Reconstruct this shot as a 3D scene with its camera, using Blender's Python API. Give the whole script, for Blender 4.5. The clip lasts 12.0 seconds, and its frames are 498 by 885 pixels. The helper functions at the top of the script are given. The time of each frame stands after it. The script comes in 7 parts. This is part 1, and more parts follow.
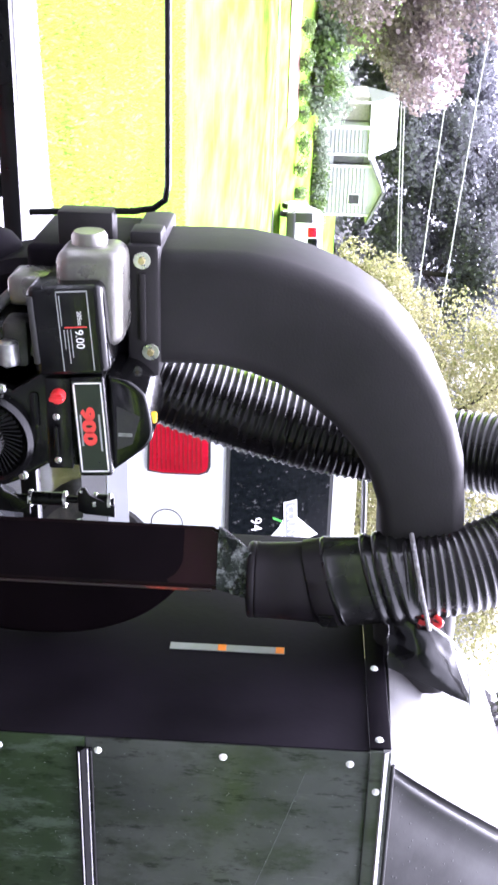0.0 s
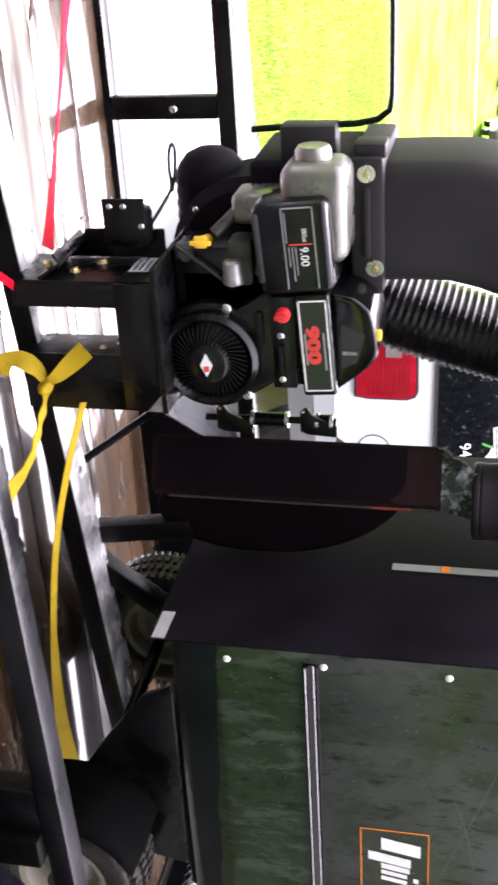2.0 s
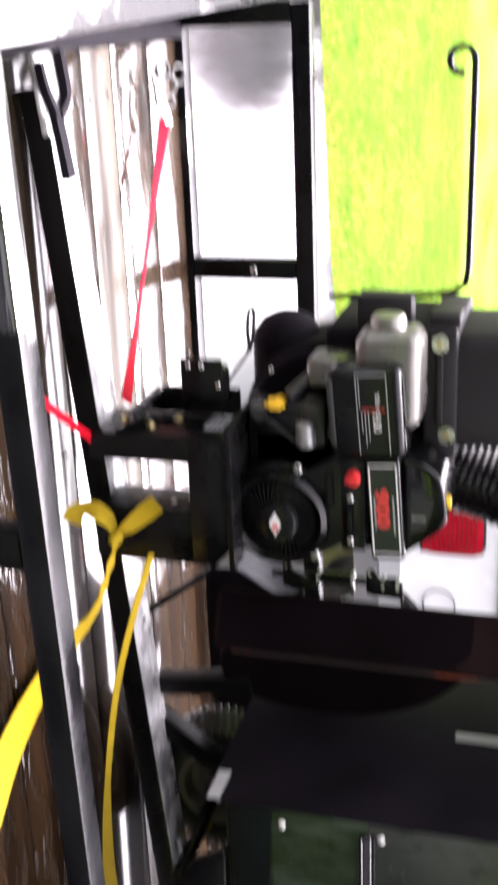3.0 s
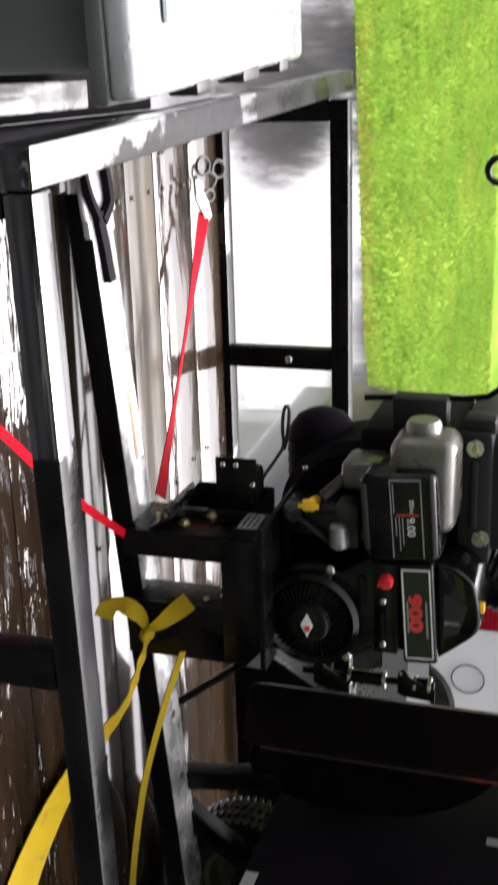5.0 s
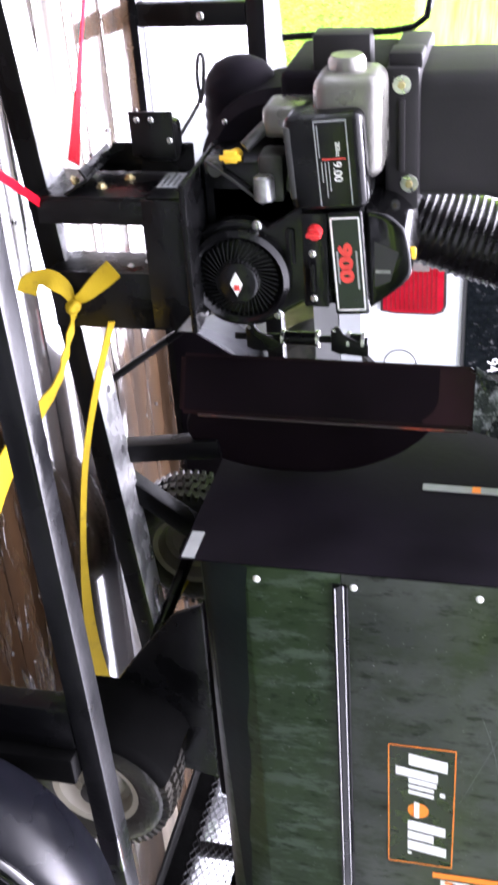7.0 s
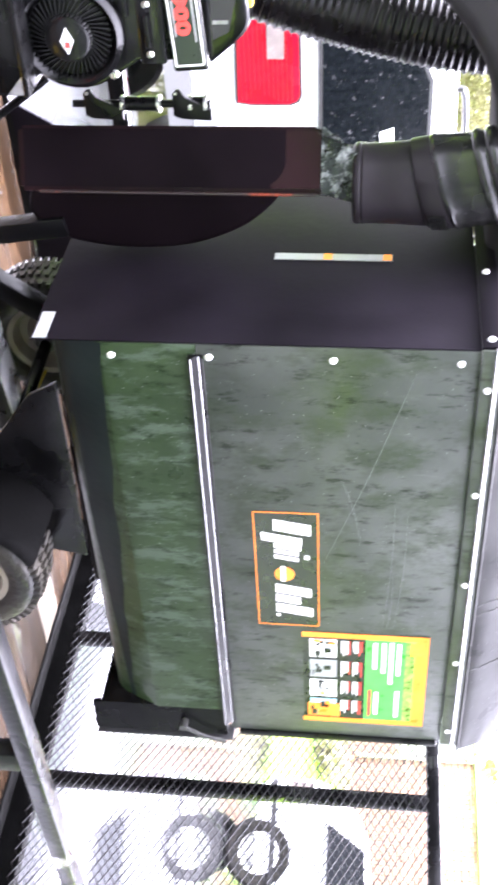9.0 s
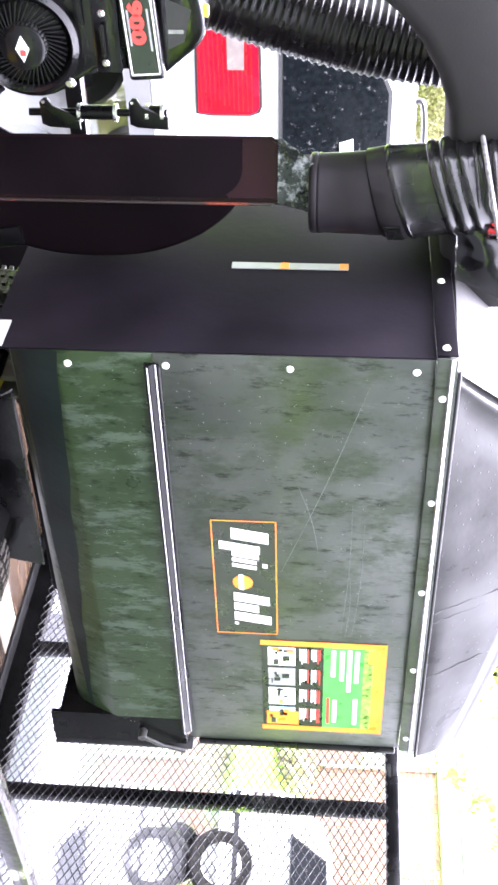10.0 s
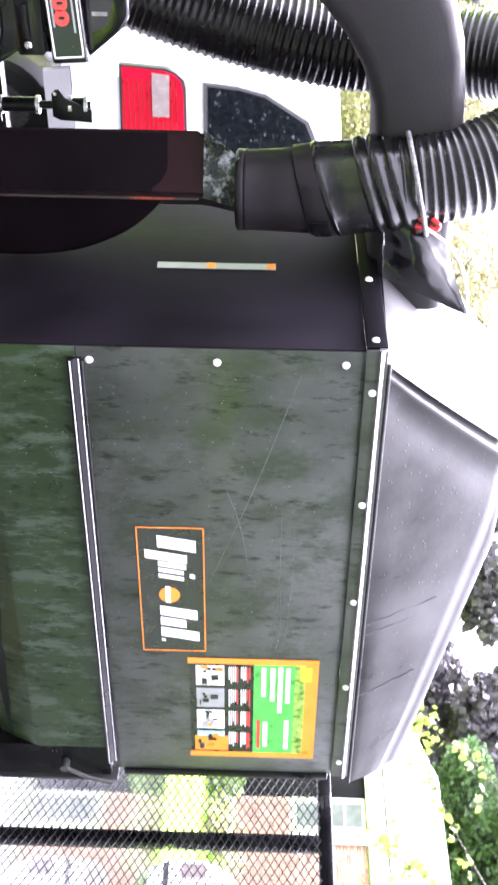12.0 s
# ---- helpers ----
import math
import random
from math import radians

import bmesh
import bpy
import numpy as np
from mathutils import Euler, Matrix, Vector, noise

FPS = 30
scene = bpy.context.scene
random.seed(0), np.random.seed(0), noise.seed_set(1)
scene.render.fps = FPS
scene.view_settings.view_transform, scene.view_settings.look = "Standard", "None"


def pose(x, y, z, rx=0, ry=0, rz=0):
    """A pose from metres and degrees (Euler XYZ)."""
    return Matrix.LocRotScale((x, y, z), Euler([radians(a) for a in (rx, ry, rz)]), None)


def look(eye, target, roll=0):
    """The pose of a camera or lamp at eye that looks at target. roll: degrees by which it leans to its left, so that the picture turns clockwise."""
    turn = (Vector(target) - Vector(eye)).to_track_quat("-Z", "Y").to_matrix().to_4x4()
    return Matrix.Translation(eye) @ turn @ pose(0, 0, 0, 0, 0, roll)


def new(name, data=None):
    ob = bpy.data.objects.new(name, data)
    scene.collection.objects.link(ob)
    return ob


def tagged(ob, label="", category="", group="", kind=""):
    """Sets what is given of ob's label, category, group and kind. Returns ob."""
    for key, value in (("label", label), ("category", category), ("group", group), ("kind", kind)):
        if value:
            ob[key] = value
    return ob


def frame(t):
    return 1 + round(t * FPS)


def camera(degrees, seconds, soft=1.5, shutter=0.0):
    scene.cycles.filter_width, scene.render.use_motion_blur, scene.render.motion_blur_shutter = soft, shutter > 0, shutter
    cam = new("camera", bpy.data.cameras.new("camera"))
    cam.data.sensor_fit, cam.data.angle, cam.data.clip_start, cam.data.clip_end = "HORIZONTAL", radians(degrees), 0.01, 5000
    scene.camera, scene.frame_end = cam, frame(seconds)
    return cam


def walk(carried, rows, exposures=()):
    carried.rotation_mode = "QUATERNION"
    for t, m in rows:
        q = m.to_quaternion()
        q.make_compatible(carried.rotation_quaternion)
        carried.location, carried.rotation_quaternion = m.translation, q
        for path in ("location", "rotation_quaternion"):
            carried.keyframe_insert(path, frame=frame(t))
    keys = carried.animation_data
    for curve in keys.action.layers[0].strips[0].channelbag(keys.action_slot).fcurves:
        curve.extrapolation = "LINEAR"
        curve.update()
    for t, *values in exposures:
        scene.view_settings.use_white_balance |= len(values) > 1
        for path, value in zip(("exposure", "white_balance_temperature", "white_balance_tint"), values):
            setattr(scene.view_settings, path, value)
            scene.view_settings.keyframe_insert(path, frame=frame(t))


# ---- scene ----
cam = camera(24.356, 12.0, soft=2.7, shutter=0.5)
PATH = [
    (0.0, pose(0.0028, -0.0021, 1.3589, -47.051, -86.474, 112.621)),
    (0.5, pose(0.0035, 0.0044, 1.3567, -47.585, -86.109, 112.100)),
    (1.0, pose(0.0050, 0.0064, 1.3514, -39.409, -85.579, 103.289)),
    (1.5, pose(0.0119, 0.0043, 1.3281, -16.701, -81.020, 79.309)),
    (2.0, pose(0.0268, 0.0042, 1.3109, -12.882, -77.681, 74.692)),
    (2.5, pose(0.0107, 0.0027, 1.3072, -13.839, -75.085, 76.476)),
    (3.0, pose(-0.0067, 0.0026, 1.3066, -13.077, -73.945, 82.111)),
    (3.2, pose(-0.0211, 0.0144, 1.3070, -11.252, -73.332, 83.941)),
    (4.8, pose(-0.0772, 0.0209, 1.3029, -12.831, -72.420, 85.894)),
    (5.0, pose(-0.0856, 0.0203, 1.2939, -12.782, -72.329, 84.536)),
    (5.5, pose(-0.0614, 0.0342, 1.2910, -14.118, -72.749, 81.529)),
    (6.0, pose(-0.0294, 0.0356, 1.2884, -13.718, -73.558, 77.411)),
    (6.5, pose(0.0052, 0.0331, 1.2788, -14.094, -74.497, 73.951)),
    (6.7, pose(0.0137, 0.0311, 1.2829, -15.513, -75.576, 74.451)),
    (8.3, pose(0.1009, 0.0051, 1.3155, -14.188, -78.376, 63.136)),
    (8.5, pose(0.1145, 0.0156, 1.3149, -14.785, -79.295, 62.344)),
    (9.0, pose(0.1069, -0.0066, 1.3307, -17.861, -83.476, 66.336)),
    (9.5, pose(0.1064, -0.0100, 1.3372, -21.259, -84.483, 70.559)),
    (10.0, pose(0.1076, -0.0105, 1.3419, -22.896, -85.228, 71.903)),
    (10.5, pose(0.1190, -0.0059, 1.3440, -25.624, -85.906, 74.853)),
    (11.0, pose(0.1343, -0.0109, 1.3481, -26.480, -86.856, 76.450)),
    (11.5, pose(0.1780, -0.0371, 1.3470, -48.039, -88.361, 98.064)),
    (12.0, pose(0.2495, -0.0542, 1.3420, -57.405, -88.393, 110.160)),
]
walk(cam, PATH, [(0.0, 3.85, 5700, 30), (1.0, 3.60, 6000, 30), (2.5, 3.35, 6300, 27), (3.2, 3.00, 6400, 26), (4.8, 1.85, 6500, 16), (5.5, 2.05, 6300, 18), (6.5, 3.10, 5900, 26), (8.3, 5.05, 5900, 26), (9.5, 5.05, 5900, 26), (11.5, 4.88, 5900, 28), (12.0, 4.55, 5900, 30)])

# ---- world, sun, exposure ----
world = bpy.data.worlds.new("overcast_sky")
scene.world = world
world.use_nodes = True
wn = world.node_tree.nodes
sky = wn.new("ShaderNodeTexSky")
sky.sky_type = "NISHITA"
sky.sun_disc = False
sky.sun_elevation = radians(66)
sky.sun_rotation = radians(10)
sky.air_density = 1.0
sky.dust_density = 10.0
wn["Background"].inputs[1].default_value = 0.15
cloud = wn.new("ShaderNodeHueSaturation")
cloud.inputs["Saturation"].default_value = 0.06
world.node_tree.links.new(sky.outputs[0], cloud.inputs["Color"])
world.node_tree.links.new(cloud.outputs[0], wn["Background"].inputs[0])
sun = new("sun", bpy.data.lights.new("sun", "SUN"))
sun.data.energy = 0.7
sun.data.angle = radians(70)
sun.data.color = (1.0, 0.97, 0.92)
sun.matrix_world = look((1.0, 5, 11.0), (0, 0, 0))

# ---- materials ----
MATS = {}


def mat(name, colour, rough=0.5, metal=0.0, vary=0.12, scale=6.0, bump=0.15, bump_scale=60.0, coat=0.0, dirt=None, spec=0.5, rvary=0.1, stretch=(1, 1, 1)):
    """A surface with colour, gloss and relief that vary at two scales."""
    if name in MATS:
        return MATS[name]
    m = bpy.data.materials.new(name)
    m.use_nodes = True
    n, l = m.node_tree.nodes, m.node_tree.links
    b = n["Principled BSDF"]
    b.inputs["Metallic"].default_value = metal
    b.inputs["Coat Weight"].default_value = coat
    b.inputs["Coat Roughness"].default_value = 0.08
    b.inputs["Specular IOR Level"].default_value = spec
    co = n.new("ShaderNodeTexCoord")
    mp = n.new("ShaderNodeMapping")
    mp.inputs["Scale"].default_value = stretch
    l.new(co.outputs["Object"], mp.inputs[0])
    big = n.new("ShaderNodeTexNoise")
    big.inputs["Scale"].default_value = scale
    big.inputs["Detail"].default_value = 5
    small = n.new("ShaderNodeTexNoise")
    small.inputs["Scale"].default_value = bump_scale
    small.inputs["Detail"].default_value = 4
    l.new(mp.outputs[0], big.inputs[0])
    l.new(mp.outputs[0], small.inputs[0])
    mix = n.new("ShaderNodeMix")
    mix.data_type = "RGBA"
    c = Vector(colour)
    lo = c * (1 - vary)
    hi = Vector(dirt) if dirt else c * (1 + vary)
    mix.inputs["A"].default_value = (*lo, 1)
    mix.inputs["B"].default_value = (*hi, 1)
    ramp = n.new("ShaderNodeMapRange")
    ramp.inputs["From Min"].default_value = 0.35
    ramp.inputs["From Max"].default_value = 0.68
    l.new(big.outputs[0], ramp.inputs[0])
    l.new(ramp.outputs[0], mix.inputs["Factor"])
    l.new(mix.outputs["Result"], b.inputs["Base Color"])
    rr = n.new("ShaderNodeMapRange")
    rr.inputs["From Min"].default_value = 0.3
    rr.inputs["From Max"].default_value = 0.7
    rr.inputs["To Min"].default_value = max(0.02, rough - rvary)
    rr.inputs["To Max"].default_value = min(1, rough + rvary)
    l.new(big.outputs[0], rr.inputs[0])
    l.new(rr.outputs[0], b.inputs["Roughness"])
    if bump:
        bp = n.new("ShaderNodeBump")
        bp.inputs["Strength"].default_value = bump
        bp.inputs["Distance"].default_value = 0.01
        l.new(small.outputs[0], bp.inputs["Height"])
        l.new(bp.outputs[0], b.inputs["Normal"])
    MATS[name] = m
    return m


def random_tint(m, amount):
    """Lets each object made of m differ a little in brightness."""
    n, l = m.node_tree.nodes, m.node_tree.links
    b = n["Principled BSDF"]
    src = b.inputs["Base Color"].links[0].from_socket
    info = n.new("ShaderNodeObjectInfo")
    mr = n.new("ShaderNodeMapRange")
    mr.inputs["To Min"].default_value = 1 - amount
    mr.inputs["To Max"].default_value = 1 + amount
    l.new(info.outputs["Random"], mr.inputs[0])
    hs = n.new("ShaderNodeHueSaturation")
    l.new(mr.outputs[0], hs.inputs["Value"])
    l.new(src, hs.inputs["Color"])
    l.new(hs.outputs[0], b.inputs["Base Color"])
    return m


def leaf_mat(name, colour, other, trans=0.4):
    m = mat(name, colour, 0.55, vary=0.3, scale=2.0, bump=0)
    n, l = m.node_tree.nodes, m.node_tree.links
    b = n["Principled BSDF"]
    src = b.inputs["Base Color"].links[0].from_socket
    geo = n.new("ShaderNodeNewGeometry")
    mix = n.new("ShaderNodeMix")
    mix.data_type = "RGBA"
    mix.inputs["B"].default_value = (*other, 1)
    l.new(geo.outputs["Random Per Island"], mix.inputs["Factor"])
    l.new(src, mix.inputs["A"])
    l.new(mix.outputs["Result"], b.inputs["Base Color"])
    tr = n.new("ShaderNodeBsdfTranslucent")
    l.new(mix.outputs["Result"], tr.inputs["Color"])
    ms = n.new("ShaderNodeMixShader")
    ms.inputs[0].default_value = trans
    l.new(b.outputs[0], ms.inputs[1])
    l.new(tr.outputs[0], ms.inputs[2])
    l.new(ms.outputs[0], n["Material Output"].inputs["Surface"])
    return m


def beads(m, scale, size=0.2, strength=0.5):
    """Rain drops as relief on m."""
    n, l = m.node_tree.nodes, m.node_tree.links
    b = n["Principled BSDF"]
    co = n.new("ShaderNodeTexCoord")
    vo = n.new("ShaderNodeTexVoronoi")
    vo.inputs["Scale"].default_value = scale
    l.new(co.outputs["Object"], vo.inputs["Vector"])
    mr = n.new("ShaderNodeMapRange")
    mr.interpolation_type = "SMOOTHSTEP"
    mr.inputs["From Min"].default_value = 0.0
    mr.inputs["From Max"].default_value = size
    mr.inputs["To Min"].default_value = 1.0
    mr.inputs["To Max"].default_value = 0.0
    l.new(vo.outputs["Distance"], mr.inputs[0])
    bp = n.new("ShaderNodeBump")
    bp.inputs["Strength"].default_value = strength
    bp.inputs["Distance"].default_value = 0.004
    l.new(mr.outputs[0], bp.inputs["Height"])
    if b.inputs["Normal"].links:
        l.new(b.inputs["Normal"].links[0].from_socket, bp.inputs["Normal"])
    l.new(bp.outputs[0], b.inputs["Normal"])
    l.new(bp.outputs[0], b.inputs["Coat Normal"])
    return m


def blotched(m, colour, scale, lo, hi, stretch=(1, 1, 1), dull=None):
    """Patches of another colour over m, where a noise runs high; dull: from and to what gloss they go."""
    n, l = m.node_tree.nodes, m.node_tree.links
    b = n["Principled BSDF"]
    src = b.inputs["Base Color"].links[0].from_socket
    co = n.new("ShaderNodeTexCoord")
    mp = n.new("ShaderNodeMapping")
    mp.inputs["Scale"].default_value = stretch
    l.new(co.outputs["Object"], mp.inputs[0])
    no = n.new("ShaderNodeTexNoise")
    no.inputs["Scale"].default_value = scale
    no.inputs["Detail"].default_value = 6
    no.inputs["Roughness"].default_value = 0.72
    l.new(mp.outputs[0], no.inputs[0])
    mr = n.new("ShaderNodeMapRange")
    mr.inputs["From Min"].default_value = lo
    mr.inputs["From Max"].default_value = hi
    l.new(no.outputs[0], mr.inputs[0])
    mix = n.new("ShaderNodeMix")
    mix.data_type = "RGBA"
    mix.inputs["B"].default_value = (*colour, 1)
    l.new(mr.outputs[0], mix.inputs["Factor"])
    l.new(src, mix.inputs["A"])
    for lk in list(src.links):
        if lk.to_socket != mix.inputs["A"]:
            l.new(mix.outputs["Result"], lk.to_socket)
    if dull:
        gloss = n.new("ShaderNodeMapRange")
        gloss.inputs["To Min"].default_value, gloss.inputs["To Max"].default_value = dull
        l.new(mr.outputs[0], gloss.inputs[0])
        l.new(gloss.outputs[0], b.inputs["Specular IOR Level"])
    return m


def puddled(m, scale, stretch, lo=0.42, hi=0.52, least=0.15, slope=None, span=(0, 1), bias=(0, 0), ior=1.5, smear=0.04, ripple=0.0):
    """A film of rain water that lies in patches, more of it at one end of the slope than at the other."""
    n, l = m.node_tree.nodes, m.node_tree.links
    co = n.new("ShaderNodeTexCoord")
    mp = n.new("ShaderNodeMapping")
    mp.inputs["Scale"].default_value = stretch
    ns = n.new("ShaderNodeTexNoise")
    ns.inputs["Scale"].default_value = scale
    ns.inputs["Detail"].default_value = 5
    mr = n.new("ShaderNodeMapRange")
    mr.inputs["From Min"].default_value = lo
    mr.inputs["From Max"].default_value = hi
    mr.inputs["To Min"].default_value = least
    l.new(co.outputs["Object"], mp.inputs[0])
    l.new(mp.outputs[0], ns.inputs[0])
    level = ns.outputs[0]
    if slope:
        dot = n.new("ShaderNodeVectorMath")
        dot.operation = "DOT_PRODUCT"
        dot.inputs[1].default_value = slope
        l.new(co.outputs["Object"], dot.inputs[0])
        run = n.new("ShaderNodeMapRange")
        run.inputs["From Min"].default_value, run.inputs["From Max"].default_value = span
        run.inputs["To Min"].default_value, run.inputs["To Max"].default_value = bias
        l.new(dot.outputs["Value"], run.inputs[0])
        total = n.new("ShaderNodeMath")
        l.new(ns.outputs[0], total.inputs[0])
        l.new(run.outputs[0], total.inputs[1])
        level = total.outputs[0]
    l.new(level, mr.inputs[0])
    b = n["Principled BSDF"]
    l.new(mr.outputs[0], b.inputs["Coat Weight"])
    b.inputs["Coat Roughness"].default_value = smear
    b.inputs["Coat IOR"].default_value = ior
    if ripple:
        rn = n.new("ShaderNodeTexNoise")
        rn.inputs["Scale"].default_value = 34
        rn.inputs["Detail"].default_value = 2
        rb = n.new("ShaderNodeBump")
        rb.inputs["Strength"].default_value = ripple
        rb.inputs["Distance"].default_value = 0.01
        l.new(mp.outputs[0], rn.inputs[0])
        l.new(rn.outputs[0], rb.inputs["Height"])
        l.new(rb.outputs[0], b.inputs["Coat Normal"])
    return m


BLACK_STEEL = mat("black_painted_steel", (0.0022, 0.0022, 0.0025), 0.3, vary=0.4, scale=7, bump=0.06, bump_scale=90, spec=0.17)
RAIL_STEEL = mat("wet_black_trailer_paint", (0.004, 0.004, 0.0045), 0.3, vary=0.5, scale=9, bump=0.1, bump_scale=60, coat=0.9, rvary=0.12, spec=0.12)
HOPPER_STEEL = mat("wet_black_sheet_steel", (0.029, 0.035, 0.028), 0.42, vary=0.2, scale=5, bump=0.05, bump_scale=60, coat=0.07, rvary=0.12, dirt=(0.048, 0.054, 0.047), spec=0.35)
blotched(HOPPER_STEEL, (0.015, 0.022, 0.011), 7, 0.47, 0.60, (1.7, 1, 0.9))
blotched(HOPPER_STEEL, (0.008, 0.012, 0.006), 22, 0.55, 0.66, (2.4, 1, 0.7), (0.40, 0.24))
blotched(HOPPER_STEEL, (0.055, 0.06, 0.053), 45, 0.60, 0.76, (1.5, 1, 0.35))
# Hopper paint darkened for the end's shade; also serves other black steel.
END_STEEL = mat("shade_black_sheet_steel", (0.0058, 0.0047, 0.0068), 0.6, vary=0.3, scale=6, bump=0.05, bump_scale=60, spec=0.04)
# The green base puts the lawn's reflection into the lower sheet's colour.
LOWER_STEEL = mat("lawn_tinted_sheet_steel", (0.017, 0.033, 0.011), 0.34, vary=0.3, scale=5, bump=0.04, bump_scale=60, coat=0.12, rvary=0.1, dirt=(0.025, 0.044, 0.017), spec=0.2)
LOWER_STEEL.node_tree.nodes["Principled BSDF"].inputs["Coat Roughness"].default_value = 0.14
blotched(LOWER_STEEL, (0.046, 0.066, 0.044), 11, 0.50, 0.60, (2.4, 1, 0.8))
blotched(LOWER_STEEL, (0.008, 0.016, 0.005), 20, 0.53, 0.66, (2.2, 1, 0.7), (0.2, 0.1))
GRIMY_STEEL = mat("grimy_black_steel", (0.002, 0.002, 0.002), 0.7, vary=0.4, scale=12, bump=0.1, bump_scale=80, spec=0.03)
# Pale metal that puts a highlight into thin wet edges.
EDGE_GLINT = mat("pale_edge_glint", (0.22, 0.22, 0.22), 0.22, metal=0.6, vary=0.25, scale=6, bump=0.04, bump_scale=40, coat=0.5)
puddled(RAIL_STEEL, 9, (0.6, 0.8, 0.6), 0.50, 0.53, 0.02, (1, 0.8, 0), (-1.93, -1.62), (0.17, -0.085), 2.0)
CHUTE_PLASTIC = mat("moulded_black_plastic", (0.018, 0.017, 0.0175), 0.6, vary=0.25, scale=4, bump=0.06, bump_scale=220, spec=0.12)
HOOD_PLASTIC = mat("wet_grey_black_hood", (0.037, 0.037, 0.0375), 0.36, vary=0.35, scale=5, bump=0.08, bump_scale=24, coat=0.0, rvary=0.12, spec=0.035)
beads(HOOD_PLASTIC, 60, 0.16, 0.35)
HOSE_RUBBER = mat("black_hose_plastic", (0.010, 0.0092, 0.010), 0.27, vary=0.3, scale=12, bump=0.06, bump_scale=120, spec=0.33)
DRAWBAR_TOP = mat("wet_pale_steel", (0.33, 0.33, 0.33), 0.26, vary=0.5, scale=14, bump=0.15, bump_scale=40, coat=0.6, rvary=0.15)
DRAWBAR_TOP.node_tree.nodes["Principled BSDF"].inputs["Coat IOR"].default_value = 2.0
ENGINE_BLACK = mat("black_engine_shroud", (0.0028, 0.0028, 0.003), 0.2, vary=0.3, scale=20, bump=0.06, bump_scale=260, spec=0.3)
DARK_METAL = mat("dark_cast_metal", (0.05, 0.05, 0.048), 0.45, metal=0.6, vary=0.4, scale=25, bump=0.15, bump_scale=150)
TANK = mat("silver_painted_tank", (0.16, 0.155, 0.14), 0.32, metal=0.65, vary=0.15, scale=14, bump=0.1, bump_scale=160, coat=0.2)
SILVER = mat("zinc_bolt", (0.62, 0.62, 0.6), 0.3, metal=0.9, vary=0.2, scale=60, bump=0.1)
BRASS = mat("yellow_zinc_bolt", (0.5, 0.42, 0.22), 0.4, metal=0.8, vary=0.3, scale=60)
WHITE_PRINT = mat("white_print", (0.75, 0.75, 0.73), 0.4, vary=0.08, scale=30, bump=0)
GREY_PRINT = mat("grey_print", (0.26, 0.27, 0.27), 0.4, vary=0.1, scale=30, bump=0)
RED_PRINT = mat("red_print", (0.6, 0.05, 0.04), 0.4, vary=0.1, scale=30, bump=0)
ORANGE_PRINT = mat("orange_print", (0.85, 0.23, 0.02), 0.35, vary=0.1, scale=20, bump=0)
GREEN_PRINT = mat("green_print", (0.06, 0.36, 0.06), 0.35, vary=0.15, scale=30, bump=0)
LEAFGREEN_PRINT = mat("photo_green_print", (0.2, 0.38, 0.06), 0.35, vary=0.6, scale=60, bump=0)
BLACK_PRINT = mat("black_print", (0.012, 0.014, 0.013), 0.3, vary=0.1, scale=30, bump=0)
BLUE_PRINT = mat("light_blue_print", (0.3, 0.55, 0.75), 0.35, vary=0.4, scale=60, bump=0)
YELLOW_PLASTIC = mat("yellow_plastic", (0.75, 0.45, 0.02), 0.4, vary=0.1)
RED_PLASTIC = mat("red_plastic", (0.6, 0.03, 0.03), 0.35, vary=0.1)
YELLOW_STRAP = blotched(mat("wet_yellow_webbing", (0.44, 0.31, 0.008), 0.6, vary=0.15, scale=14, bump=0.12, bump_scale=300, dirt=(0.33, 0.225, 0.008), spec=0.15), (0.16, 0.11, 0.02), 22, 0.55, 0.75)
RED_STRAP = mat("red_webbing", (0.36, 0.004, 0.012), 0.7, vary=0.2, scale=14, bump=0.4, bump_scale=300, spec=0.05)
TYRE = mat("wet_tyre_rubber", (0.011, 0.011, 0.011), 0.4, vary=0.4, scale=18, bump=0.3, bump_scale=90, dirt=(0.024, 0.021, 0.016), spec=0.3)
RIM = mat("cream_painted_rim", (0.34, 0.32, 0.26), 0.4, vary=0.25, scale=12, dirt=(0.2, 0.17, 0.12))


def plank_wood(name, colour, worn, tint=0.35):
    return random_tint(mat(name, colour, 0.55, vary=0.5, scale=9, bump=0.08, bump_scale=60, stretch=(0.08, 1.6, 1), dirt=worn, rvary=0.14, coat=0.6, spec=0.04), tint)


WOOD = plank_wood("wet_weathered_plank", (0.012, 0.008, 0.005), (0.034, 0.022, 0.012))
WOOD_GREY = plank_wood("grey_weathered_plank", (0.05, 0.043, 0.034), (0.10, 0.087, 0.068), 0.1)
WOOD_BROWN = plank_wood("damp_brown_plank", (0.006, 0.0032, 0.0014), (0.019, 0.0098, 0.004))
WOOD_FAR = plank_wood("half_wet_brown_plank", (0.012, 0.0065, 0.003), (0.036, 0.020, 0.009))
puddled(WOOD, 5, (0.3, 1.0, 1), 0.26, 0.44, 0.25, ior=1.9, smear=0.1)
puddled(WOOD_GREY, 8, (0.2, 2.5, 1), 0.42, 0.72, 0.05, ior=1.7, smear=0.2)
puddled(WOOD_BROWN, 15, (0.45, 1.8, 1), 0.485, 0.54, 0.0, (1, 0, 0), (-1.2, -0.95), (0.22, 0.0), ior=1.9, smear=0.06, ripple=0.9)
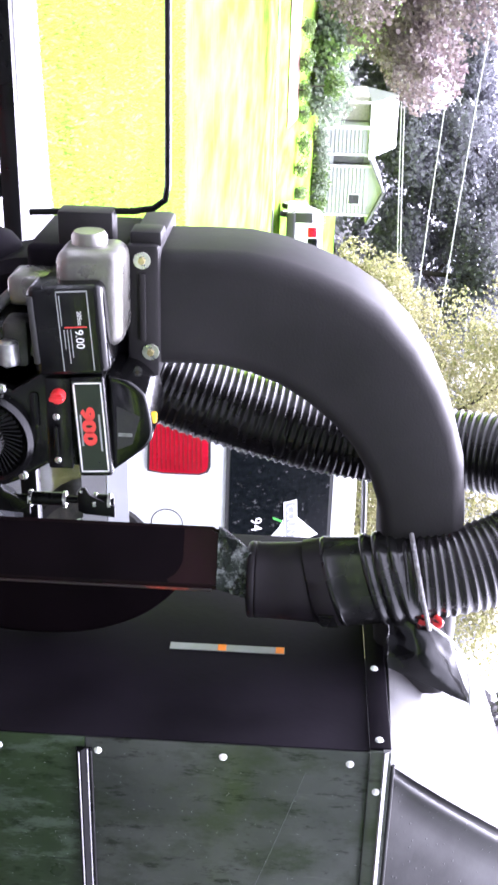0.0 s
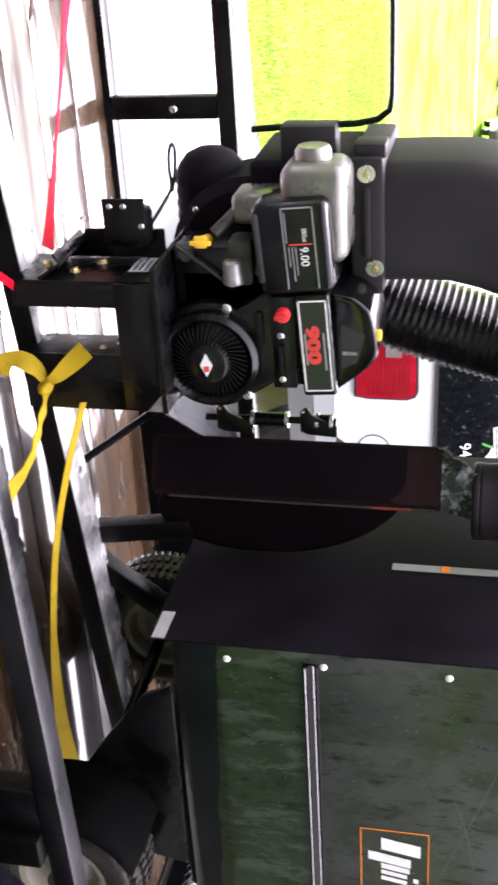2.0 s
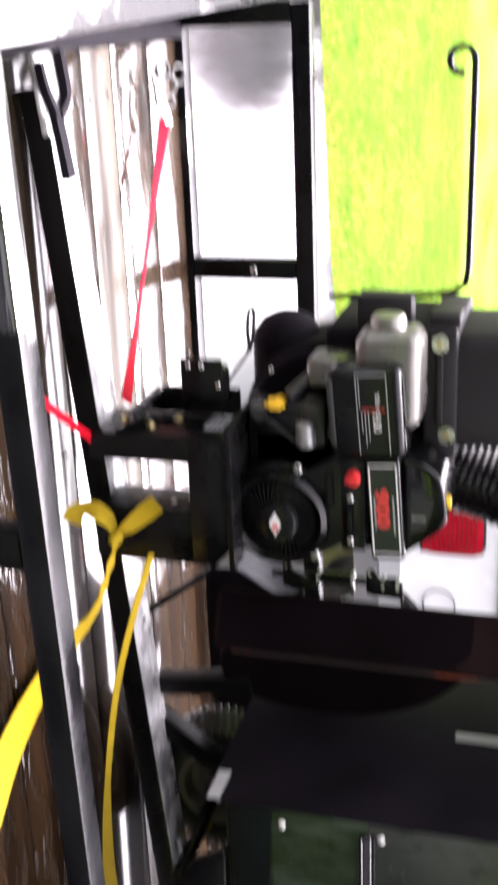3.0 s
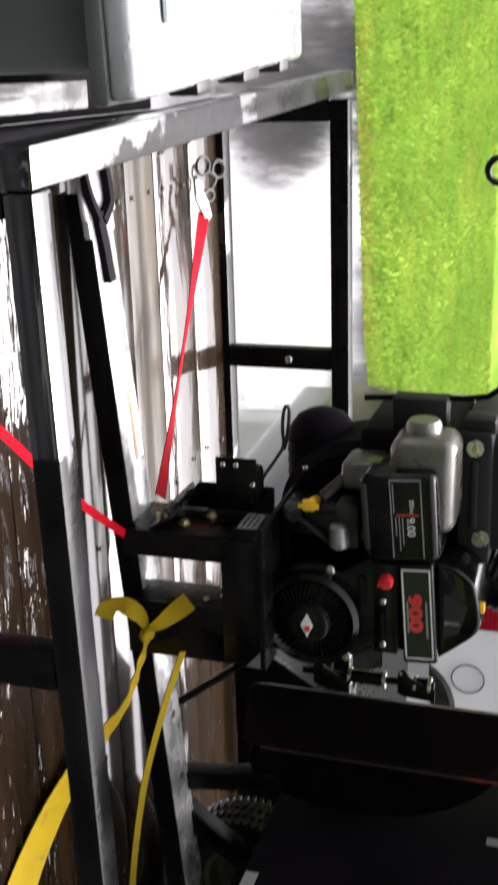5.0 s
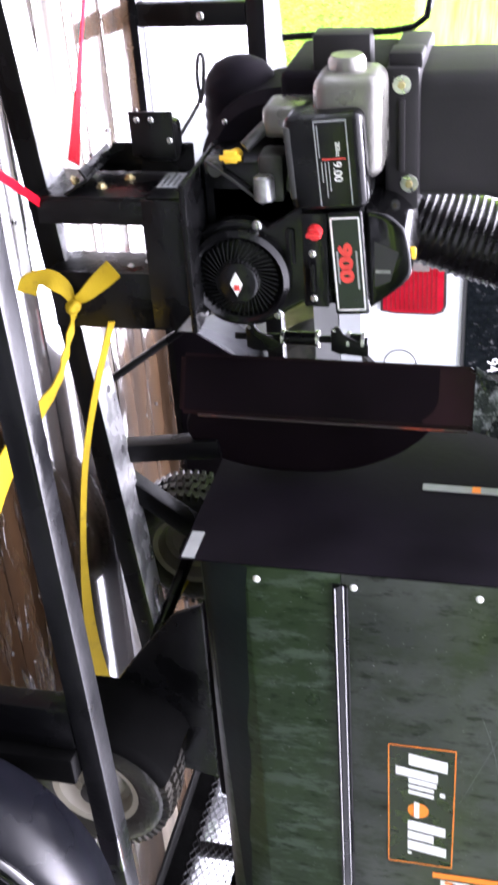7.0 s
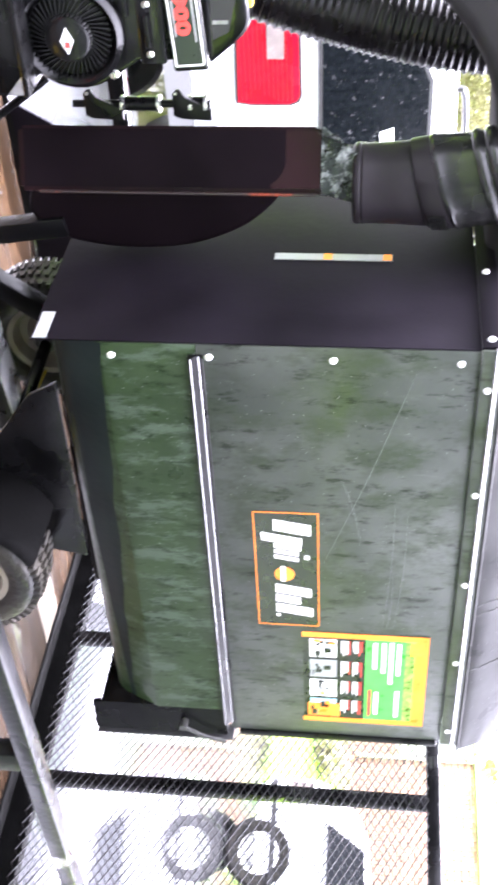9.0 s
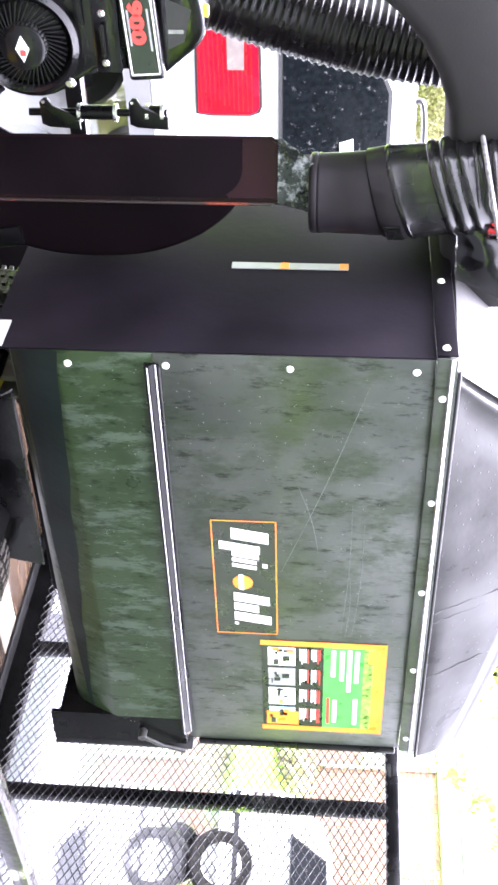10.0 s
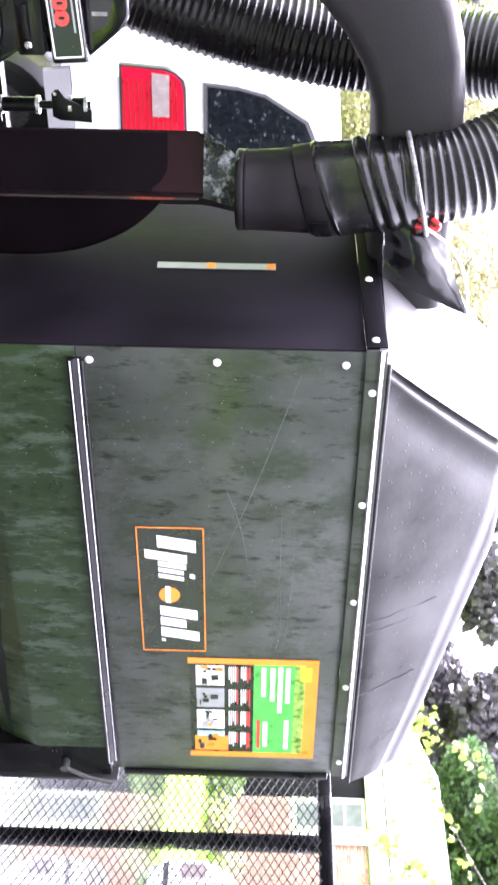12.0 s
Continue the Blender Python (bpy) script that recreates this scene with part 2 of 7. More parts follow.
puddled(WOOD_FAR, 7, (0.35, 1.4, 1), 0.48, 0.58, 0.0, (1, 0, 0), (-0.55, -0.15), (0.22, 0.0), ior=1.9, smear=0.1, ripple=0.1)
ASPHALT = mat("wet_asphalt", (0.03, 0.031, 0.033), 0.04, vary=0.4, scale=0.7, bump=0.008, bump_scale=60, coat=1.0, rvary=0.03)
LAWN = mat("lawn_grass", (0.075, 0.18, 0.018), 0.9, vary=0.3, scale=1.1, bump=0.9, bump_scale=25, dirt=(0.18, 0.26, 0.04), spec=0.0, stretch=(1, 0.3, 1))
blotched(LAWN, (0.23, 0.22, 0.035), 2.2, 0.55, 0.75, (0.25, 1.6, 1))
blotched(LAWN, (0.045, 0.12, 0.012), 5.0, 0.52, 0.72, (0.3, 2.0, 1))
WHITE_PAINT = mat("white_car_paint", (0.74, 0.75, 0.76), 0.25, vary=0.04, scale=1, bump=0, coat=0.8)
BUMPER_GREY = mat("pale_grey_bumper", (0.42, 0.43, 0.44), 0.4, vary=0.06, scale=3, bump=0.02)
GREY_CLAD = mat("grey_plastic_cladding", (0.17, 0.17, 0.17), 0.45, vary=0.12, scale=3)
BLACK_TRIM = mat("black_rubber_trim", (0.015, 0.015, 0.015), 0.5, vary=0.2)
# Pale flecks in the glass colour stand in for reflected leaves and sky.
DARK_GLASS = blotched(mat("reflection_flecked_dark_glass", (0.004, 0.005, 0.006), 0.08, vary=0.3, scale=40, bump=0, spec=0.08), (0.14, 0.14, 0.145), 26, 0.60, 0.72)
HOUSE_GLASS = mat("grey_house_window", (0.05, 0.05, 0.052), 0.15, vary=0.3, scale=2, bump=0)
TAIL_RED = mat("red_tail_lens", (0.42, 0.0006, 0.016), 0.25, vary=0.15, scale=4, bump=0, coat=0.15, spec=0.2)
TAIL_DARK = mat("dark_red_lens_ribs", (0.2, 0.0005, 0.003), 0.3, vary=0.1, scale=8, bump=0)
TAIL_CLEAR = mat("clear_reverse_lens", (0.2, 0.165, 0.155), 0.2, vary=0.15, scale=20, bump=0, coat=0.2)
beads(ASPHALT, 80, 0.5, 0.012)
ASPHALT.node_tree.nodes["Principled BSDF"].inputs["Coat Roughness"].default_value = 0.025
BOX_PLASTIC = mat("grey_green_plastic", (0.085, 0.1, 0.095), 0.42, vary=0.15, scale=5, bump=0.15, bump_scale=160)
LID_PLASTIC = mat("wet_grey_plastic_lid", (0.4, 0.42, 0.43), 0.12, vary=0.15, scale=9, bump=0.1, bump_scale=25, coat=0.8)
beads(LID_PLASTIC, 70, 0.3, 0.3)
BARK = mat("tree_bark", (0.035, 0.027, 0.022), 0.85, vary=0.4, scale=6, bump=0.8, bump_scale=18, stretch=(1, 1, 0.2))
BRICK = random_tint(mat("red_brown_brick", (0.34, 0.18, 0.145), 0.8, vary=0.3, scale=4, bump=0.4, bump_scale=40), 0.5)
MORTAR = mat("pale_mortar", (0.5, 0.46, 0.42), 0.9, vary=0.15, scale=8)
SIDING = mat("white_lap_siding", (0.40, 0.41, 0.41), 0.6, vary=0.06, scale=2)
# The reflected sky is put into the pane colour.
PALE_GLASS = mat("pale_reflecting_glass", (0.09, 0.10, 0.10), 0.1, vary=0.2, scale=3, bump=0)
ROOF = mat("wet_grey_shingles", (0.14, 0.14, 0.145), 0.5, vary=0.3, scale=3, bump=0.6, bump_scale=12, coat=0.1)
BAG = mat("black_bin_bag", (0.003, 0.003, 0.0034), 0.26, vary=0.2, scale=10, bump=0.12, bump_scale=16, spec=0.35)


# ---- mesh helpers ----
ORIGIN = {}


def thing(name, loc, label, category, group="", kind=""):
    """An Empty at the thing's base, under which its parts go."""
    ob = new(name)
    ob.location = loc
    ORIGIN[ob] = Vector(loc)
    return tagged(ob, label, category, group, kind)


def part(name, bm, material, parent=None, label="", smooth=35, local=False):
    """Links a bmesh, built in world places (local: in its thing's own), as one mesh object."""
    if parent is not None and not local:
        bmesh.ops.translate(bm, vec=-ORIGIN[parent], verts=bm.verts)
    bmesh.ops.recalc_face_normals(bm, faces=bm.faces)
    me = bpy.data.meshes.new(name)
    bm.to_mesh(me)
    bm.free()
    me.materials.append(material)
    me.shade_smooth()
    me.set_sharp_from_angle(angle=radians(smooth))
    ob = new(name, me)
    if parent is not None:
        ob.parent = parent
        ORIGIN[ob] = ORIGIN[parent]
    return tagged(ob, label)


def piece(name, me, parent, loc, turn=(0, 0, 0), size=(1, 1, 1)):
    """One more object on the mesh me, at a world place."""
    ob = new(name, me)
    ob.parent = parent
    ob.location = Vector(loc) - ORIGIN[parent]
    ob.rotation_euler = [radians(a) for a in turn]
    ob.scale = size
    return ob


def mesh_of(name, bm, material, smooth=35):
    bmesh.ops.recalc_face_normals(bm, faces=bm.faces)
    me = bpy.data.meshes.new(name)
    bm.to_mesh(me)
    bm.free()
    me.materials.append(material)
    me.shade_smooth()
    me.set_sharp_from_angle(angle=radians(smooth))
    return me


def box(bm, a, b, bevel=0.0, seg=2, m=None):
    lo = Vector((min(a[i], b[i]) for i in range(3)))
    hi = Vector((max(a[i], b[i]) for i in range(3)))
    made = bmesh.ops.create_cube(bm, size=1.0)
    vs = made["verts"]
    for v in vs:
        v.co = Vector(((v.co[i] + 0.5) * (hi[i] - lo[i]) + lo[i]) for i in range(3))
    if bevel:
        es = list({e for v in vs for e in v.link_edges})
        out = bmesh.ops.bevel(bm, geom=es, offset=bevel, segments=seg, affect="EDGES", profile=0.5)
        vs = list({v for f in out["faces"] for v in f.verts} | {v for v in vs if v.is_valid})
    if m is not None:
        bmesh.ops.transform(bm, matrix=m, verts=vs)
    return bm


def boxed(a, b, bevel=0.0, seg=2):
    return box(bmesh.new(), a, b, bevel, seg)


def prism(bm, outline, axis, lo, hi, bevel=0.0, seg=2):
    """A flat outline of (u, v) drawn out along an axis: 'y' takes (x, z), 'x' takes (y, z), 'z' takes (x, y)."""
    def at(u, v, w):
        return {"y": (u, w, v), "x": (w, u, v), "z": (u, v, w)}[axis]
    a = [bm.verts.new(at(u, v, lo)) for u, v in outline]
    b = [bm.verts.new(at(u, v, hi)) for u, v in outline]
    n = len(outline)
    fs = [bm.faces.new(a), bm.faces.new(b[::-1])]
    for i in range(n):
        bm.faces.new((a[i], b[i], b[(i + 1) % n], a[(i + 1) % n]))
    bmesh.ops.recalc_face_normals(bm, faces=list({f for v in a + b for f in v.link_faces}))
    if bevel:
        es = [e for f in fs for e in f.edges]
        bmesh.ops.bevel(bm, geom=es, offset=bevel, segments=seg, affect="EDGES", profile=0.5)
    return bm


def frames_along(pts):
    """A ring's two axes at each point of a line, turned as little as can be."""
    pts = [Vector(p) for p in pts]
    tangents = []
    for i in range(len(pts)):
        d = pts[min(i + 1, len(pts) - 1)] - pts[max(i - 1, 0)]
        tangents.append(d.normalized())
    u = tangents[0].orthogonal().normalized()
    out = []
    for p, t in zip(pts, tangents):
        u = (u - t * u.dot(t)).normalized()
        out.append((p, u, t.cross(u), t))
    return out


def sweep(bm, pts, radius, seg=12, caps=True):
    """A round bar or pipe along pts; radius is a number or one for each point."""
    rings = []
    fr = frames_along(pts)
    for i, (p, u, w, t) in enumerate(fr):
        r = radius[i] if isinstance(radius, (list, tuple)) else radius
        rings.append([bm.verts.new(p + (u * math.cos(k * math.tau / seg) + w * math.sin(k * math.tau / seg)) * r) for k in range(seg)])
    for a, b in zip(rings, rings[1:]):
        for k in range(seg):
            bm.faces.new((a[k], a[(k + 1) % seg], b[(k + 1) % seg], b[k]))
    if caps:
        bm.faces.new(rings[0][::-1])
        bm.faces.new(rings[-1])
    return bm


def cyl(bm, p, q, r, r2=None, seg=20):
    return sweep(bm, [p, q], [r, r if r2 is None else r2], seg)


def lathe(bm, outline, centre, axis="y", seg=32):
    """Turns (radius, along) about an axis through centre."""
    c = Vector(centre)
    A = {"x": Vector((1, 0, 0)), "y": Vector((0, 1, 0)), "z": Vector((0, 0, 1))}[axis]
    U = A.orthogonal().normalized()
    V = A.cross(U)
    rings = []
    for r, h in outline:
        rings.append([bm.verts.new(c + A * h + (U * math.cos(k * math.tau / seg) + V * math.sin(k * math.tau / seg)) * max(r, 1e-4)) for k in range(seg)])
    for a, b in zip(rings, rings[1:]):
        for k in range(seg):
            bm.faces.new((a[k], a[(k + 1) % seg], b[(k + 1) % seg], b[k]))
    return bm


def smooth_line(pts, steps=8):
    """A soft curve through pts."""
    pts = [Vector(p) for p in pts]
    out = []
    for i in range(len(pts) - 1):
        a, b, c, d = pts[max(i - 1, 0)], pts[i], pts[i + 1], pts[min(i + 2, len(pts) - 1)]
        for k in range(steps):
            t = k / steps
            out.append(0.5 * ((2 * b) + (c - a) * t + (2 * a - 5 * b + 4 * c - d) * t * t + (3 * b - a - 3 * c + d) * t ** 3))
    out.append(pts[-1])
    return out


def ribbon(bm, pts, normals, width, thick=0.002):
    """A flat strap along pts; normals say which way its face looks."""
    n = len(pts)
    rows = []
    for i in range(n):
        p = Vector(pts[i])
        t = (Vector(pts[min(i + 1, n - 1)]) - Vector(pts[max(i - 1, 0)])).normalized()
        nn = Vector(normals[i] if isinstance(normals, list) else normals)
        nn = (nn - t * nn.dot(t)).normalized()
        s = t.cross(nn)
        w = (width[i] if isinstance(width, list) else width) / 2
        rows.append([bm.verts.new(p + s * w + nn * thick), bm.verts.new(p - s * w + nn * thick), bm.verts.new(p - s * w - nn * thick), bm.verts.new(p + s * w - nn * thick)])
    for a, b in zip(rows, rows[1:]):
        for k in range(4):
            bm.faces.new((a[k], a[(k + 1) % 4], b[(k + 1) % 4], b[k]))
    bm.faces.new(rows[0])
    bm.faces.new(rows[-1][::-1])
    return bm


def lettering(name, body, size, m, material, parent, label="", bold=0.0):
    """Words or numbers as a thin mesh, in Blender's own font, standing on the front at m."""
    cu = bpy.data.curves.new(name, "FONT")
    cu.body, cu.size, cu.extrude, cu.offset = body, size, 0.0004, bold
    tmp = bpy.data.objects.new(name, cu)
    me = bpy.data.meshes.new_from_object(tmp)
    bpy.data.objects.remove(tmp)
    me.materials.append(material)
    ob = new(name, me)
    ob.parent = parent
    ob.matrix_basis = Matrix.Translation(-ORIGIN[parent]) @ m
    return tagged(ob, label)


def plate(x0, x1, z0, z1, y, thick=0.0015, bevel=0.0):
    """A thin sheet that faces the near side of the trailer."""
    return boxed((x0, y - thick, z0), (x1, y, z1), bevel)

# ---- ground, driveway, lawn ----
def ground_height(x, y):
    """Flat round the trailer, rising gently beyond the lawn."""
    return 0.13 * max(0.0, min(y, 70) - 46) + 0.9 * max(0.0, min(1.0, (x - 17) / 4)) * max(0.0, min(1.0, (30 - y) / 6))


def sheet(name, x0, x1, y0, y1, nx, ny, z, material, label, category):
    bm = bmesh.new()
    vs = [[bm.verts.new((x0 + (x1 - x0) * i / nx, y0 + (y1 - y0) * j / ny, 0)) for i in range(nx + 1)] for j in range(ny + 1)]
    for row in vs:
        for v in row:
            v.co.z = ground_height(v.co.x, v.co.y) + z
    for j in range(ny):
        for i in range(nx):
            bm.faces.new((vs[j][i], vs[j][i + 1], vs[j + 1][i + 1], vs[j + 1][i]))
    ob = part(name, bm, material)
    return tagged(ob, label, category, kind="structure")


sheet("ground", -400, 400, -400, 400, 200, 200, -0.02, LAWN, "bright green wet mown lawn round the driveway", "lawn")


def driveway():
    bm = bmesh.new()
    outline = [(-14, -10), (16.8, -10), (16.8, 12.5), (10, 10.5), (5, 9.7), (2.6, 9.2), (1.75, 6.62), (1.62, 6.14), (1.3, 6.02), (0.4, 5.90), (-0.33, 5.80), (-14, 4.0)]
    vs = [bm.verts.new((x, y, 0.0)) for x, y in outline]
    vb = [bm.verts.new((x, y, -0.1)) for x, y in outline]
    bm.faces.new(vs)
    for i in range(len(vs)):
        j = (i + 1) % len(vs)
        bm.faces.new((vs[i], vb[i], vb[j], vs[j]))
    tagged(part("driveway", bm, ASPHALT), "wet dark asphalt driveway shining with rain", "driveway", kind="structure")


driveway()


# ---- the open trailer ----
TR_X0, TR_X1, TR_Y0, TR_Y1 = 0.0, 2.76, 1.07, 2.58
DECK, RAIL = 0.42, 0.75
trailer = thing("utility_trailer", (1.4, 1.82, 0), "open black steel utility trailer with wooden deck, wet with rain", "trailer")


def rail_bar(name, a, b, material=RAIL_STEEL):
    return part(name, boxed(a, b, 0.004), material, trailer)


W = 0.042
NEAR_SPLAY = 0.038
FAR_RAIL = 0.718


def near_y(x):
    """The outer face of the near top rail, which runs a little askew to the deck."""
    return 1.033 + NEAR_SPLAY * x


near_rail = boxed((TR_X0 + 0.024, 0, RAIL - 0.034), (TR_X1, 0.043, RAIL), 0.004)
bmesh.ops.rotate(near_rail, cent=(0, 0, 0), matrix=Matrix.Rotation(NEAR_SPLAY, 3, "Z"), verts=near_rail.verts)
bmesh.ops.translate(near_rail, vec=(0, near_y(0), 0), verts=near_rail.verts)
part("top_rail", near_rail, RAIL_STEEL, trailer)
rail_bar("top_rail", (TR_X0 - 0.016, TR_Y1 - 0.05, FAR_RAIL - W), (TR_X1, TR_Y1 - 0.008, FAR_RAIL))
front_rail = boxed((-0.022, 1.033, RAIL - W), (0.022, TR_Y1 - 0.008, RAIL + 0.002), 0.004)
for v in front_rail.verts:
    f = (v.co.y - 1.033) / 1.54
    v.co += Vector((-0.054 * f, 0, (FAR_RAIL - RAIL) * f))
part("front_rail", front_rail, RAIL_STEEL, trailer)
for y0 in (TR_Y0, TR_Y1 - 0.05):
    rail_bar("side_frame", (TR_X0, y0, DECK - 0.07), (TR_X1, y0 + 0.05, DECK + 0.012))
rail_bar("front_frame", (TR_X0 - 0.01, TR_Y0 + 0.05, DECK - 0.07), (TR_X0 + 0.05, TR_Y1 - 0.05, DECK + 0.012), END_STEEL)
rail_bar("rear_frame", (TR_X1 - 0.056, TR_Y0 + 0.05, DECK - 0.07), (TR_X1, TR_Y1 - 0.05, DECK + 0.004), GRIMY_STEEL)
for x in (0.0, 0.535, 1.862, 2.71):
    rail_bar("post", (x, near_y(x) + 0.002, DECK + 0.012), (x + 0.05, near_y(x) + 0.04, RAIL - 0.034), BLACK_STEEL)
rail_bar("post", (1.172, near_y(1.172) + 0.002, DECK + 0.012), (1.25, near_y(1.172) + 0.04, RAIL - 0.034), BLACK_STEEL)
rail_bar("fender_stay", (1.2505, near_y(1.25) - 0.02, DECK + 0.012), (1.30, near_y(1.25) + 0.02, RAIL - 0.034), GRIMY_STEEL)
for x in (-0.02, 0.535, 1.172, 1.862, 2.71):
    rail_bar("post", (x, TR_Y1 - 0.05, DECK + 0.012), (x + 0.05, TR_Y1 - 0.012, FAR_RAIL - W), BLACK_STEEL)
for x in (0.7, 1.4, 2.1):
    rail_bar("crossmember", (x, TR_Y0 + 0.05, DECK - 0.1), (x + 0.05, TR_Y1 - 0.05, DECK - 0.04))
# Added dark sheet; stands in for the darkness past the far rail.
part("side_board", prism(bmesh.new(), [(1.29, DECK + 0.013), (2.708, DECK + 0.013), (2.708, FAR_RAIL - 0.045), (1.44, FAR_RAIL - 0.045)], "y", TR_Y1 - 0.057, TR_Y1 - 0.0515), END_STEEL, trailer, "dark sheet added along the far rail to fill the dark gap")
bolt_bm = bmesh.new()
lathe(bolt_bm, [(0, 0.004), (0.005, 0.004), (0.008, 0.002), (0.009, 0)], (0, 0, 0), "z", 12)
BOLT = mesh_of("bolt", bolt_bm, SILVER)
piece("bolt", BOLT, trailer, (0.562, TR_Y1 - 0.05, 0.575), (90, 0, 0))

# deck planks
nail_bm = bmesh.new()
lathe(nail_bm, [(0, 0.002), (0.004, 0.002), (0.0055, 0)], (0, 0, 0), "z", 8)
NAIL = mesh_of("nail", nail_bm, BLACK_TRIM)
rng = random.Random(4)
for k, (y0, y1) in enumerate(zip((1.12, 1.31, 1.507, 1.665, 1.83, 2.012, 2.152, 2.347), (1.31, 1.507, 1.665, 1.83, 2.012, 2.152, 2.347, 2.53))):
    half = (y1 - y0) / 2 - 0.0022
    bm = box(bmesh.new(), (TR_X0 + 0.052 - 1.4, -half, -0.035), (TR_X1 - 0.057 - 1.4, half, 0), 0.0025, 2)
    piece("plank", mesh_of("plank", bm, (WOOD_BROWN, WOOD_BROWN, WOOD_BROWN, WOOD, WOOD, WOOD_GREY, WOOD_FAR, WOOD_FAR)[k]), trailer, (1.4, (y0 + y1) / 2, DECK - 0.002 + rng.uniform(-0.003, 0.002)), (rng.uniform(-0.25, 0.25), 0, 0))
    for x in (0.14, 0.75, 1.45, 2.15):
        for dy in (-0.3, 0.28):
            piece("nail", NAIL, trailer, (x + rng.uniform(-0.01, 0.01), (y0 + y1) / 2 + dy * (y1 - y0), DECK - 0.0005))


def fender(y0, y1):
    """A rounded mudguard with a rolled lip, its top falling a little inwards, and a dark well behind the wheel."""
    bm = bmesh.new()
    cx, cz, rx, rz = 1.475, 0.555, 0.288, 0.238
    prof = [(cx + rx, 0.33), (cx + rx, 0.45)]
    for k in range(33):
        a = math.pi * k / 32
        prof.append((cx + rx * math.cos(a), cz + rz * math.sin(a)))
    prof += [(cx - rx, 0.45), (cx - rx, 0.33)]
    rows = []
    for y, s, drop in ((y0, 0.03, 0), (y0 + 0.012, 0.008, 0), (y0 + 0.03, 0, 0), ((y0 + y1) / 2, 0, 0.008), (y1 - 0.012, 0.002, 0.024), (y1, 0.012, 0.036)):
        rows.append([bm.verts.new((cx + (x - cx) * (1 - s / rx), y, z - s * 0.9 - drop)) for x, z in prof])
    for a, b in zip(rows, rows[1:]):
        for k in range(len(a) - 1):
            bm.faces.new((a[k], a[k + 1], b[k + 1], b[k]))
    bmesh.ops.solidify(bm, geom=bm.faces[:], thickness=0.003)
    p = part("fender", bm, FENDER_BODY, trailer, smooth=60)
    bm = bmesh.new()
    sweep(bm, [(cx + (x - cx) * 0.985, y0 + 0.004, z - 0.012) for x, z in prof], 0.012, 10)
    part("fender_lip", bm, FENDER_PAINT, p, smooth=60)
    bm = bmesh.new()
    prism(bm, [(cx + (x - cx) * 0.95, z - 0.045) for x, z in prof], "y", y1 - 0.012, y1 - 0.008)
    part("wheel_well", bm, END_STEEL, p, "dark inner wall of the wheel well")


FENDER_BODY = mat("wet_slate_black_fender_paint", (0.0035, 0.0037, 0.0055), 0.3, vary=0.3, scale=6, bump=0.015, bump_scale=12, spec=0.14, rvary=0.06)
FENDER_PAINT = mat("glossy_black_fender_paint", (0.0015, 0.0015, 0.0018), 0.1, vary=0.3, scale=6, bump=0.015, bump_scale=12, spec=0.45, rvary=0.05)
fender(0.872, 1.034)


def wheel(parent, centre, r, width, rim_r, knobs, side):
    """A tyre with blocks of tread, and a dished rim; side: -1 faces the near side."""
    cx, cy, cz = centre
    w = width / 2
    bm = bmesh.new()
    prof = [(rim_r, -w * 0.8), (rim_r + 0.012, -w * 0.95), ((r + rim_r) / 2, -w), (r - 0.02, -w * 0.92), (r - 0.006, -w * 0.7), (r - 0.004, 0), (r - 0.006, w * 0.7), (r - 0.02, w * 0.92), ((r + rim_r) / 2, w), (rim_r + 0.012, w * 0.95), (rim_r, w * 0.8)]
    lathe(bm, prof, centre, "y", 40)
    for k in range(knobs):
        a = k * math.tau / knobs
        for j, off in enumerate((-0.72, -0.25, 0.25, 0.72)):
            aa = a + (0.5 * math.tau / knobs if j % 2 else 0)
            rr = r - 0.004 if abs(off) < 0.5 else r - 0.010
            m = Matrix.Translation(centre) @ Matrix.Rotation(aa, 4, "Y") @ Matrix.Translation((0, off * w, rr))
            box(bm, (-r * 1.5 / knobs, -w * 0.17, -0.006), (r * 1.5 / knobs, w * 0.17, 0.006), m=m)
    wh = part("wheel", bm, TYRE, parent, "tyre with chunky block tread")
    bm = bmesh.new()
    s = side
    lathe(bm, [(rim_r + 0.002, s * w * 0.85), (rim_r - 0.01, s * w * 0.8), (rim_r - 0.02, s * w * 0.35), (rim_r * 0.6, s * w * 0.3), (rim_r * 0.45, s * w * 0.5), (rim_r * 0.2, s * w * 0.55), (0, s * w * 0.55)], centre, "y", 32)
    part("rim", bm, RIM, wh, "cream painted steel rim")
    bm = bmesh.new()
    lathe(bm, [(0.026, s * w * 0.5), (0.026, s * w * 1.0), (0.018, s * w * 1.05), (0, s * w * 1.05)], centre, "y", 20)
    part("hub", bm, DARK_METAL, wh)


wheel(trailer, (1.48, 0.952, 0.335), 0.335, 0.13, 0.19, 60, -1)


# rear gate of expanded mesh
MESH_STEEL = mat("grey_black_mesh", (0.006, 0.006, 0.0065), 0.4, vary=0.4, scale=40, bump=0.1, coat=0.06, spec=0.25)


BROAD = 0


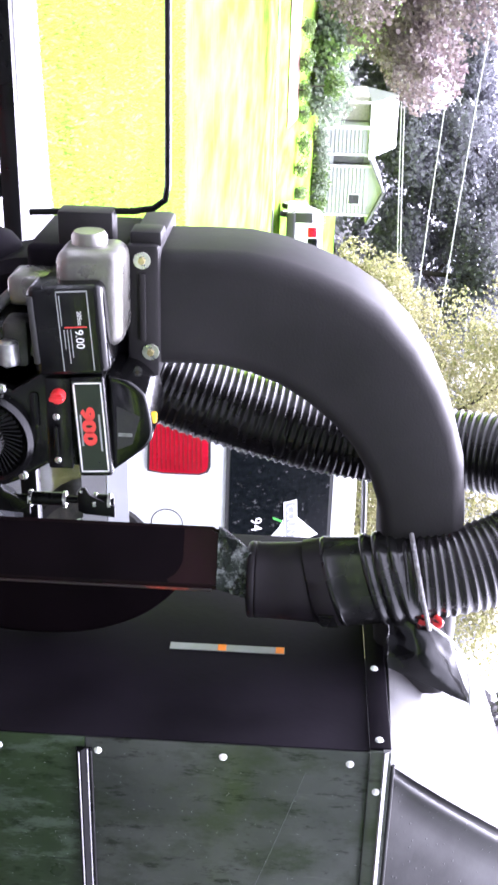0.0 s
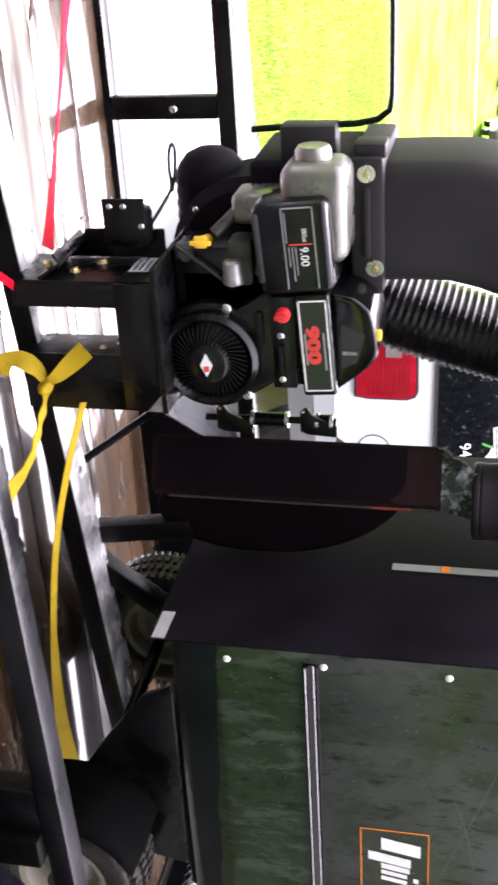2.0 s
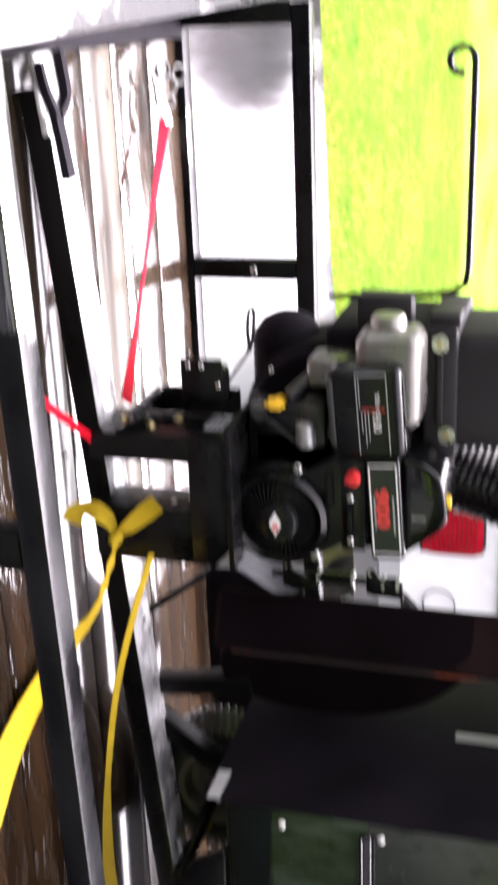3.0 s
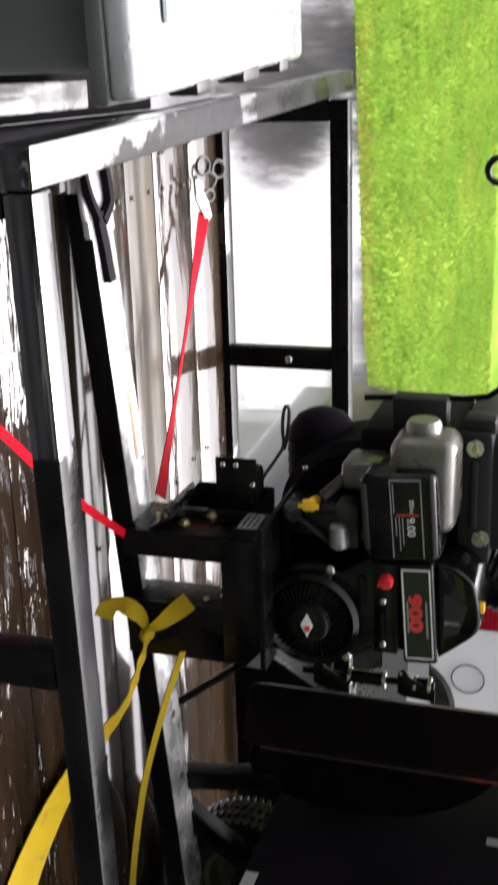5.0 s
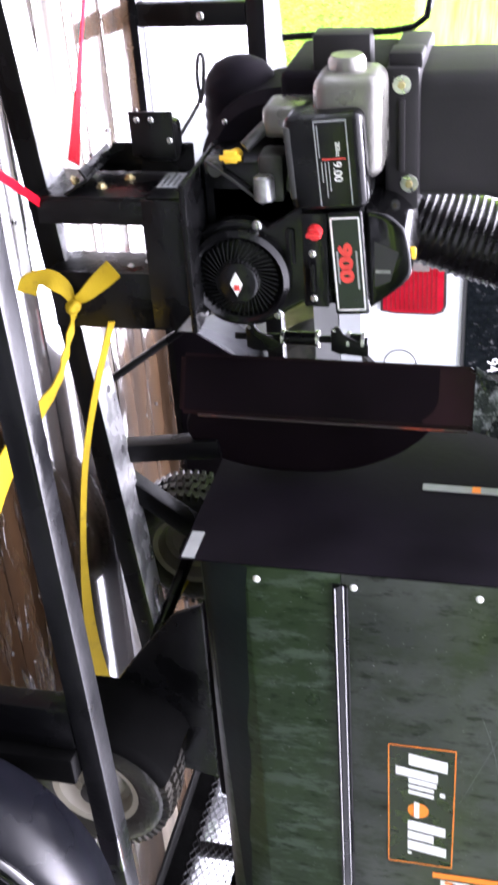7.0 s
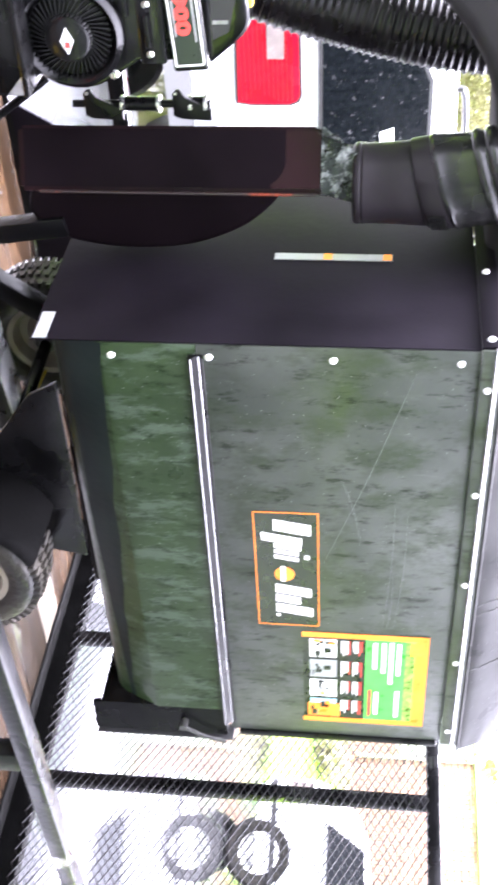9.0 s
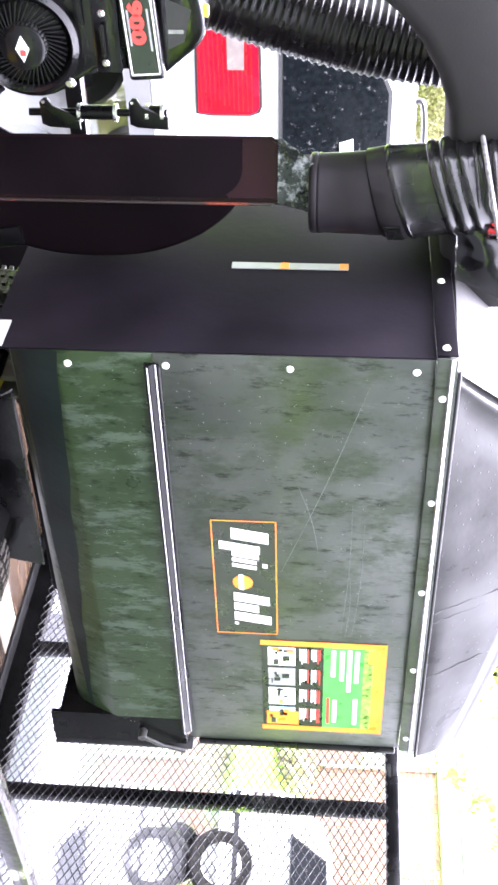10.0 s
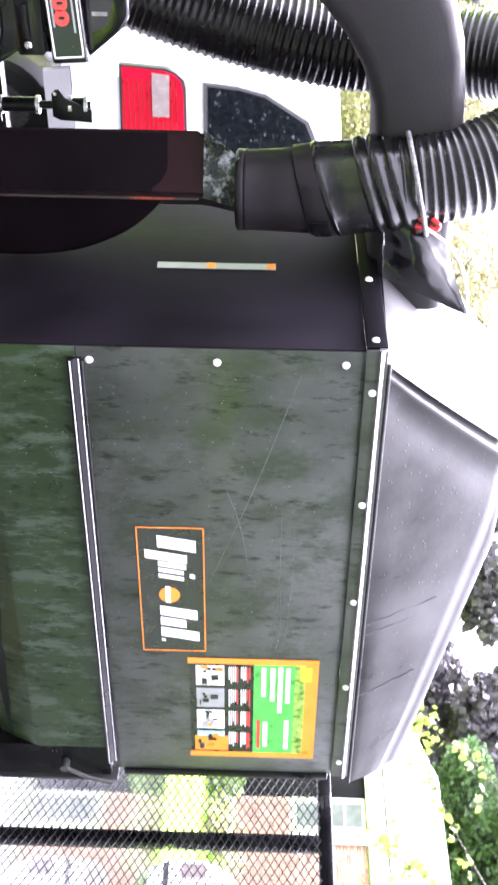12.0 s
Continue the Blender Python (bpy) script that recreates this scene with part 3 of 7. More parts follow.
def mesh_gate():
    gate = part("tailgate", boxed((2.765, TR_Y0 + 0.02, 1.495), (2.80, TR_Y1 - 0.02, 1.53), 0.004), RAIL_STEEL, trailer, "upright black ramp gate of expanded steel mesh")
    part("bottom_bar", boxed((2.765, TR_Y0 + 0.02, 0.39), (2.80, TR_Y1 - 0.02, 0.485), 0.004), GRIMY_STEEL, gate)
    for y in (TR_Y0 + 0.02, 1.612, 2.085, TR_Y1 - 0.06):
        part("upright", boxed((2.767, y, 0.485), (2.798, y + 0.036, 1.495), 0.003), RAIL_STEEL, gate)
    bm = bmesh.new()
    cw, ch = 0.0362, 0.0206
    y0, y1, z0, z1 = TR_Y0 + 0.03, TR_Y1 - 0.03, 0.47, 1.51
    ny, nz = int((y1 - y0) / cw), int((z1 - z0) / ch)
    for i in range(ny):
        for j in range(nz):
            cy, cz = y0 + cw * (i + 0.5), z0 + ch * (j + 0.5)
            corners = [(cy - cw / 2, cz), (cy, cz + ch / 2), (cy + cw / 2, cz), (cy, cz - ch / 2)]
            for k in range(4):
                (ya, za), (yb, zb) = corners[k], corners[(k + 1) % 4]
                broad = k % 2 == BROAD
                t = 0.0015 if broad else 0.0011
                deep = Vector((0.0022, 0, 0))
                lift = 0.002 if k % 2 else -0.002
                d = Vector((0, yb - ya, zb - za)).normalized()
                s = Vector((0, -d.z, d.y)) * t
                x = 2.758
                a, b = Vector((x - 0.002 + lift, ya, za)), Vector((x - 0.002 + lift, yb, zb))
                q = [bm.verts.new(v) for v in (a + s, b + s, b - s, a - s)]
                q2 = [bm.verts.new(v + deep) for v in (a + s, b + s, b - s, a - s)]
                bm.faces.new(q)
                bm.faces.new((q[0], q2[0], q2[1], q[1]))
                bm.faces.new((q[3], q[2], q2[2], q2[3]))
    g = part("expanded_mesh", bm, MESH_STEEL, gate, "diamond mesh of black expanded steel")
    tagged(g, kind="stuff")


mesh_gate()


# ---- storage box at the trailer's front ----
def storage_box():
    b = thing("storage_box", (-0.42, 1.76, 0.36), "grey-green plastic storage box with wet grey lid at trailer front", "storage box")
    bm = boxed((-0.74, 1.45, 0.36), (-0.085, 2.17, 0.655), 0.02, 3)
    part("body", bm, BOX_PLASTIC, b)
    bm = boxed((-0.79, 1.405, 0.655), (-0.05, 2.215, 0.70), 0.016, 4)
    lid = part("lid", bm, LID_PLASTIC, b, "wet grey lid beaded with rain")
    bm = boxed((-0.70, 1.50, 0.7005), (-0.14, 2.12, 0.712), 0.008, 3)
    part("raised_panel", bm, LID_PLASTIC, lid)
    for y, w in ((1.63, 0.06), (1.85, 0.085), (2.06, 0.055)):
        bm = boxed((-0.062, y, 0.65), (-0.037, y + w, 0.698), 0.005)
        part("hinge", bm, BLACK_TRIM, lid)
    part("rim", boxed((-0.795, 1.40, 0.635), (-0.046, 2.22, 0.66), 0.006), BOX_PLASTIC, b)
    b.location.x -= 0.019
    b.rotation_euler.z = radians(3.7)
    shelf = boxed((-0.9, 1.3, 0.33), (-0.011, 2.3, 0.36), 0.004)
    part("tongue_platform", shelf, END_STEEL, trailer)
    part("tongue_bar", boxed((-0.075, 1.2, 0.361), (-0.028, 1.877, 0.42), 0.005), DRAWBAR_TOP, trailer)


storage_box()

# ---- the leaf vacuum ----
vac = thing("leaf_vacuum", (1.6, 1.9, DECK), "black tow-behind leaf vacuum with engine and steel hopper, on trailer deck", "leaf vacuum")


POST_STEEL = mat("wet_black_angle_steel", (0.003, 0.003, 0.0032), 0.3, vary=0.5, scale=14, bump=0.12, bump_scale=70, spec=0.25, rvary=0.15)
WORN_STEEL = mat("worn_bare_steel", (0.3, 0.3, 0.3), 0.35, metal=0.6, vary=0.4, scale=40, bump=0.1)
brass_bm = bmesh.new()
lathe(brass_bm, [(0, 0.007), (0.006, 0.007), (0.007, 0.003), (0.0105, 0.002), (0.0105, 0)], (0, 0, 0), "z", 6)
BRASS_BOLT = mesh_of("bolt", brass_bm, BRASS)


def bars():
    # drawbar with clevis hitch: a channel that lies askew, its front end on the deck, rising to the axle
    lie = Matrix.Translation((0.1, 1.731, 0.430)) @ Matrix.Rotation(radians(2.6), 4, "Z") @ Matrix.Rotation(radians(-3.43), 4, "Y")

    def on_bar(x, across, up=0.0):
        """A place on the drawbar's top, by its run from the front end."""
        return lie @ Vector((x, across, 0.043 + up))

    bm = box(bmesh.new(), (0, 0, 0), (1.80, 0.007, 0.0425), 0.002, m=lie)
    box(bm, (0, 0.075, 0), (1.80, 0.082, 0.0425), 0.002, m=lie)
    db = part("drawbar", bm, BLACK_STEEL, vac, "long black steel drawbar with a pale wet top")
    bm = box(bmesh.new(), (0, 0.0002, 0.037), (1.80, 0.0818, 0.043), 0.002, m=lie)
    part("drawbar_top", bm, DRAWBAR_TOP, db, "wet pale grey top of the drawbar")
    hole = lathe(bmesh.new(), [(0, 0.0008), (0.0075, 0.0008), (0.0085, 0)], (0, 0, 0), "z", 14)
    hole_mesh = mesh_of("hole", hole, BLACK_TRIM)
    for x, a in ((0.615, 0.045), (0.605, 0.058), (0.86, 0.05), (0.95, 0.052), (1.0, 0.05), (1.14, 0.05)):
        piece("hole", hole_mesh, db, on_bar(x, a), (0, -3.43, 0))
    bm = box(bmesh.new(), (-0.05, -0.012, 0.030), (0.045, 0.108, 0.0425), 0.006, 3, m=lie)
    box(bm, (0.02, -0.004, 0.028), (0.075, 0.095, 0.0415), 0.004, m=lie)
    part("hitch_plate", bm, DRAWBAR_TOP, db, "wet steel hitch plate")
    bm = bmesh.new()
    ribbon(bm, [on_bar(0.035, 0.020, 0.004), on_bar(0.09, 0.026, 0.005), on_bar(0.15, 0.030, 0.006)], (0, 0, 1), 0.024, 0.006)
    ribbon(bm, smooth_line([on_bar(-0.05, 0.062, 0.008), on_bar(0.005, 0.066, 0.008), on_bar(0.028, 0.060, 0.008), on_bar(0.05, 0.030, 0.007)], 4), (0, 0, 1), 0.016, 0.006)
    ribbon(bm, smooth_line([on_bar(-0.04, -0.018, 0.008), on_bar(0.0, -0.010, 0.008), on_bar(0.045, 0.016, 0.007)], 4), (0, 0, 1), 0.011, 0.006)
    part("clevis", bm, END_STEEL, db)
    for x in (0.07, 0.145):
        piece("bolt", BOLT, db, on_bar(x, 0.045))
    wl = part("warning_label", box(bmesh.new(), (0.345, 0.046, 0.0432), (0.475, 0.077, 0.0440), m=lie), WHITE_PRINT, db, "rain-worn orange and white warning label")
    part("label_band", box(bmesh.new(), (0.347, 0.047, 0.0442), (0.473, 0.053, 0.0447), m=lie), ORANGE_PRINT, wl)
    # two uprights that carry the engine platform
    bm = boxed((0.668, 1.72, 0.498), (0.674, 1.855, 0.752), 0.001)
    box(bm, (0.6742, 1.72, 0.498), (0.716, 1.726, 0.7515), 0.001)
    part("front_post", bm, POST_STEEL, vac)
    bm = boxed((0.802, 1.72, 0.500), (0.906, 1.726, 0.752), 0.001)
    box(bm, (0.802, 1.7262, 0.500), (0.808, 1.81, 0.752), 0.001)
    part("rear_post", bm, POST_STEEL, vac)
    bm = boxed((0.64, 1.70, 0.752), (0.90, 2.15, 0.762), 0.002)
    box(bm, (0.668, 1.706, 0.685), (0.895, 1.712, 0.7515), 0.001)
    platform = part("engine_platform", bm, POST_STEEL, vac)
    bm = bmesh.new()
    prism(bm, [(0.862, 0.756), (0.897, 0.756), (0.897, 0.725)], "y", 1.702, 1.7055)
    part("corner_plate", bm, WORN_STEEL, platform, "worn bright corner of the platform")
    # foot plate before the front post, with its bolts
    bm = bmesh.new()
    foot = Matrix.Translation((0.668, 1.72, 0.552)) @ Matrix.Rotation(radians(58), 4, "Y")
    box(bm, (-0.052, 0.0, -0.005), (0.0, 0.135, 0.0), 0.001, m=foot)
    box(bm, (-0.052, 0.0, -0.022), (-0.047, 0.135, -0.005), 0.001, m=foot)
    fb = part("foot_bracket", bm, POST_STEEL, vac)
    for y in (1.735, 1.80):
        piece("bolt", BRASS_BOLT, fb, Vector((0.648, y, 0.5655)), (0, -32, 0))
    # plate with holes beside the front post
    bm = boxed((0.553, 1.80, 0.648), (0.628, 1.806, 0.722), 0.002)
    box(bm, (0.572, 1.8062, 0.65), (0.64, 1.85, 0.724), 0.012)
    prism(bm, [(0.618, 0.60), (0.6675, 0.565), (0.6675, 0.74), (0.618, 0.74)], "y", 1.842, 1.848)
    part("side_bracket", bm, POST_STEEL, vac)
    for x, z in ((0.566, 0.662), (0.566, 0.686), (0.60, 0.715)):
        piece("bolt", BOLT, vac, (x, 1.80, z), (90, 0, 0), (0.6, 0.6, 0.8))
    part("post_label", boxed((0.6665, 1.765, 0.695), (0.6675, 1.835, 0.742)), GREY_PRINT, vac, "small worn grey label")
    for k in range(4):
        part("label_bar", boxed((0.6656, 1.772, 0.701 + 0.0095 * k), (0.6664, 1.82 + 0.01 * (k % 2), 0.7045 + 0.0095 * k)), BLACK_PRINT, vac)
    for y, z in ((1.765, 0.60), (1.81, 0.635)):
        piece("bolt", BRASS_BOLT, vac, (0.668, y, z), (0, -90, 0))
    # hose clamp screw and wires seen between the posts
    for y, z in ((1.80, 0.655), (1.77, 0.665), (1.75, 0.64)):
        piece("bolt", BOLT, vac, (0.801, y, z), (0, -90, 0), (0.7, 0.7, 1))
    # struts below the hopper
    bm = bmesh.new()
    sweep(bm, [(1.13, 1.86, 0.475), (1.0, 2.0, 0.70)], 0.008, 10)
    part("brace_rod", bm, BLACK_STEEL, vac)
    bm = bmesh.new()
    box(bm, (-0.02, -0.02, 0), (0.02, 0.02, 0.26), 0.003, m=Matrix.Translation((1.27, 1.875, 0.475)) @ Matrix.Rotation(radians(-8), 4, "Y"))
    part("support", bm, BLACK_STEEL, vac)
    bm = bmesh.new()
    box(bm, (-0.02, -0.02, 0), (0.02, 0.02, 0.30), 0.003, m=Matrix.Translation((1.30, 1.875, 0.475)) @ Matrix.Rotation(radians(38), 4, "Y"))
    part("support", bm, BLACK_STEEL, vac)
    # axle and wheels
    bm = bmesh.new()
    cyl(bm, (1.695, 1.36, 0.58), (1.625, 2.12, 0.59), 0.014)
    part("axle", bm, BLACK_STEEL, vac)
    wheel(vac, (1.69, 1.42, 0.580), 0.148, 0.12, 0.082, 54, -1)
    wheel(vac, (1.63, 2.08, 0.590), 0.158, 0.12, 0.09, 54, -1)
    bm = bmesh.new()
    prism(bm, [(1.33, 0.78), (1.36, 0.725), (1.46, 0.65), (1.60, 0.555), (1.70, 0.555), (1.74, 0.66), (1.765, 0.775)], "y", 1.505, 1.515, 0.002)
    part("axle_mount", bm, POST_STEEL, vac)
    # mudguard over the small wheel
    bm = bmesh.new()
    rows = [[bm.verts.new((1.69 + r * math.cos(a), y, 0.580 + r * math.sin(a))) for a in [radians(113 + 5.4 * k) for k in range(17)]] for y, r in ((1.348, 0.150), (1.354, 0.160), (1.37, 0.164), (1.504, 0.164))]
    for a, b in zip(rows, rows[1:]):
        for k in range(16):
            bm.faces.new((a[k], a[k + 1], b[k + 1], b[k]))
    bmesh.ops.solidify(bm, geom=bm.faces[:], thickness=0.003)
    part("mudguard", bm, GRIMY_STEEL, vac, smooth=60)
    box_bm = boxed((1.76, 1.82, 0.665), (2.2, 2.2, 0.725), 0.01)
    part("chassis", box_bm, END_STEEL, vac)


bars()

HX0, HX1, HY0, HY1, HZ0, HZR, HZ1 = 1.31, 2.455, 1.60, 2.345, 0.73, 1.012, 1.545


def hopper():
    hop = part("hopper", boxed((HX0 + 0.004, HY0 + 0.03, HZ0), (HX0 + 0.006, HY0 + 0.04, HZ0 + 0.01)), HOPPER_STEEL, vac, "wet black sheet-steel hopper with white bolts and decals")
    # front, upper and lower sheets
    part("front_panel", boxed((HX0, HY0, HZR), (HX1, HY0 + 0.004, 1.508), 0.001), HOPPER_STEEL, hop)
    bm = bmesh.new()
    prism(bm, [(HY0 + 0.0, HZR - 0.001), (HY0 + 0.0, 0.842), (HY0 + 0.003, 0.834), (HY0 + 0.022, 0.79), (HY0 + 0.042, 0.752), (HY0 + 0.06, 0.735), (HY0 + 0.09, 0.728), (HY0 + 0.09, 0.732), (HY0 + 0.063, 0.739), (HY0 + 0.046, 0.756), (HY0 + 0.026, 0.792), (HY0 + 0.007, 0.836), (HY0 + 0.004, 0.842), (HY0 + 0.004, HZR - 0.001)], "x", HX0, HX1 - 0.07)
    part("lower_panel", bm, LOWER_STEEL, hop, smooth=60)
    # a slate-black strip painted as the dark reflection in the fold, wide at the front end and narrowing to the rear
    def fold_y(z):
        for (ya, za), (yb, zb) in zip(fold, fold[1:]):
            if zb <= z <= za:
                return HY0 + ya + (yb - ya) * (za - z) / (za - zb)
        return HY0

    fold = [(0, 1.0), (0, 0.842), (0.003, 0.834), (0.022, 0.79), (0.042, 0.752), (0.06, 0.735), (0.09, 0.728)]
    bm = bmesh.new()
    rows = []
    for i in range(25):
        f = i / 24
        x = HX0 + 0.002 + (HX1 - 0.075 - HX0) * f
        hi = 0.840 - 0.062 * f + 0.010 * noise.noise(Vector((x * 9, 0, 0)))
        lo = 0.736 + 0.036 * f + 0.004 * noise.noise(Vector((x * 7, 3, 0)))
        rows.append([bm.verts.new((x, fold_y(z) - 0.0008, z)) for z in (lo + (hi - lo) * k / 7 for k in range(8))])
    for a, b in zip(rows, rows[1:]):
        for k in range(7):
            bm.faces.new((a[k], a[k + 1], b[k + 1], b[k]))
    part("fold_strip", bm, FOLD_REFLECTION, hop, "slate-black strip painted as the dark reflection along the fold", smooth=60)
    # folded seam
    bm = bmesh.new()
    prism(bm, [(HY0 - 0.001, HZR - 0.016), (HY0 - 0.012, HZR - 0.014), (HY0 - 0.014, HZR - 0.009), (HY0 - 0.013, HZR - 0.005), (HY0 - 0.006, HZR + 0.002), (HY0 - 0.004, HZR + 0.010), (HY0 - 0.001, HZR + 0.012)], "x", HX0 + 0.02, HX1 - 0.03, 0.002)
    seam = part("folded_seam", bm, BLACK_STEEL, hop, "folded seam with pale glint strips on its wet edges")
    # two pale strips painted as the glint on the seam
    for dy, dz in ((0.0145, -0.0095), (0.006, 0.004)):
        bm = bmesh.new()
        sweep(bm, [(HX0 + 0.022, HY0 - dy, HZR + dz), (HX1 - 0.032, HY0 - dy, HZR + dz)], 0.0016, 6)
        part("worn_edge", bm, EDGE_GLINT, seam)
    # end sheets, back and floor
    # the shade on the front end is in its darker colour
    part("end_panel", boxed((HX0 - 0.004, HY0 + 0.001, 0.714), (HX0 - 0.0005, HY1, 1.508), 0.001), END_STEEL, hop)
    part("end_panel", boxed((HX1 - 0.004, HY0 + 0.005, HZR), (HX1, HY1, 1.508), 0.001), HOPPER_STEEL, hop)
    part("back_panel", boxed((HX0, HY1, HZ0), (HX1, HY1 + 0.004, 1.508), 0.001), HOPPER_STEEL, hop)
    part("floor_panel", boxed((HX0 + 0.001, HY0 + 0.092, HZ0 - 0.004), (HX1 - 0.07, HY1, HZ0), 0), HOPPER_STEEL, hop)
    # top band
    part("top_band", boxed((HX0 - 0.008, HY0 - 0.008, 1.508), (HX1 + 0.002, HY0 - 0.002, HZ1), 0.002), HOPPER_STEEL, hop)
    # the band lip's highlight is in its pale metal
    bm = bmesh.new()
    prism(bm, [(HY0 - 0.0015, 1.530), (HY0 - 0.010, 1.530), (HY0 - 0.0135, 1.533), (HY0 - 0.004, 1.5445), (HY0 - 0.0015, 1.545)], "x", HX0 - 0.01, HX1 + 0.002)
    part("band_lip", bm, EDGE_GLINT, hop, "wet lip of the band, pale for its highlight")
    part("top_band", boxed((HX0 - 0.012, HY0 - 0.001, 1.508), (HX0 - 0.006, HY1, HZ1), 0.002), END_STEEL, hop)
    # dump door at the rear end, with its lip and latch
    bm = boxed((HX1 - 0.07, HY0 + 0.004, 0.70), (HX1 - 0.066, HY1, HZR - 0.02), 0.001)
    part("dump_door", bm, BLACK_STEEL, hop)
    bm = bmesh.new()
    prism(bm, [(HX1 - 0.07, HY0 + 0.004), (HX1 + 0.02, HY0 - 0.006), (HX1 + 0.03, HY0 + 0.01), (HX1 + 0.028, HY0 + 0.04), (HX1 - 0.06, HY0 + 0.02)], "z", 0.68, HZR - 0.01)
    part("door_flange", bm, BLACK_STEEL, hop)
    part("door_lip", boxed((HX1 + 0.031, HY0 - 0.012, 0.68), (HX1 + 0.035, HY0 + 0.03, HZR + 0.005), 0.001), LIP_STEEL, hop, "grey wet lip of the dump door")
    part("end_flange", boxed((HX1 + 0.001, HY0 - 0.004, HZR + 0.02), (HX1 + 0.022, HY0 + 0.012, 1.50), 0.003), BLACK_STEEL, hop)
    bm = bmesh.new()
    cyl(bm, (HX1 - 0.02, HY0 + 0.0, 0.90), (HX1 - 0.02, HY0 - 0.025, 0.90), 0.010, seg=12)
    sweep(bm, [(HX1 - 0.02, HY0 - 0.02, 0.90), (HX1 + 0.01, HY0 - 0.022, 0.95), (HX1 + 0.03, HY0 - 0.02, 1.0)], 0.005, 8)
    part("latch", bm, DARK_METAL, hop)
    # bolts
    hb = bmesh.new()
    lathe(hb, [(0, 0.005), (0.0035, 0.0045), (0.0062, 0.0025), (0.0072, 0)], (0, 0, 0), "z", 14)
    head = mesh_of("bolt", hb, WHITE_PRINT)
    for z in (0.858, 1.034, 1.254, 1.475):
        piece("bolt", head, hop, (1.337, HY0, z), (90, 0, 0))
    for k in range(5):
        piece("bolt", head, hop, (1.388 + 0.2543 * k, HY0 - 0.008, 1.523), (90, 0, 0))
    for y in (1.59 + 0.03, 1.83, 2.07, 2.3):
        piece("bolt", head, hop, (HX0 - 0.012, y, 1.524), (0, -90, 0))
    # rain beads
    rng = random.Random(11)
    bm = bmesh.new()
    for k in range(500):
        r = rng.uniform(0.0003, 0.0009)
        x, z = rng.uniform(HX0 + 0.02, HX1 - 0.04), rng.uniform(0.85, 1.5)
        m = Matrix.Translation((x, HY0 - 0.0002, z)) @ Matrix.Diagonal((1, 0.5, 1.2, 1))
        bmesh.ops.create_icosphere(bm, subdivisions=1, radius=r, matrix=m)
    tagged(part("rain_beads", bm, DROPS, hop, "tiny rain drops on the sheet"), kind="stuff")
    # pale scratches on the upper sheet
    for (xa, za), (xb, zb) in (((1.36, 1.40), (1.86, 1.235)), ((1.70, 1.40), (2.05, 1.385)), ((1.66, 1.375), (2.06, 1.36)), ((1.62, 1.27), (1.80, 1.31)), ((1.86, 1.375), (2.06, 1.37))):
        bm = bmesh.new()
        pts = smooth_line([(xa, HY0 - 0.0002, za), ((xa + xb) / 2, HY0 - 0.0002, (za + zb) / 2 + 0.006), (xb, HY0 - 0.0002, zb)], 5)
        ribbon(bm, pts, (0, -1, 0), [0.0003 + 0.0011 * math.sin(math.pi * i / 10) for i in range(11)], 0.0002)
        part("scratch", bm, SCRATCH, hop)
    # tag and ruler-like label on the dark end
    part("tag", boxed((HX0 - 0.0055, 1.603, 0.719), (HX0 - 0.0043, 1.682, 0.743)), GREY_PRINT, hop, "small pale paper tag")
    lab = part("end_label", boxed((HX0 - 0.0058, 1.872, 1.128), (HX0 - 0.0043, 1.893, 1.352)), GREY_PRINT, hop, "narrow grey and orange warning label")
    part("label_band", boxed((HX0 - 0.0066, 1.8725, 1.222), (HX0 - 0.006, 1.8925, 1.238)), ORANGE_PRINT, lab)
    part("label_band", boxed((HX0 - 0.0066, 1.8725, 1.335), (HX0 - 0.006, 1.8925, 1.351)), ORANGE_PRINT, lab)
    # brand plate: frame, slanted white blocks and an orange disc
    x0, x1, z0, z1, y = 1.715, 2.058, 1.095, 1.226, HY0
    b = part("brand_decal", plate(x0, x1, z0, z1, y, 0.001), BLACK_PRINT, hop, "black decal with orange border and white lettering shapes")
    for q in ((x0, x1, z0, z0 + 0.002), (x0, x1, z1 - 0.002, z1), (x0, x0 + 0.002, z0, z1), (x1 - 0.002, x1, z0, z1)):
        part("border", plate(*q, y - 0.0011, 0.0006), ORANGE_PRINT, b)
    part("disc", lathe(bmesh.new(), [(0, -0.0019), (0.021, -0.0019), (0.021, -0.0012)], (1.895, y, 1.155), "y", 24), ORANGE_PRINT, b)
    glyphs = [(1.735, 0.030, 1.135, 0.075), (1.772, 0.022, 1.11, 0.082), (1.802, 0.013, 1.135, 0.055), (1.82, 0.010, 1.135, 0.05), (1.836, 0.010, 1.135, 0.05), (1.836, 0.011, 1.197, 0.010), (1.87, 0.045, 1.147, 0.010), (1.925, 0.026, 1.135, 0.075), (1.957, 0.022, 1.135, 0.052), (1.986, 0.026, 1.135, 0.078), (2.02, 0.007, 1.135, 0.008)]
    for gx, gw, gz, gh in glyphs:
        bm = bmesh.new()
        s = gh * 0.18
        prism(bm, [(gx, gz), (gx + gw, gz), (gx + gw + s, gz + gh), (gx + s, gz + gh)], "y", y - 0.0026, y - 0.0019)
        part("white_shape", bm, WHITE_PRINT, b)
    # instruction decal
    x0, x1, z0, z1 = 2.078, 2.402, 1.19, 1.464
    d = part("instruction_decal", plate(x0, x1, z0, z1, y, 0.001), BLACK_PRINT, hop, "orange, green and black instruction decal with pictures")
    yy = y - 0.0011
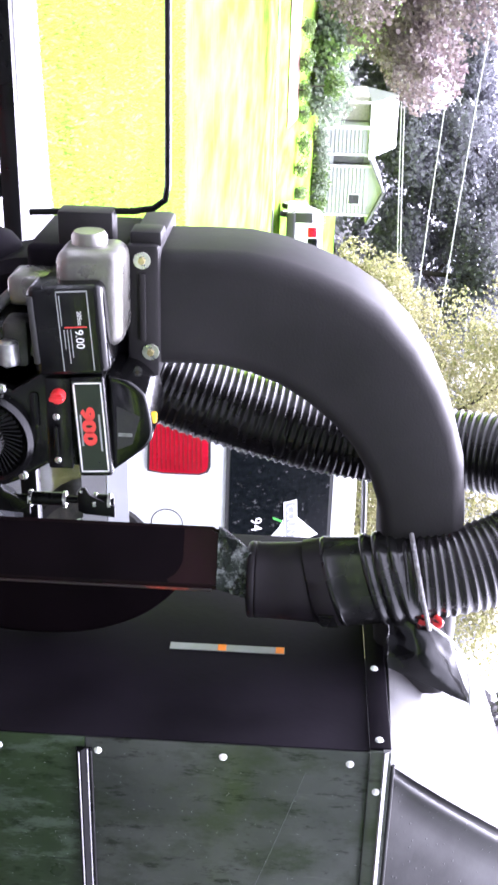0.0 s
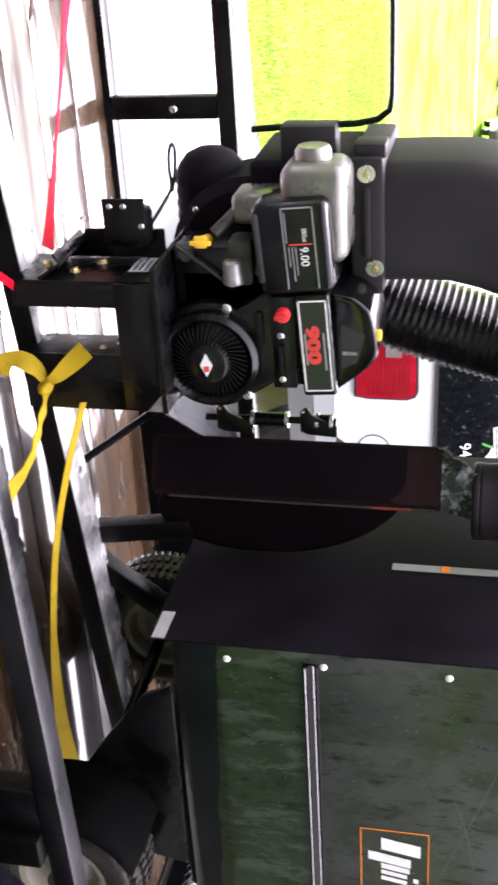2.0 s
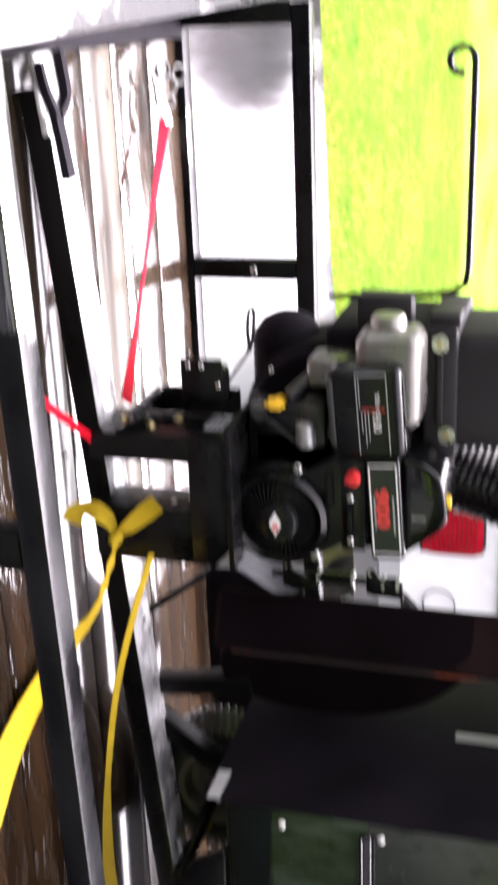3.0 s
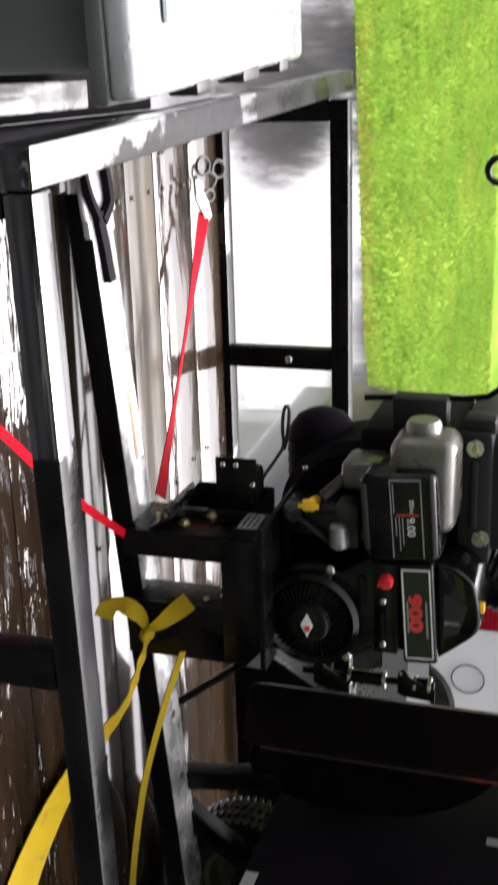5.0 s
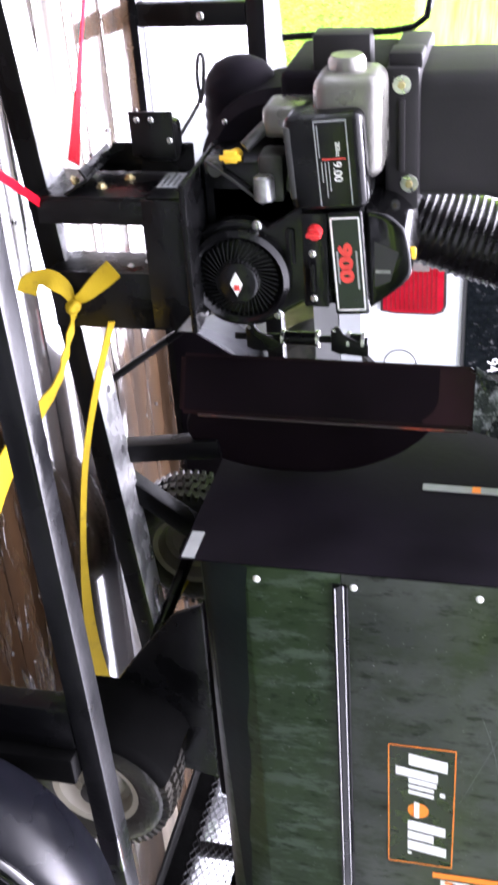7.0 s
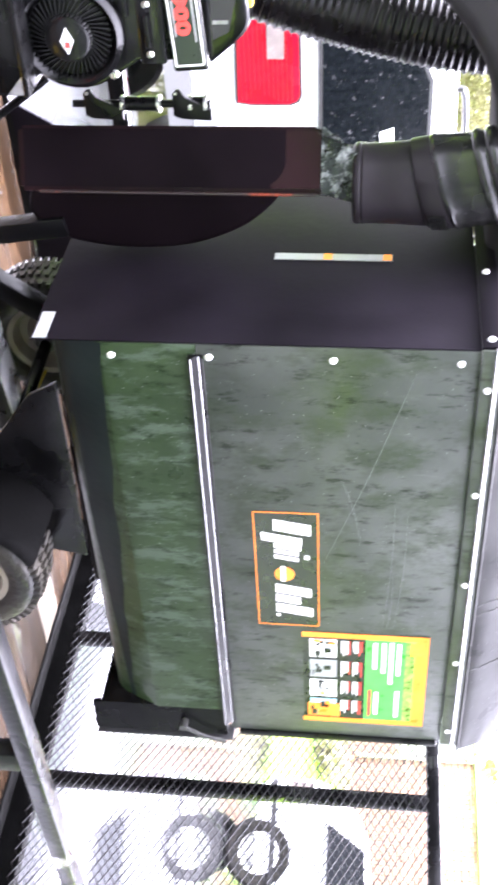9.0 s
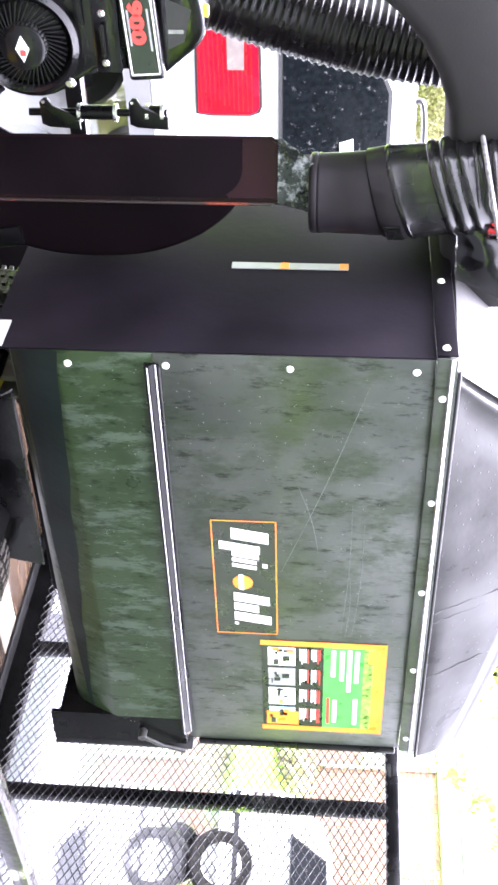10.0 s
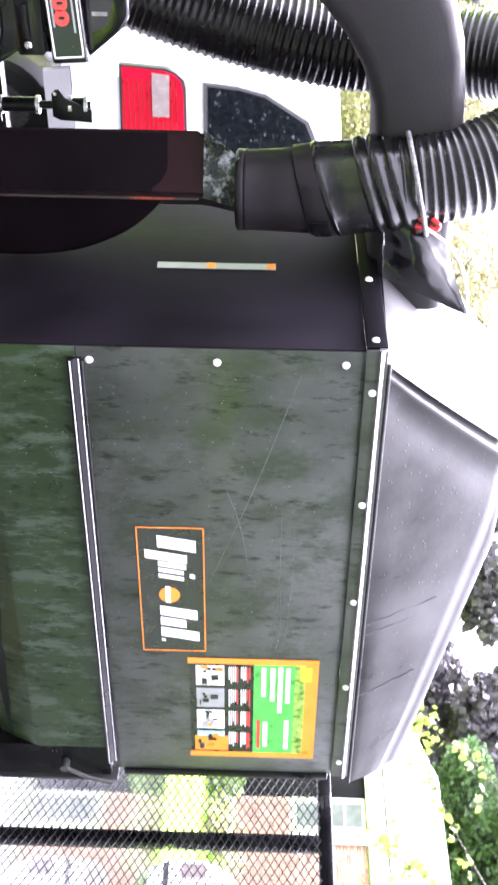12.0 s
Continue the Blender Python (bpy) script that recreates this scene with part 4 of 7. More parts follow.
    def flat(u0, u1, v0, v1, material, lift=0.0):
        part("print", plate(x0 + u0 * (x1 - x0), x0 + u1 * (x1 - x0), z0 + v0 * (z1 - z0), z0 + v1 * (z1 - z0), yy - lift, 0.0006), material, d)
    flat(0, 0.05, -0.01, 1, ORANGE_PRINT)
    flat(0.95, 1, -0.01, 1, ORANGE_PRINT)
    flat(0.05, 0.95, 0.90, 1, ORANGE_PRINT)
    flat(0.05, 0.95, 0.50, 0.82, GREEN_PRINT)
    flat(0.05, 0.95, 0.82, 0.90, LEAFGREEN_PRINT)
    for u0, u1, v in ((0.08, 0.42, 0.75), (0.07, 0.52, 0.69), (0.08, 0.40, 0.63), (0.08, 0.36, 0.56), (0.6, 0.9, 0.75), (0.62, 0.88, 0.58)):
        flat(u0, u1, v, v + 0.035, WHITE_PRINT, 0.0007)
    rng = random.Random(5)
    for i in range(4):
        u = 0.07 + 0.22 * i
        flat(u, u + 0.19, 0.05, 0.27, (WHITE_PRINT, GREY_PRINT, WHITE_PRINT, BLUE_PRINT)[i])
        for j in range(9):
            a, b = rng.uniform(0.0, 0.14), rng.uniform(0.0, 0.16)
            flat(u + a, u + a + rng.uniform(0.015, 0.06), 0.05 + b, 0.05 + b + rng.uniform(0.015, 0.06), rng.choice((BLACK_PRINT, BLACK_PRINT, GREY_PRINT, ORANGE_PRINT)), 0.0007 + 0.0001 * j)
        for col in (0.305, 0.40):
            for j in range(5):
                flat(u + 0.01, u + rng.uniform(0.11, 0.18), col + 0.016 * j, col + 0.016 * j + 0.009, (RED_PRINT if j == 4 or (col > 0.35 and j > 2) else WHITE_PRINT))
    flat(0.07, 0.2, 0.86, 0.95, YELLOW_PLASTIC, 0.0007)
    flat(0.6, 0.9, 0.53, 0.555, RED_PRINT, 0.0007)
    flat(0.78, 0.93, 0.03, 0.3, ORANGE_PRINT, 0.0007)


# Slate colour that stands in for the dark reflection in the fold.
FOLD_REFLECTION = mat("slate_fold_reflection", (0.011, 0.016, 0.016), 0.4, vary=0.35, scale=8, bump=0.05, bump_scale=60, spec=0.12, stretch=(1, 1, 0.4))
LIP_STEEL = mat("wet_grey_steel_lip", (0.035, 0.035, 0.036), 0.35, vary=0.3, scale=9, bump=0.1, bump_scale=60, spec=0.3)
SCRATCH = mat("pale_scratch", (0.06, 0.066, 0.064), 0.45, vary=0.4, scale=40, bump=0)
DROPS = mat("rain_water", (0.25, 0.26, 0.26), 0.05, vary=0.05, bump=0, coat=1.0)
hopper()


def hood():
    """The moulded hood: a sloping front face, creased side faces and a shallow crowned top."""
    y0, y1 = HY0 - 0.004, HY1 + 0.004
    mid = (y0 + y1) / 2

    def top(x):
        return 1.806 - 0.02 * max(0.0, 1.62 - x) if x < 1.70 else 1.808 - 0.235 * (x - 1.70) - 0.006 * max(0.0, (x - 2.3) / 0.18)

    ts = [k / 14 for k in range(15)]
    # along the front corner: a groove, a low ridge, then a broad shallow hollow
    crease = ((0, 0), (0.003, 0.012), (0.006, 0.018), (0.013, 0.018), (0.017, 0.004), (0.020, -0.003), (0.025, -0.004), (0.032, -0.001), (0.045, 0.006), (0.060, 0.011), (0.075, 0.012), (0.090, 0.009), (0.110, 0.004), (0.13, 0.0), (0.15, -0.002))
    grid = []
    for t in ts:
        corner = 1.332 + 0.262 * t
        wide = 1 + 0.3 * t
        cols = [(corner + e * wide, d) for e, d in crease]
        start = cols[-1][0]
        cols += [(start + (2.48 - start) * k / 14, -0.002 - 0.006 * math.sin(math.pi * k / 14)) for k in range(1, 15)]
        row = []
        for x, d in cols:
            fade = min(1, 0.25 + t * 6)
            rise = t * (top(x) - HZ1)
            lump = 0.0025 * noise.noise(Vector((x * 5, t * 2.5, 1))) * math.sin(math.pi * t)
            row.append(Vector((x, y0 + rise / 2 + d * fade + lump - 0.004 * math.sin(math.pi * t), HZ1 + 0.001 + rise)))
        grid.append(row)
    bm = bmesh.new()
    near = [[bm.verts.new(p) for p in row] for row in grid]
    far = [[bm.verts.new((p.x, 2 * mid - p.y, p.z)) for p in row] for row in grid]

    def skin(rows):
        for p, q in zip(rows, rows[1:]):
            for k in range(len(p) - 1):
                bm.faces.new((p[k], p[k + 1], q[k + 1], q[k]))

    skin(near)
    skin([r[::-1] for r in far])
    # front slope
    steps = (0.02, 0.06, 0.15, 0.35, 0.5, 0.65, 0.85, 0.94, 0.98)

    def across(a, b, out):
        return [a] + [bm.verts.new(a.co.lerp(b.co, u) + out * math.sin(math.pi * u)) for u in steps] + [b]

    front = [across(n[0], f[0], Vector((-0.008, 0, 0.010))) for n, f in zip(near, far)]
    skin([r[::-1] for r in front])
    bm.faces.new(front[0])
    # top: a lip, a sloping shoulder, a second lip, then a shallow crown
    profile = ((0.003, 0.002), (0.008, 0.003), (0.018, 0.022), (0.026, 0.036), (0.030, 0.039), (0.045, 0.037), (0.14, 0.040))
    tops = []
    for n, f in zip(near[-1], far[-1]):
        k = max(0.0, min(1.0, (n.co.x - 1.60) / 0.25))
        a = [bm.verts.new((n.co.x, n.co.y + dy, n.co.z + dz * k)) for dy, dz in profile]
        c = [bm.verts.new((n.co.x, f.co.y - dy, n.co.z + dz * k)) for dy, dz in reversed(profile)]
        tops.append([n] + a + [bm.verts.new((n.co.x, mid, n.co.z + 0.046 * k))] + c + [f])
    skin(tops)
    bm.faces.new([r[-1] for r in near] + tops[-1][1:-1] + [r[-1] for r in reversed(far)])
    bmesh.ops.recalc_face_normals(bm, faces=bm.faces[:])
    sweep(bm, [(HX0 + 0.02, HY0 - 0.006, HZ1 + 0.004), (2.48, HY0 - 0.006, HZ1 + 0.004)], 0.0035, 8)
    hd = part("hood", bm, HOOD_PLASTIC, vac, "wet moulded grey-black plastic hood with creased corner", smooth=60)
    # pale strips painted as the highlight on its top edges, and short cracks above the band
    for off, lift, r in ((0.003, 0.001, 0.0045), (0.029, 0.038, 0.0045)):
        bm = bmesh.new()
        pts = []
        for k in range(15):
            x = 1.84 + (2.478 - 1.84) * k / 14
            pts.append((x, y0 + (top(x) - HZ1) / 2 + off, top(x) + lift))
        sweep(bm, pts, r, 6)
        part("top_edge", bm, EDGE_GLINT, hd, "thin pale strip painted as highlight on the wet edge")
    for x, z1, lean in ((2.17, 1.675, 0.018), (1.985, 1.66, 0.006), (1.955, 1.70, 0.01)):
        bm = bmesh.new()
        z0 = 1.552
        pts = []
        for k in range(13):
            z = z0 + (z1 - z0) * k / 12
            pts.append((x - lean * k / 12 + 0.006 * noise.noise(Vector((k * 0.7, x * 9, 0))), y0 + (z - HZ1) / 2 - 0.0125, z))
        ribbon(bm, pts, (0, -1, 0.5), [0.0007 + 0.0005 * math.sin(k * 1.9) for k in range(13)], 0.0006)
        part("crack", bm, BLACK_TRIM, hd)


hood()


def chute():
    """A flat-sided elbow with rounded edges, from the blower up and over to the hood."""
    outer = [(0.525, 1.10), (0.523, 1.18), (0.524, 1.257), (0.535, 1.32), (0.553, 1.378), (0.579, 1.44), (0.617, 1.50), (0.677, 1.56), (0.75, 1.609), (0.82, 1.642), (0.891, 1.664), (1.0, 1.678), (1.15, 1.684), (1.40, 1.684)]
    inner = [(0.734, 1.10), (0.732, 1.16), (0.733, 1.22), (0.745, 1.27), (0.763, 1.318), (0.793, 1.368), (0.835, 1.42), (0.885, 1.463), (0.94, 1.495), (1.005, 1.517), (1.07, 1.525), (1.13, 1.527), (1.2, 1.527), (1.40, 1.527)]
    bm = bmesh.new()
    y0, y1, r = 1.90, 2.13, 0.036
    rings = []
    for (ox, oz), (ix, iz) in zip(outer, inner):
        o, i = Vector((ox, oz)), Vector((ix, iz))
        d = (i - o).normalized()
        near = [(o + d * r * (1 - math.sin(a)), y0 + r * (1 - math.cos(a))) for a in (math.pi / 2, math.pi / 3, math.pi / 6, 0)]
        near = near + [(i - d * r * (1 - math.sin(a)), y0 + r * (1 - math.cos(a))) for a in (0, math.pi / 6, math.pi / 3, math.pi / 2)]
        far = [(p, y0 + y1 - y) for p, y in reversed(near)]
        rings.append([bm.verts.new((p.x, y, p.y)) for p, y in near + far])
    n = len(rings[0])
    for a, b in zip(rings, rings[1:]):
        for k in range(n):
            bm.faces.new((a[k], a[(k + 1) % n], b[(k + 1) % n], b[k]))
    c = part("discharge_chute", bm, CHUTE_PLASTIC, vac, "moulded black plastic discharge elbow", smooth=60)
    # flange, ribs and bolts at its foot
    part("flange", boxed((0.508, 1.885, 1.055), (0.745, 2.14, 1.112), 0.008), CHUTE_PLASTIC, c)
    part("rib", boxed((0.556, 1.878, 1.079), (0.676, 1.886, 1.089), 0.002), CHUTE_PLASTIC, c)
    part("ear", boxed((0.488, 1.90, 1.06), (0.515, 1.96, 1.115), 0.006), CHUTE_PLASTIC, c)
    bb = bmesh.new()
    lathe(bb, [(0, 0.009), (0.006, 0.009), (0.007, 0.003), (0.0125, 0.002), (0.0125, 0)], (0, 0, 0), "z", 6)
    me = mesh_of("bolt", bb, BRASS)
    wb = bmesh.new()
    lathe(wb, [(0, 0.003), (0.0145, 0.003), (0.0155, 0)], (0, 0, 0), "z", 18)
    wm = mesh_of("washer", wb, SILVER)
    for x, z in ((0.534, 1.083), (0.697, 1.096)):
        piece("bolt", me, c, (x, 1.886, z), (90, 0, 0))
        piece("washer", wm, c, (x, 1.886, z), (90, 0, 0))


chute()


def engine():
    """The small petrol engine on its platform, its recoil cover towards the near side."""
    e = part("engine", boxed((0.66, 1.80, 0.762), (0.86, 2.02, 0.95), 0.02, 3), DARK_METAL, vac, "black and silver small petrol engine")
    cx, cz = 0.822, 0.826
    # blower housing round the recoil starter
    bm = bmesh.new()
    prism(bm, [(cx + 0.098 * math.cos(a), cz + 0.098 * math.sin(a)) for a in [math.radians(d) for d in range(150, 391, 12)]] + [(0.872, 0.93), (0.872, 0.985), (0.705, 0.985), (0.70, 0.93)], "y", 1.775, 1.90, 0.008, 3)
    part("blower_housing", bm, ENGINE_BLACK, e)
    bm = bmesh.new()
    lathe(bm, [(0.088, 0.0), (0.086, -0.02), (0.078, -0.028), (0.07, -0.022), (0.066, -0.016)], (cx, 1.778, cz), "y", 48)
    ring = part("recoil_cover", bm, ENGINE_BLACK, e, "finned black recoil starter cover")
    bm = bmesh.new()
    lathe(bm, [(0.036, -0.036), (0.037, -0.02), (0.066, -0.014), (0.066, -0.008)], (cx, 1.778, cz), "y", 48)
    part("backing", bm, BLACK_TRIM, ring)
    bm = bmesh.new()
    for k in range(44):
        a = k * math.tau / 44
        m = Matrix.Translation((cx, 1.757, cz)) @ Matrix.Rotation(a, 4, "Y") @ Matrix.Translation((0.052, 0, 0)) @ Matrix.Rotation(radians(20), 4, "Y")
        box(bm, (-0.017, -0.006, -0.0011), (0.017, 0.004, 0.0011), m=m)
    tagged(part("fin_ring", bm, ENGINE_BLACK, ring), kind="stuff")
    bm = bmesh.new()
    lathe(bm, [(0, -0.042), (0.03, -0.042), (0.036, -0.038), (0.037, -0.02)], (cx, 1.778, cz), "y", 32)
    part("centre_cap", bm, ENGINE_BLACK, ring)
    bm = bmesh.new()
    prism(bm, [(cx - 0.022, cz), (cx, cz + 0.011), (cx + 0.022, cz), (cx, cz - 0.011)], "y", 1.7352, 1.7358)
    part("emblem", bm, WHITE_PRINT, ring, "white diamond emblem with a red bar")
    bm = boxed((cx + 0.001, 1.7342, cz - 0.004), (cx + 0.011, 1.735, cz + 0.005))
    part("emblem_bar", bm, RED_PRINT, ring)
    for a in (40, 160, 280):
        piece("bolt", BOLT, e, (cx + 0.094 * math.cos(radians(a)), 1.775, cz + 0.094 * math.sin(radians(a))), (90, 0, 0))
    # pull-start bridge and speed lever
    bm = boxed((0.735, 1.768, 0.905), (0.80, 1.785, 0.922), 0.006)
    part("start_grip", bm, ENGINE_BLACK, e)
    # control strip
    bm = boxed((0.705, 1.762, 0.935), (0.872, 1.775, 0.978), 0.004)
    strip = part("control_strip", bm, ENGINE_BLACK, e)
    bm = bmesh.new()
    lathe(bm, [(0, -0.016), (0.010, -0.016), (0.0125, -0.010), (0.0125, 0)], (0.735, 1.762, 0.958), "y", 20)
    box(bm, (0.731, 1.738, 0.946), (0.739, 1.748, 0.970), 0.002)
    part("red_knob", bm, RED_PLASTIC, strip, "red stop switch knob")
    for x in (0.775, 0.855):
        piece("bolt", BOLT, strip, (x, 1.762, 0.952), (90, 0, 0), (0.7, 0.7, 0.9))
    part("speed_lever", boxed((0.79, 1.752, 0.948), (0.842, 1.758, 0.956), 0.002), ENGINE_BLACK, strip)
    # shroud over the cylinder with the name plate
    bm = boxed((0.700, 1.762, 0.982), (0.884, 1.93, 1.04), 0.006, 3)
    sh = part("shroud", bm, ENGINE_BLACK, e)
    bm = bmesh.new()
    rim = [(p.x, p.z) for p in smooth_line([(0.706, 0, 1.038), (0.712, 0, 1.072), (0.728, 0, 1.094), (0.745, 0, 1.104), (0.80, 0, 1.113), (0.828, 0, 1.104), (0.852, 0, 1.078), (0.884, 0, 1.038)], 4)]
    prism(bm, rim, "y", 1.778, 1.93, 0.007, 3)
    part("shroud_cap", bm, WET_SHROUD, e, "rounded black shroud shining with rain", smooth=60)
    bm = bmesh.new()
    prism(bm, [(0.757, 1.052), (0.838, 1.052), (0.826, 1.078), (0.775, 1.092)], "y", 1.7772, 1.7778)
    op = part("shroud_opening", bm, BLACK_TRIM, e)
    part("fin", boxed((0.806, 1.7755, 1.054), (0.812, 1.7770, 1.078)), WORN_STEEL, op)
    y = 1.7615
    part("name_plate", plate(0.708, 0.876, 0.985, 1.037, y, 0.0008), GREEN_CAP, sh, "dark green name plate with white border")
    for q in ((0.710, 0.874, 0.987, 0.9895), (0.710, 0.874, 1.0325, 1.035), (0.710, 0.7125, 0.987, 1.035), (0.8715, 0.874, 0.987, 1.035)):
        part("plate_border", plate(*q, y - 0.0009, 0.0005), WHITE_PRINT, sh)
    up = Matrix.Rotation(radians(90), 4, "X")
    lettering("number", "900", 0.030, Matrix.Translation((0.755, y - 0.0016, 0.998)) @ up @ Matrix.Diagonal((1.5, 0.95, 1, 1)), RED_PRINT, sh, "red number 900", 0.0018)
    part("print_bar", plate(0.768, 0.835, 1.0245, 1.0275, y - 0.0009, 0.0005), GREY_PRINT, sh)
    part("print_bar", plate(0.768, 0.825, 0.993, 0.996, y - 0.0009, 0.0005), GREY_PRINT, sh)
    # air cleaner box
    bm = boxed((0.545, 1.755, 0.915), (0.700, 1.86, 1.042), 0.016, 4)
    ac = part("air_cleaner", bm, ENGINE_BLACK, e, "black air cleaner cover with white print")
    part("cleaner_gap", boxed((0.56, 1.752, 0.918), (0.675, 1.80, 0.928), 0.003), BLACK_TRIM, ac)
    y = 1.754
    for z in (0.966, 1.016):
        part("line_print", plate(0.552, 0.688, z, z + 0.0017, y, 0.0006), GREY_PRINT, ac)
    part("line_print", plate(0.552, 0.5545, 0.966, 1.018, y, 0.0006), GREY_PRINT, ac)
    lettering("rating", "9.00", 0.019, Matrix.Translation((0.617, y - 0.0012, 0.992)) @ up, WHITE_PRINT, ac, "white number 9.00")
    lettering("capacity", "205cc", 0.010, Matrix.Translation((0.586, y - 0.0012, 0.998)) @ up, WHITE_PRINT, ac)
    for z, u0, u1 in ((0.984, 0.617, 0.665), (0.9785, 0.617, 0.675), (0.973, 0.617, 0.650), (0.9705, 0.56, 0.61)):
        part("line_print", plate(u0, u1, z, z + 0.0015, y, 0.0006), GREY_PRINT, ac)
    part("line_print", plate(0.612, 0.614, 0.975, 1.012, y, 0.0006), RED_PRINT, ac)
    # fuel tank behind it
    bm = boxed((0.497, 1.79, 0.952), (0.662, 1.90, 1.064), 0.026, 5)
    tk = part("fuel_tank", bm, TANK, e, "silver painted fuel tank with moulded cap")
    bm = bmesh.new()
    lathe(bm, [(0.03, 0), (0.03, -0.014), (0.025, -0.022), (0, -0.022)], (0.499, 1.85, 1.002), "x", 28)
    part("cap", bm, TANK, tk)
    for x in (0.525, 0.605):
        part("dimple", lathe(bmesh.new(), [(0, -0.001), (0.003, -0.001), (0.003, 0.001)], (x, 1.80, 1.0), "y", 10), BLACK_TRIM, tk)
    # exhaust side, carburettor, dipstick, plug
    bm = boxed((0.548, 1.81, 0.868), (0.60, 1.89, 0.952), 0.012, 3)
    part("muffler", bm, TANK, e, "dull silver bracket with yellow-green tint")
    bm = bmesh.new()
    lathe(bm, [(0, -0.022), (0.012, -0.022), (0.017, -0.018), (0.018, 0.018), (0.012, 0.022), (0, 0.022)], (0.672, 1.785, 0.872), "x", 20)
    part("carburettor", bm, WORN_STEEL, e, "bright bare metal carburettor bowl")
    bm = boxed((0.62, 1.79, 0.86), (0.70, 1.85, 0.905), 0.01, 2)
    cyl(bm, (0.61, 1.80, 0.84), (0.575, 1.83, 0.88), 0.010)
    part("linkage", bm, DARK_METAL, e)
    bm = bmesh.new()
    cyl(bm, (0.616, 1.775, 0.823), (0.63, 1.83, 0.82), 0.009)
    box(bm, (0.606, 1.766, 0.812), (0.626, 1.776, 0.834), 0.003)
    box(bm, (0.612, 1.762, 0.806), (0.62, 1.768, 0.842), 0.002)
    part("dipstick", bm, YELLOW_PLASTIC, e, "yellow oil filler cap")
    bm = bmesh.new()
    prism(bm, [(0.64, 0.765), (0.76, 0.765), (0.76, 0.93), (0.69, 0.93), (0.63, 0.87)], "y", 1.80, 1.93, 0.01, 2)
    part("crankcase", bm, ENGINE_BLACK, e)
    bm = bmesh.new()
    sweep(bm, smooth_line([(0.63, 1.79, 0.775), (0.66, 1.785, 0.82), (0.70, 1.785, 0.87)], 5), 0.003, 6)
    part("fuel_line", bm, BLACK_TRIM, e)
    bm = boxed((0.632, 1.80, 0.768), (0.66, 1.83, 0.80), 0.006)
    cyl(bm, (0.645, 1.79, 0.79), (0.645, 1.80, 0.79), 0.012)
    part("drain_boss", bm, DARK_METAL, e)
    bm = bmesh.new()
    box(bm, (0.772, 1.785, 1.096), (0.790, 1.80, 1.118), 0.003)
    part("fuel_clip", bm, YELLOW_PLASTIC, e)
    # the plate and the air cleaner lean a little to the rear
    for ob, centre, lean in ((sh, Vector((0.79, 1.8, 1.01)), -3.5), (ac, Vector((0.62, 1.8, 0.98)), -4)):
        c = centre - ORIGIN[vac]
        ob.matrix_basis = Matrix.Translation(c) @ Matrix.Rotation(radians(lean), 4, "Y") @ Matrix.Translation(-c)


WET_SHROUD = mat("wet_black_shroud", (0.0025, 0.0025, 0.0027), 0.16, vary=0.3, scale=20, bump=0.05, bump_scale=120, coat=0.3, spec=0.2)
GREEN_CAP = mat("dark_green_plate", (0.007, 0.014, 0.007), 0.35, vary=0.2, scale=30, bump=0)
engine()


def blower():
    """The scroll behind the engine, with inlet collar and crank rod."""
    bm = bmesh.new()
    lathe(bm, [(0.03, -0.05), (0.13, -0.05), (0.15, -0.03), (0.15, 0.10), (0.13, 0.12), (0.03, 0.12)], (0.705, 1.98, 0.87), "y", 48)
    b = part("blower", bm, END_STEEL, vac, "round black blower scroll behind the engine")
    part("scroll_neck", boxed((0.518, 1.905, 0.88), (0.742, 2.13, 1.06), 0.012, 3), END_STEEL, b)
    bm = bmesh.new()
    lathe(bm, [(0, 0), (0.025, 0.003), (0.045, 0.013), (0.058, 0.030)] + [(0.064 + (0.0025 if k % 2 else 0), 0.045 + 0.011 * k) for k in range(10)], (0.522, 2.03, 0.782), "x", 32)
    part("inlet_collar", bm, END_STEEL, b)
    for a in range(0, 360, 45):
        piece("bolt", BOLT, b, (0.705 + 0.135 * math.cos(radians(a)), 1.932, 0.87 + 0.135 * math.sin(radians(a))), (90, 0, 0), (0.6, 0.6, 0.8))
    bm = boxed((0.462, 1.915, 0.935), (0.53, 1.965, 1.03), 0.004)
    part("rod_bracket", bm, CHUTE_PLASTIC, b)
    bm = bmesh.new()
    line = [(0.474, 1.95, 0.88), (0.470, 1.95, 0.95), (0.466, 1.95, 1.06), (0.460, 1.95, 1.095), (0.445, 1.95, 1.115), (0.42, 1.95, 1.12), (0.3, 1.95, 1.121), (0.12, 1.95, 1.122)]
    loop = [(0.085 + 0.022 * math.cos(a), 1.95 + 0.004 * k, 1.10 + 0.022 * math.sin(a)) for k, a in enumerate([math.radians(d) for d in range(90, 390, 30)])]
    sweep(bm, line + loop, 0.0058, 10)
    part("crank_rod", bm, BLACK_STEEL, b, "bent black steel rod with looped end")
    bm = bmesh.new()
    sweep(bm, smooth_line([(0.70, 1.87, 0.668), (0.64, 1.92, 0.69), (0.60, 1.94, 0.715), (0.575, 1.95, 0.728), (0.545, 1.95, 0.727), (0.515, 1.95, 0.729), (0.500, 1.95, 0.734), (0.504, 1.95, 0.740), (0.53, 1.95, 0.739), (0.56, 1.95, 0.735), (0.582, 1.95, 0.729)], 5), 0.0036, 6)
    part("cable_loop", bm, BLACK_TRIM, b, "loop of thin black control cable")


blower()


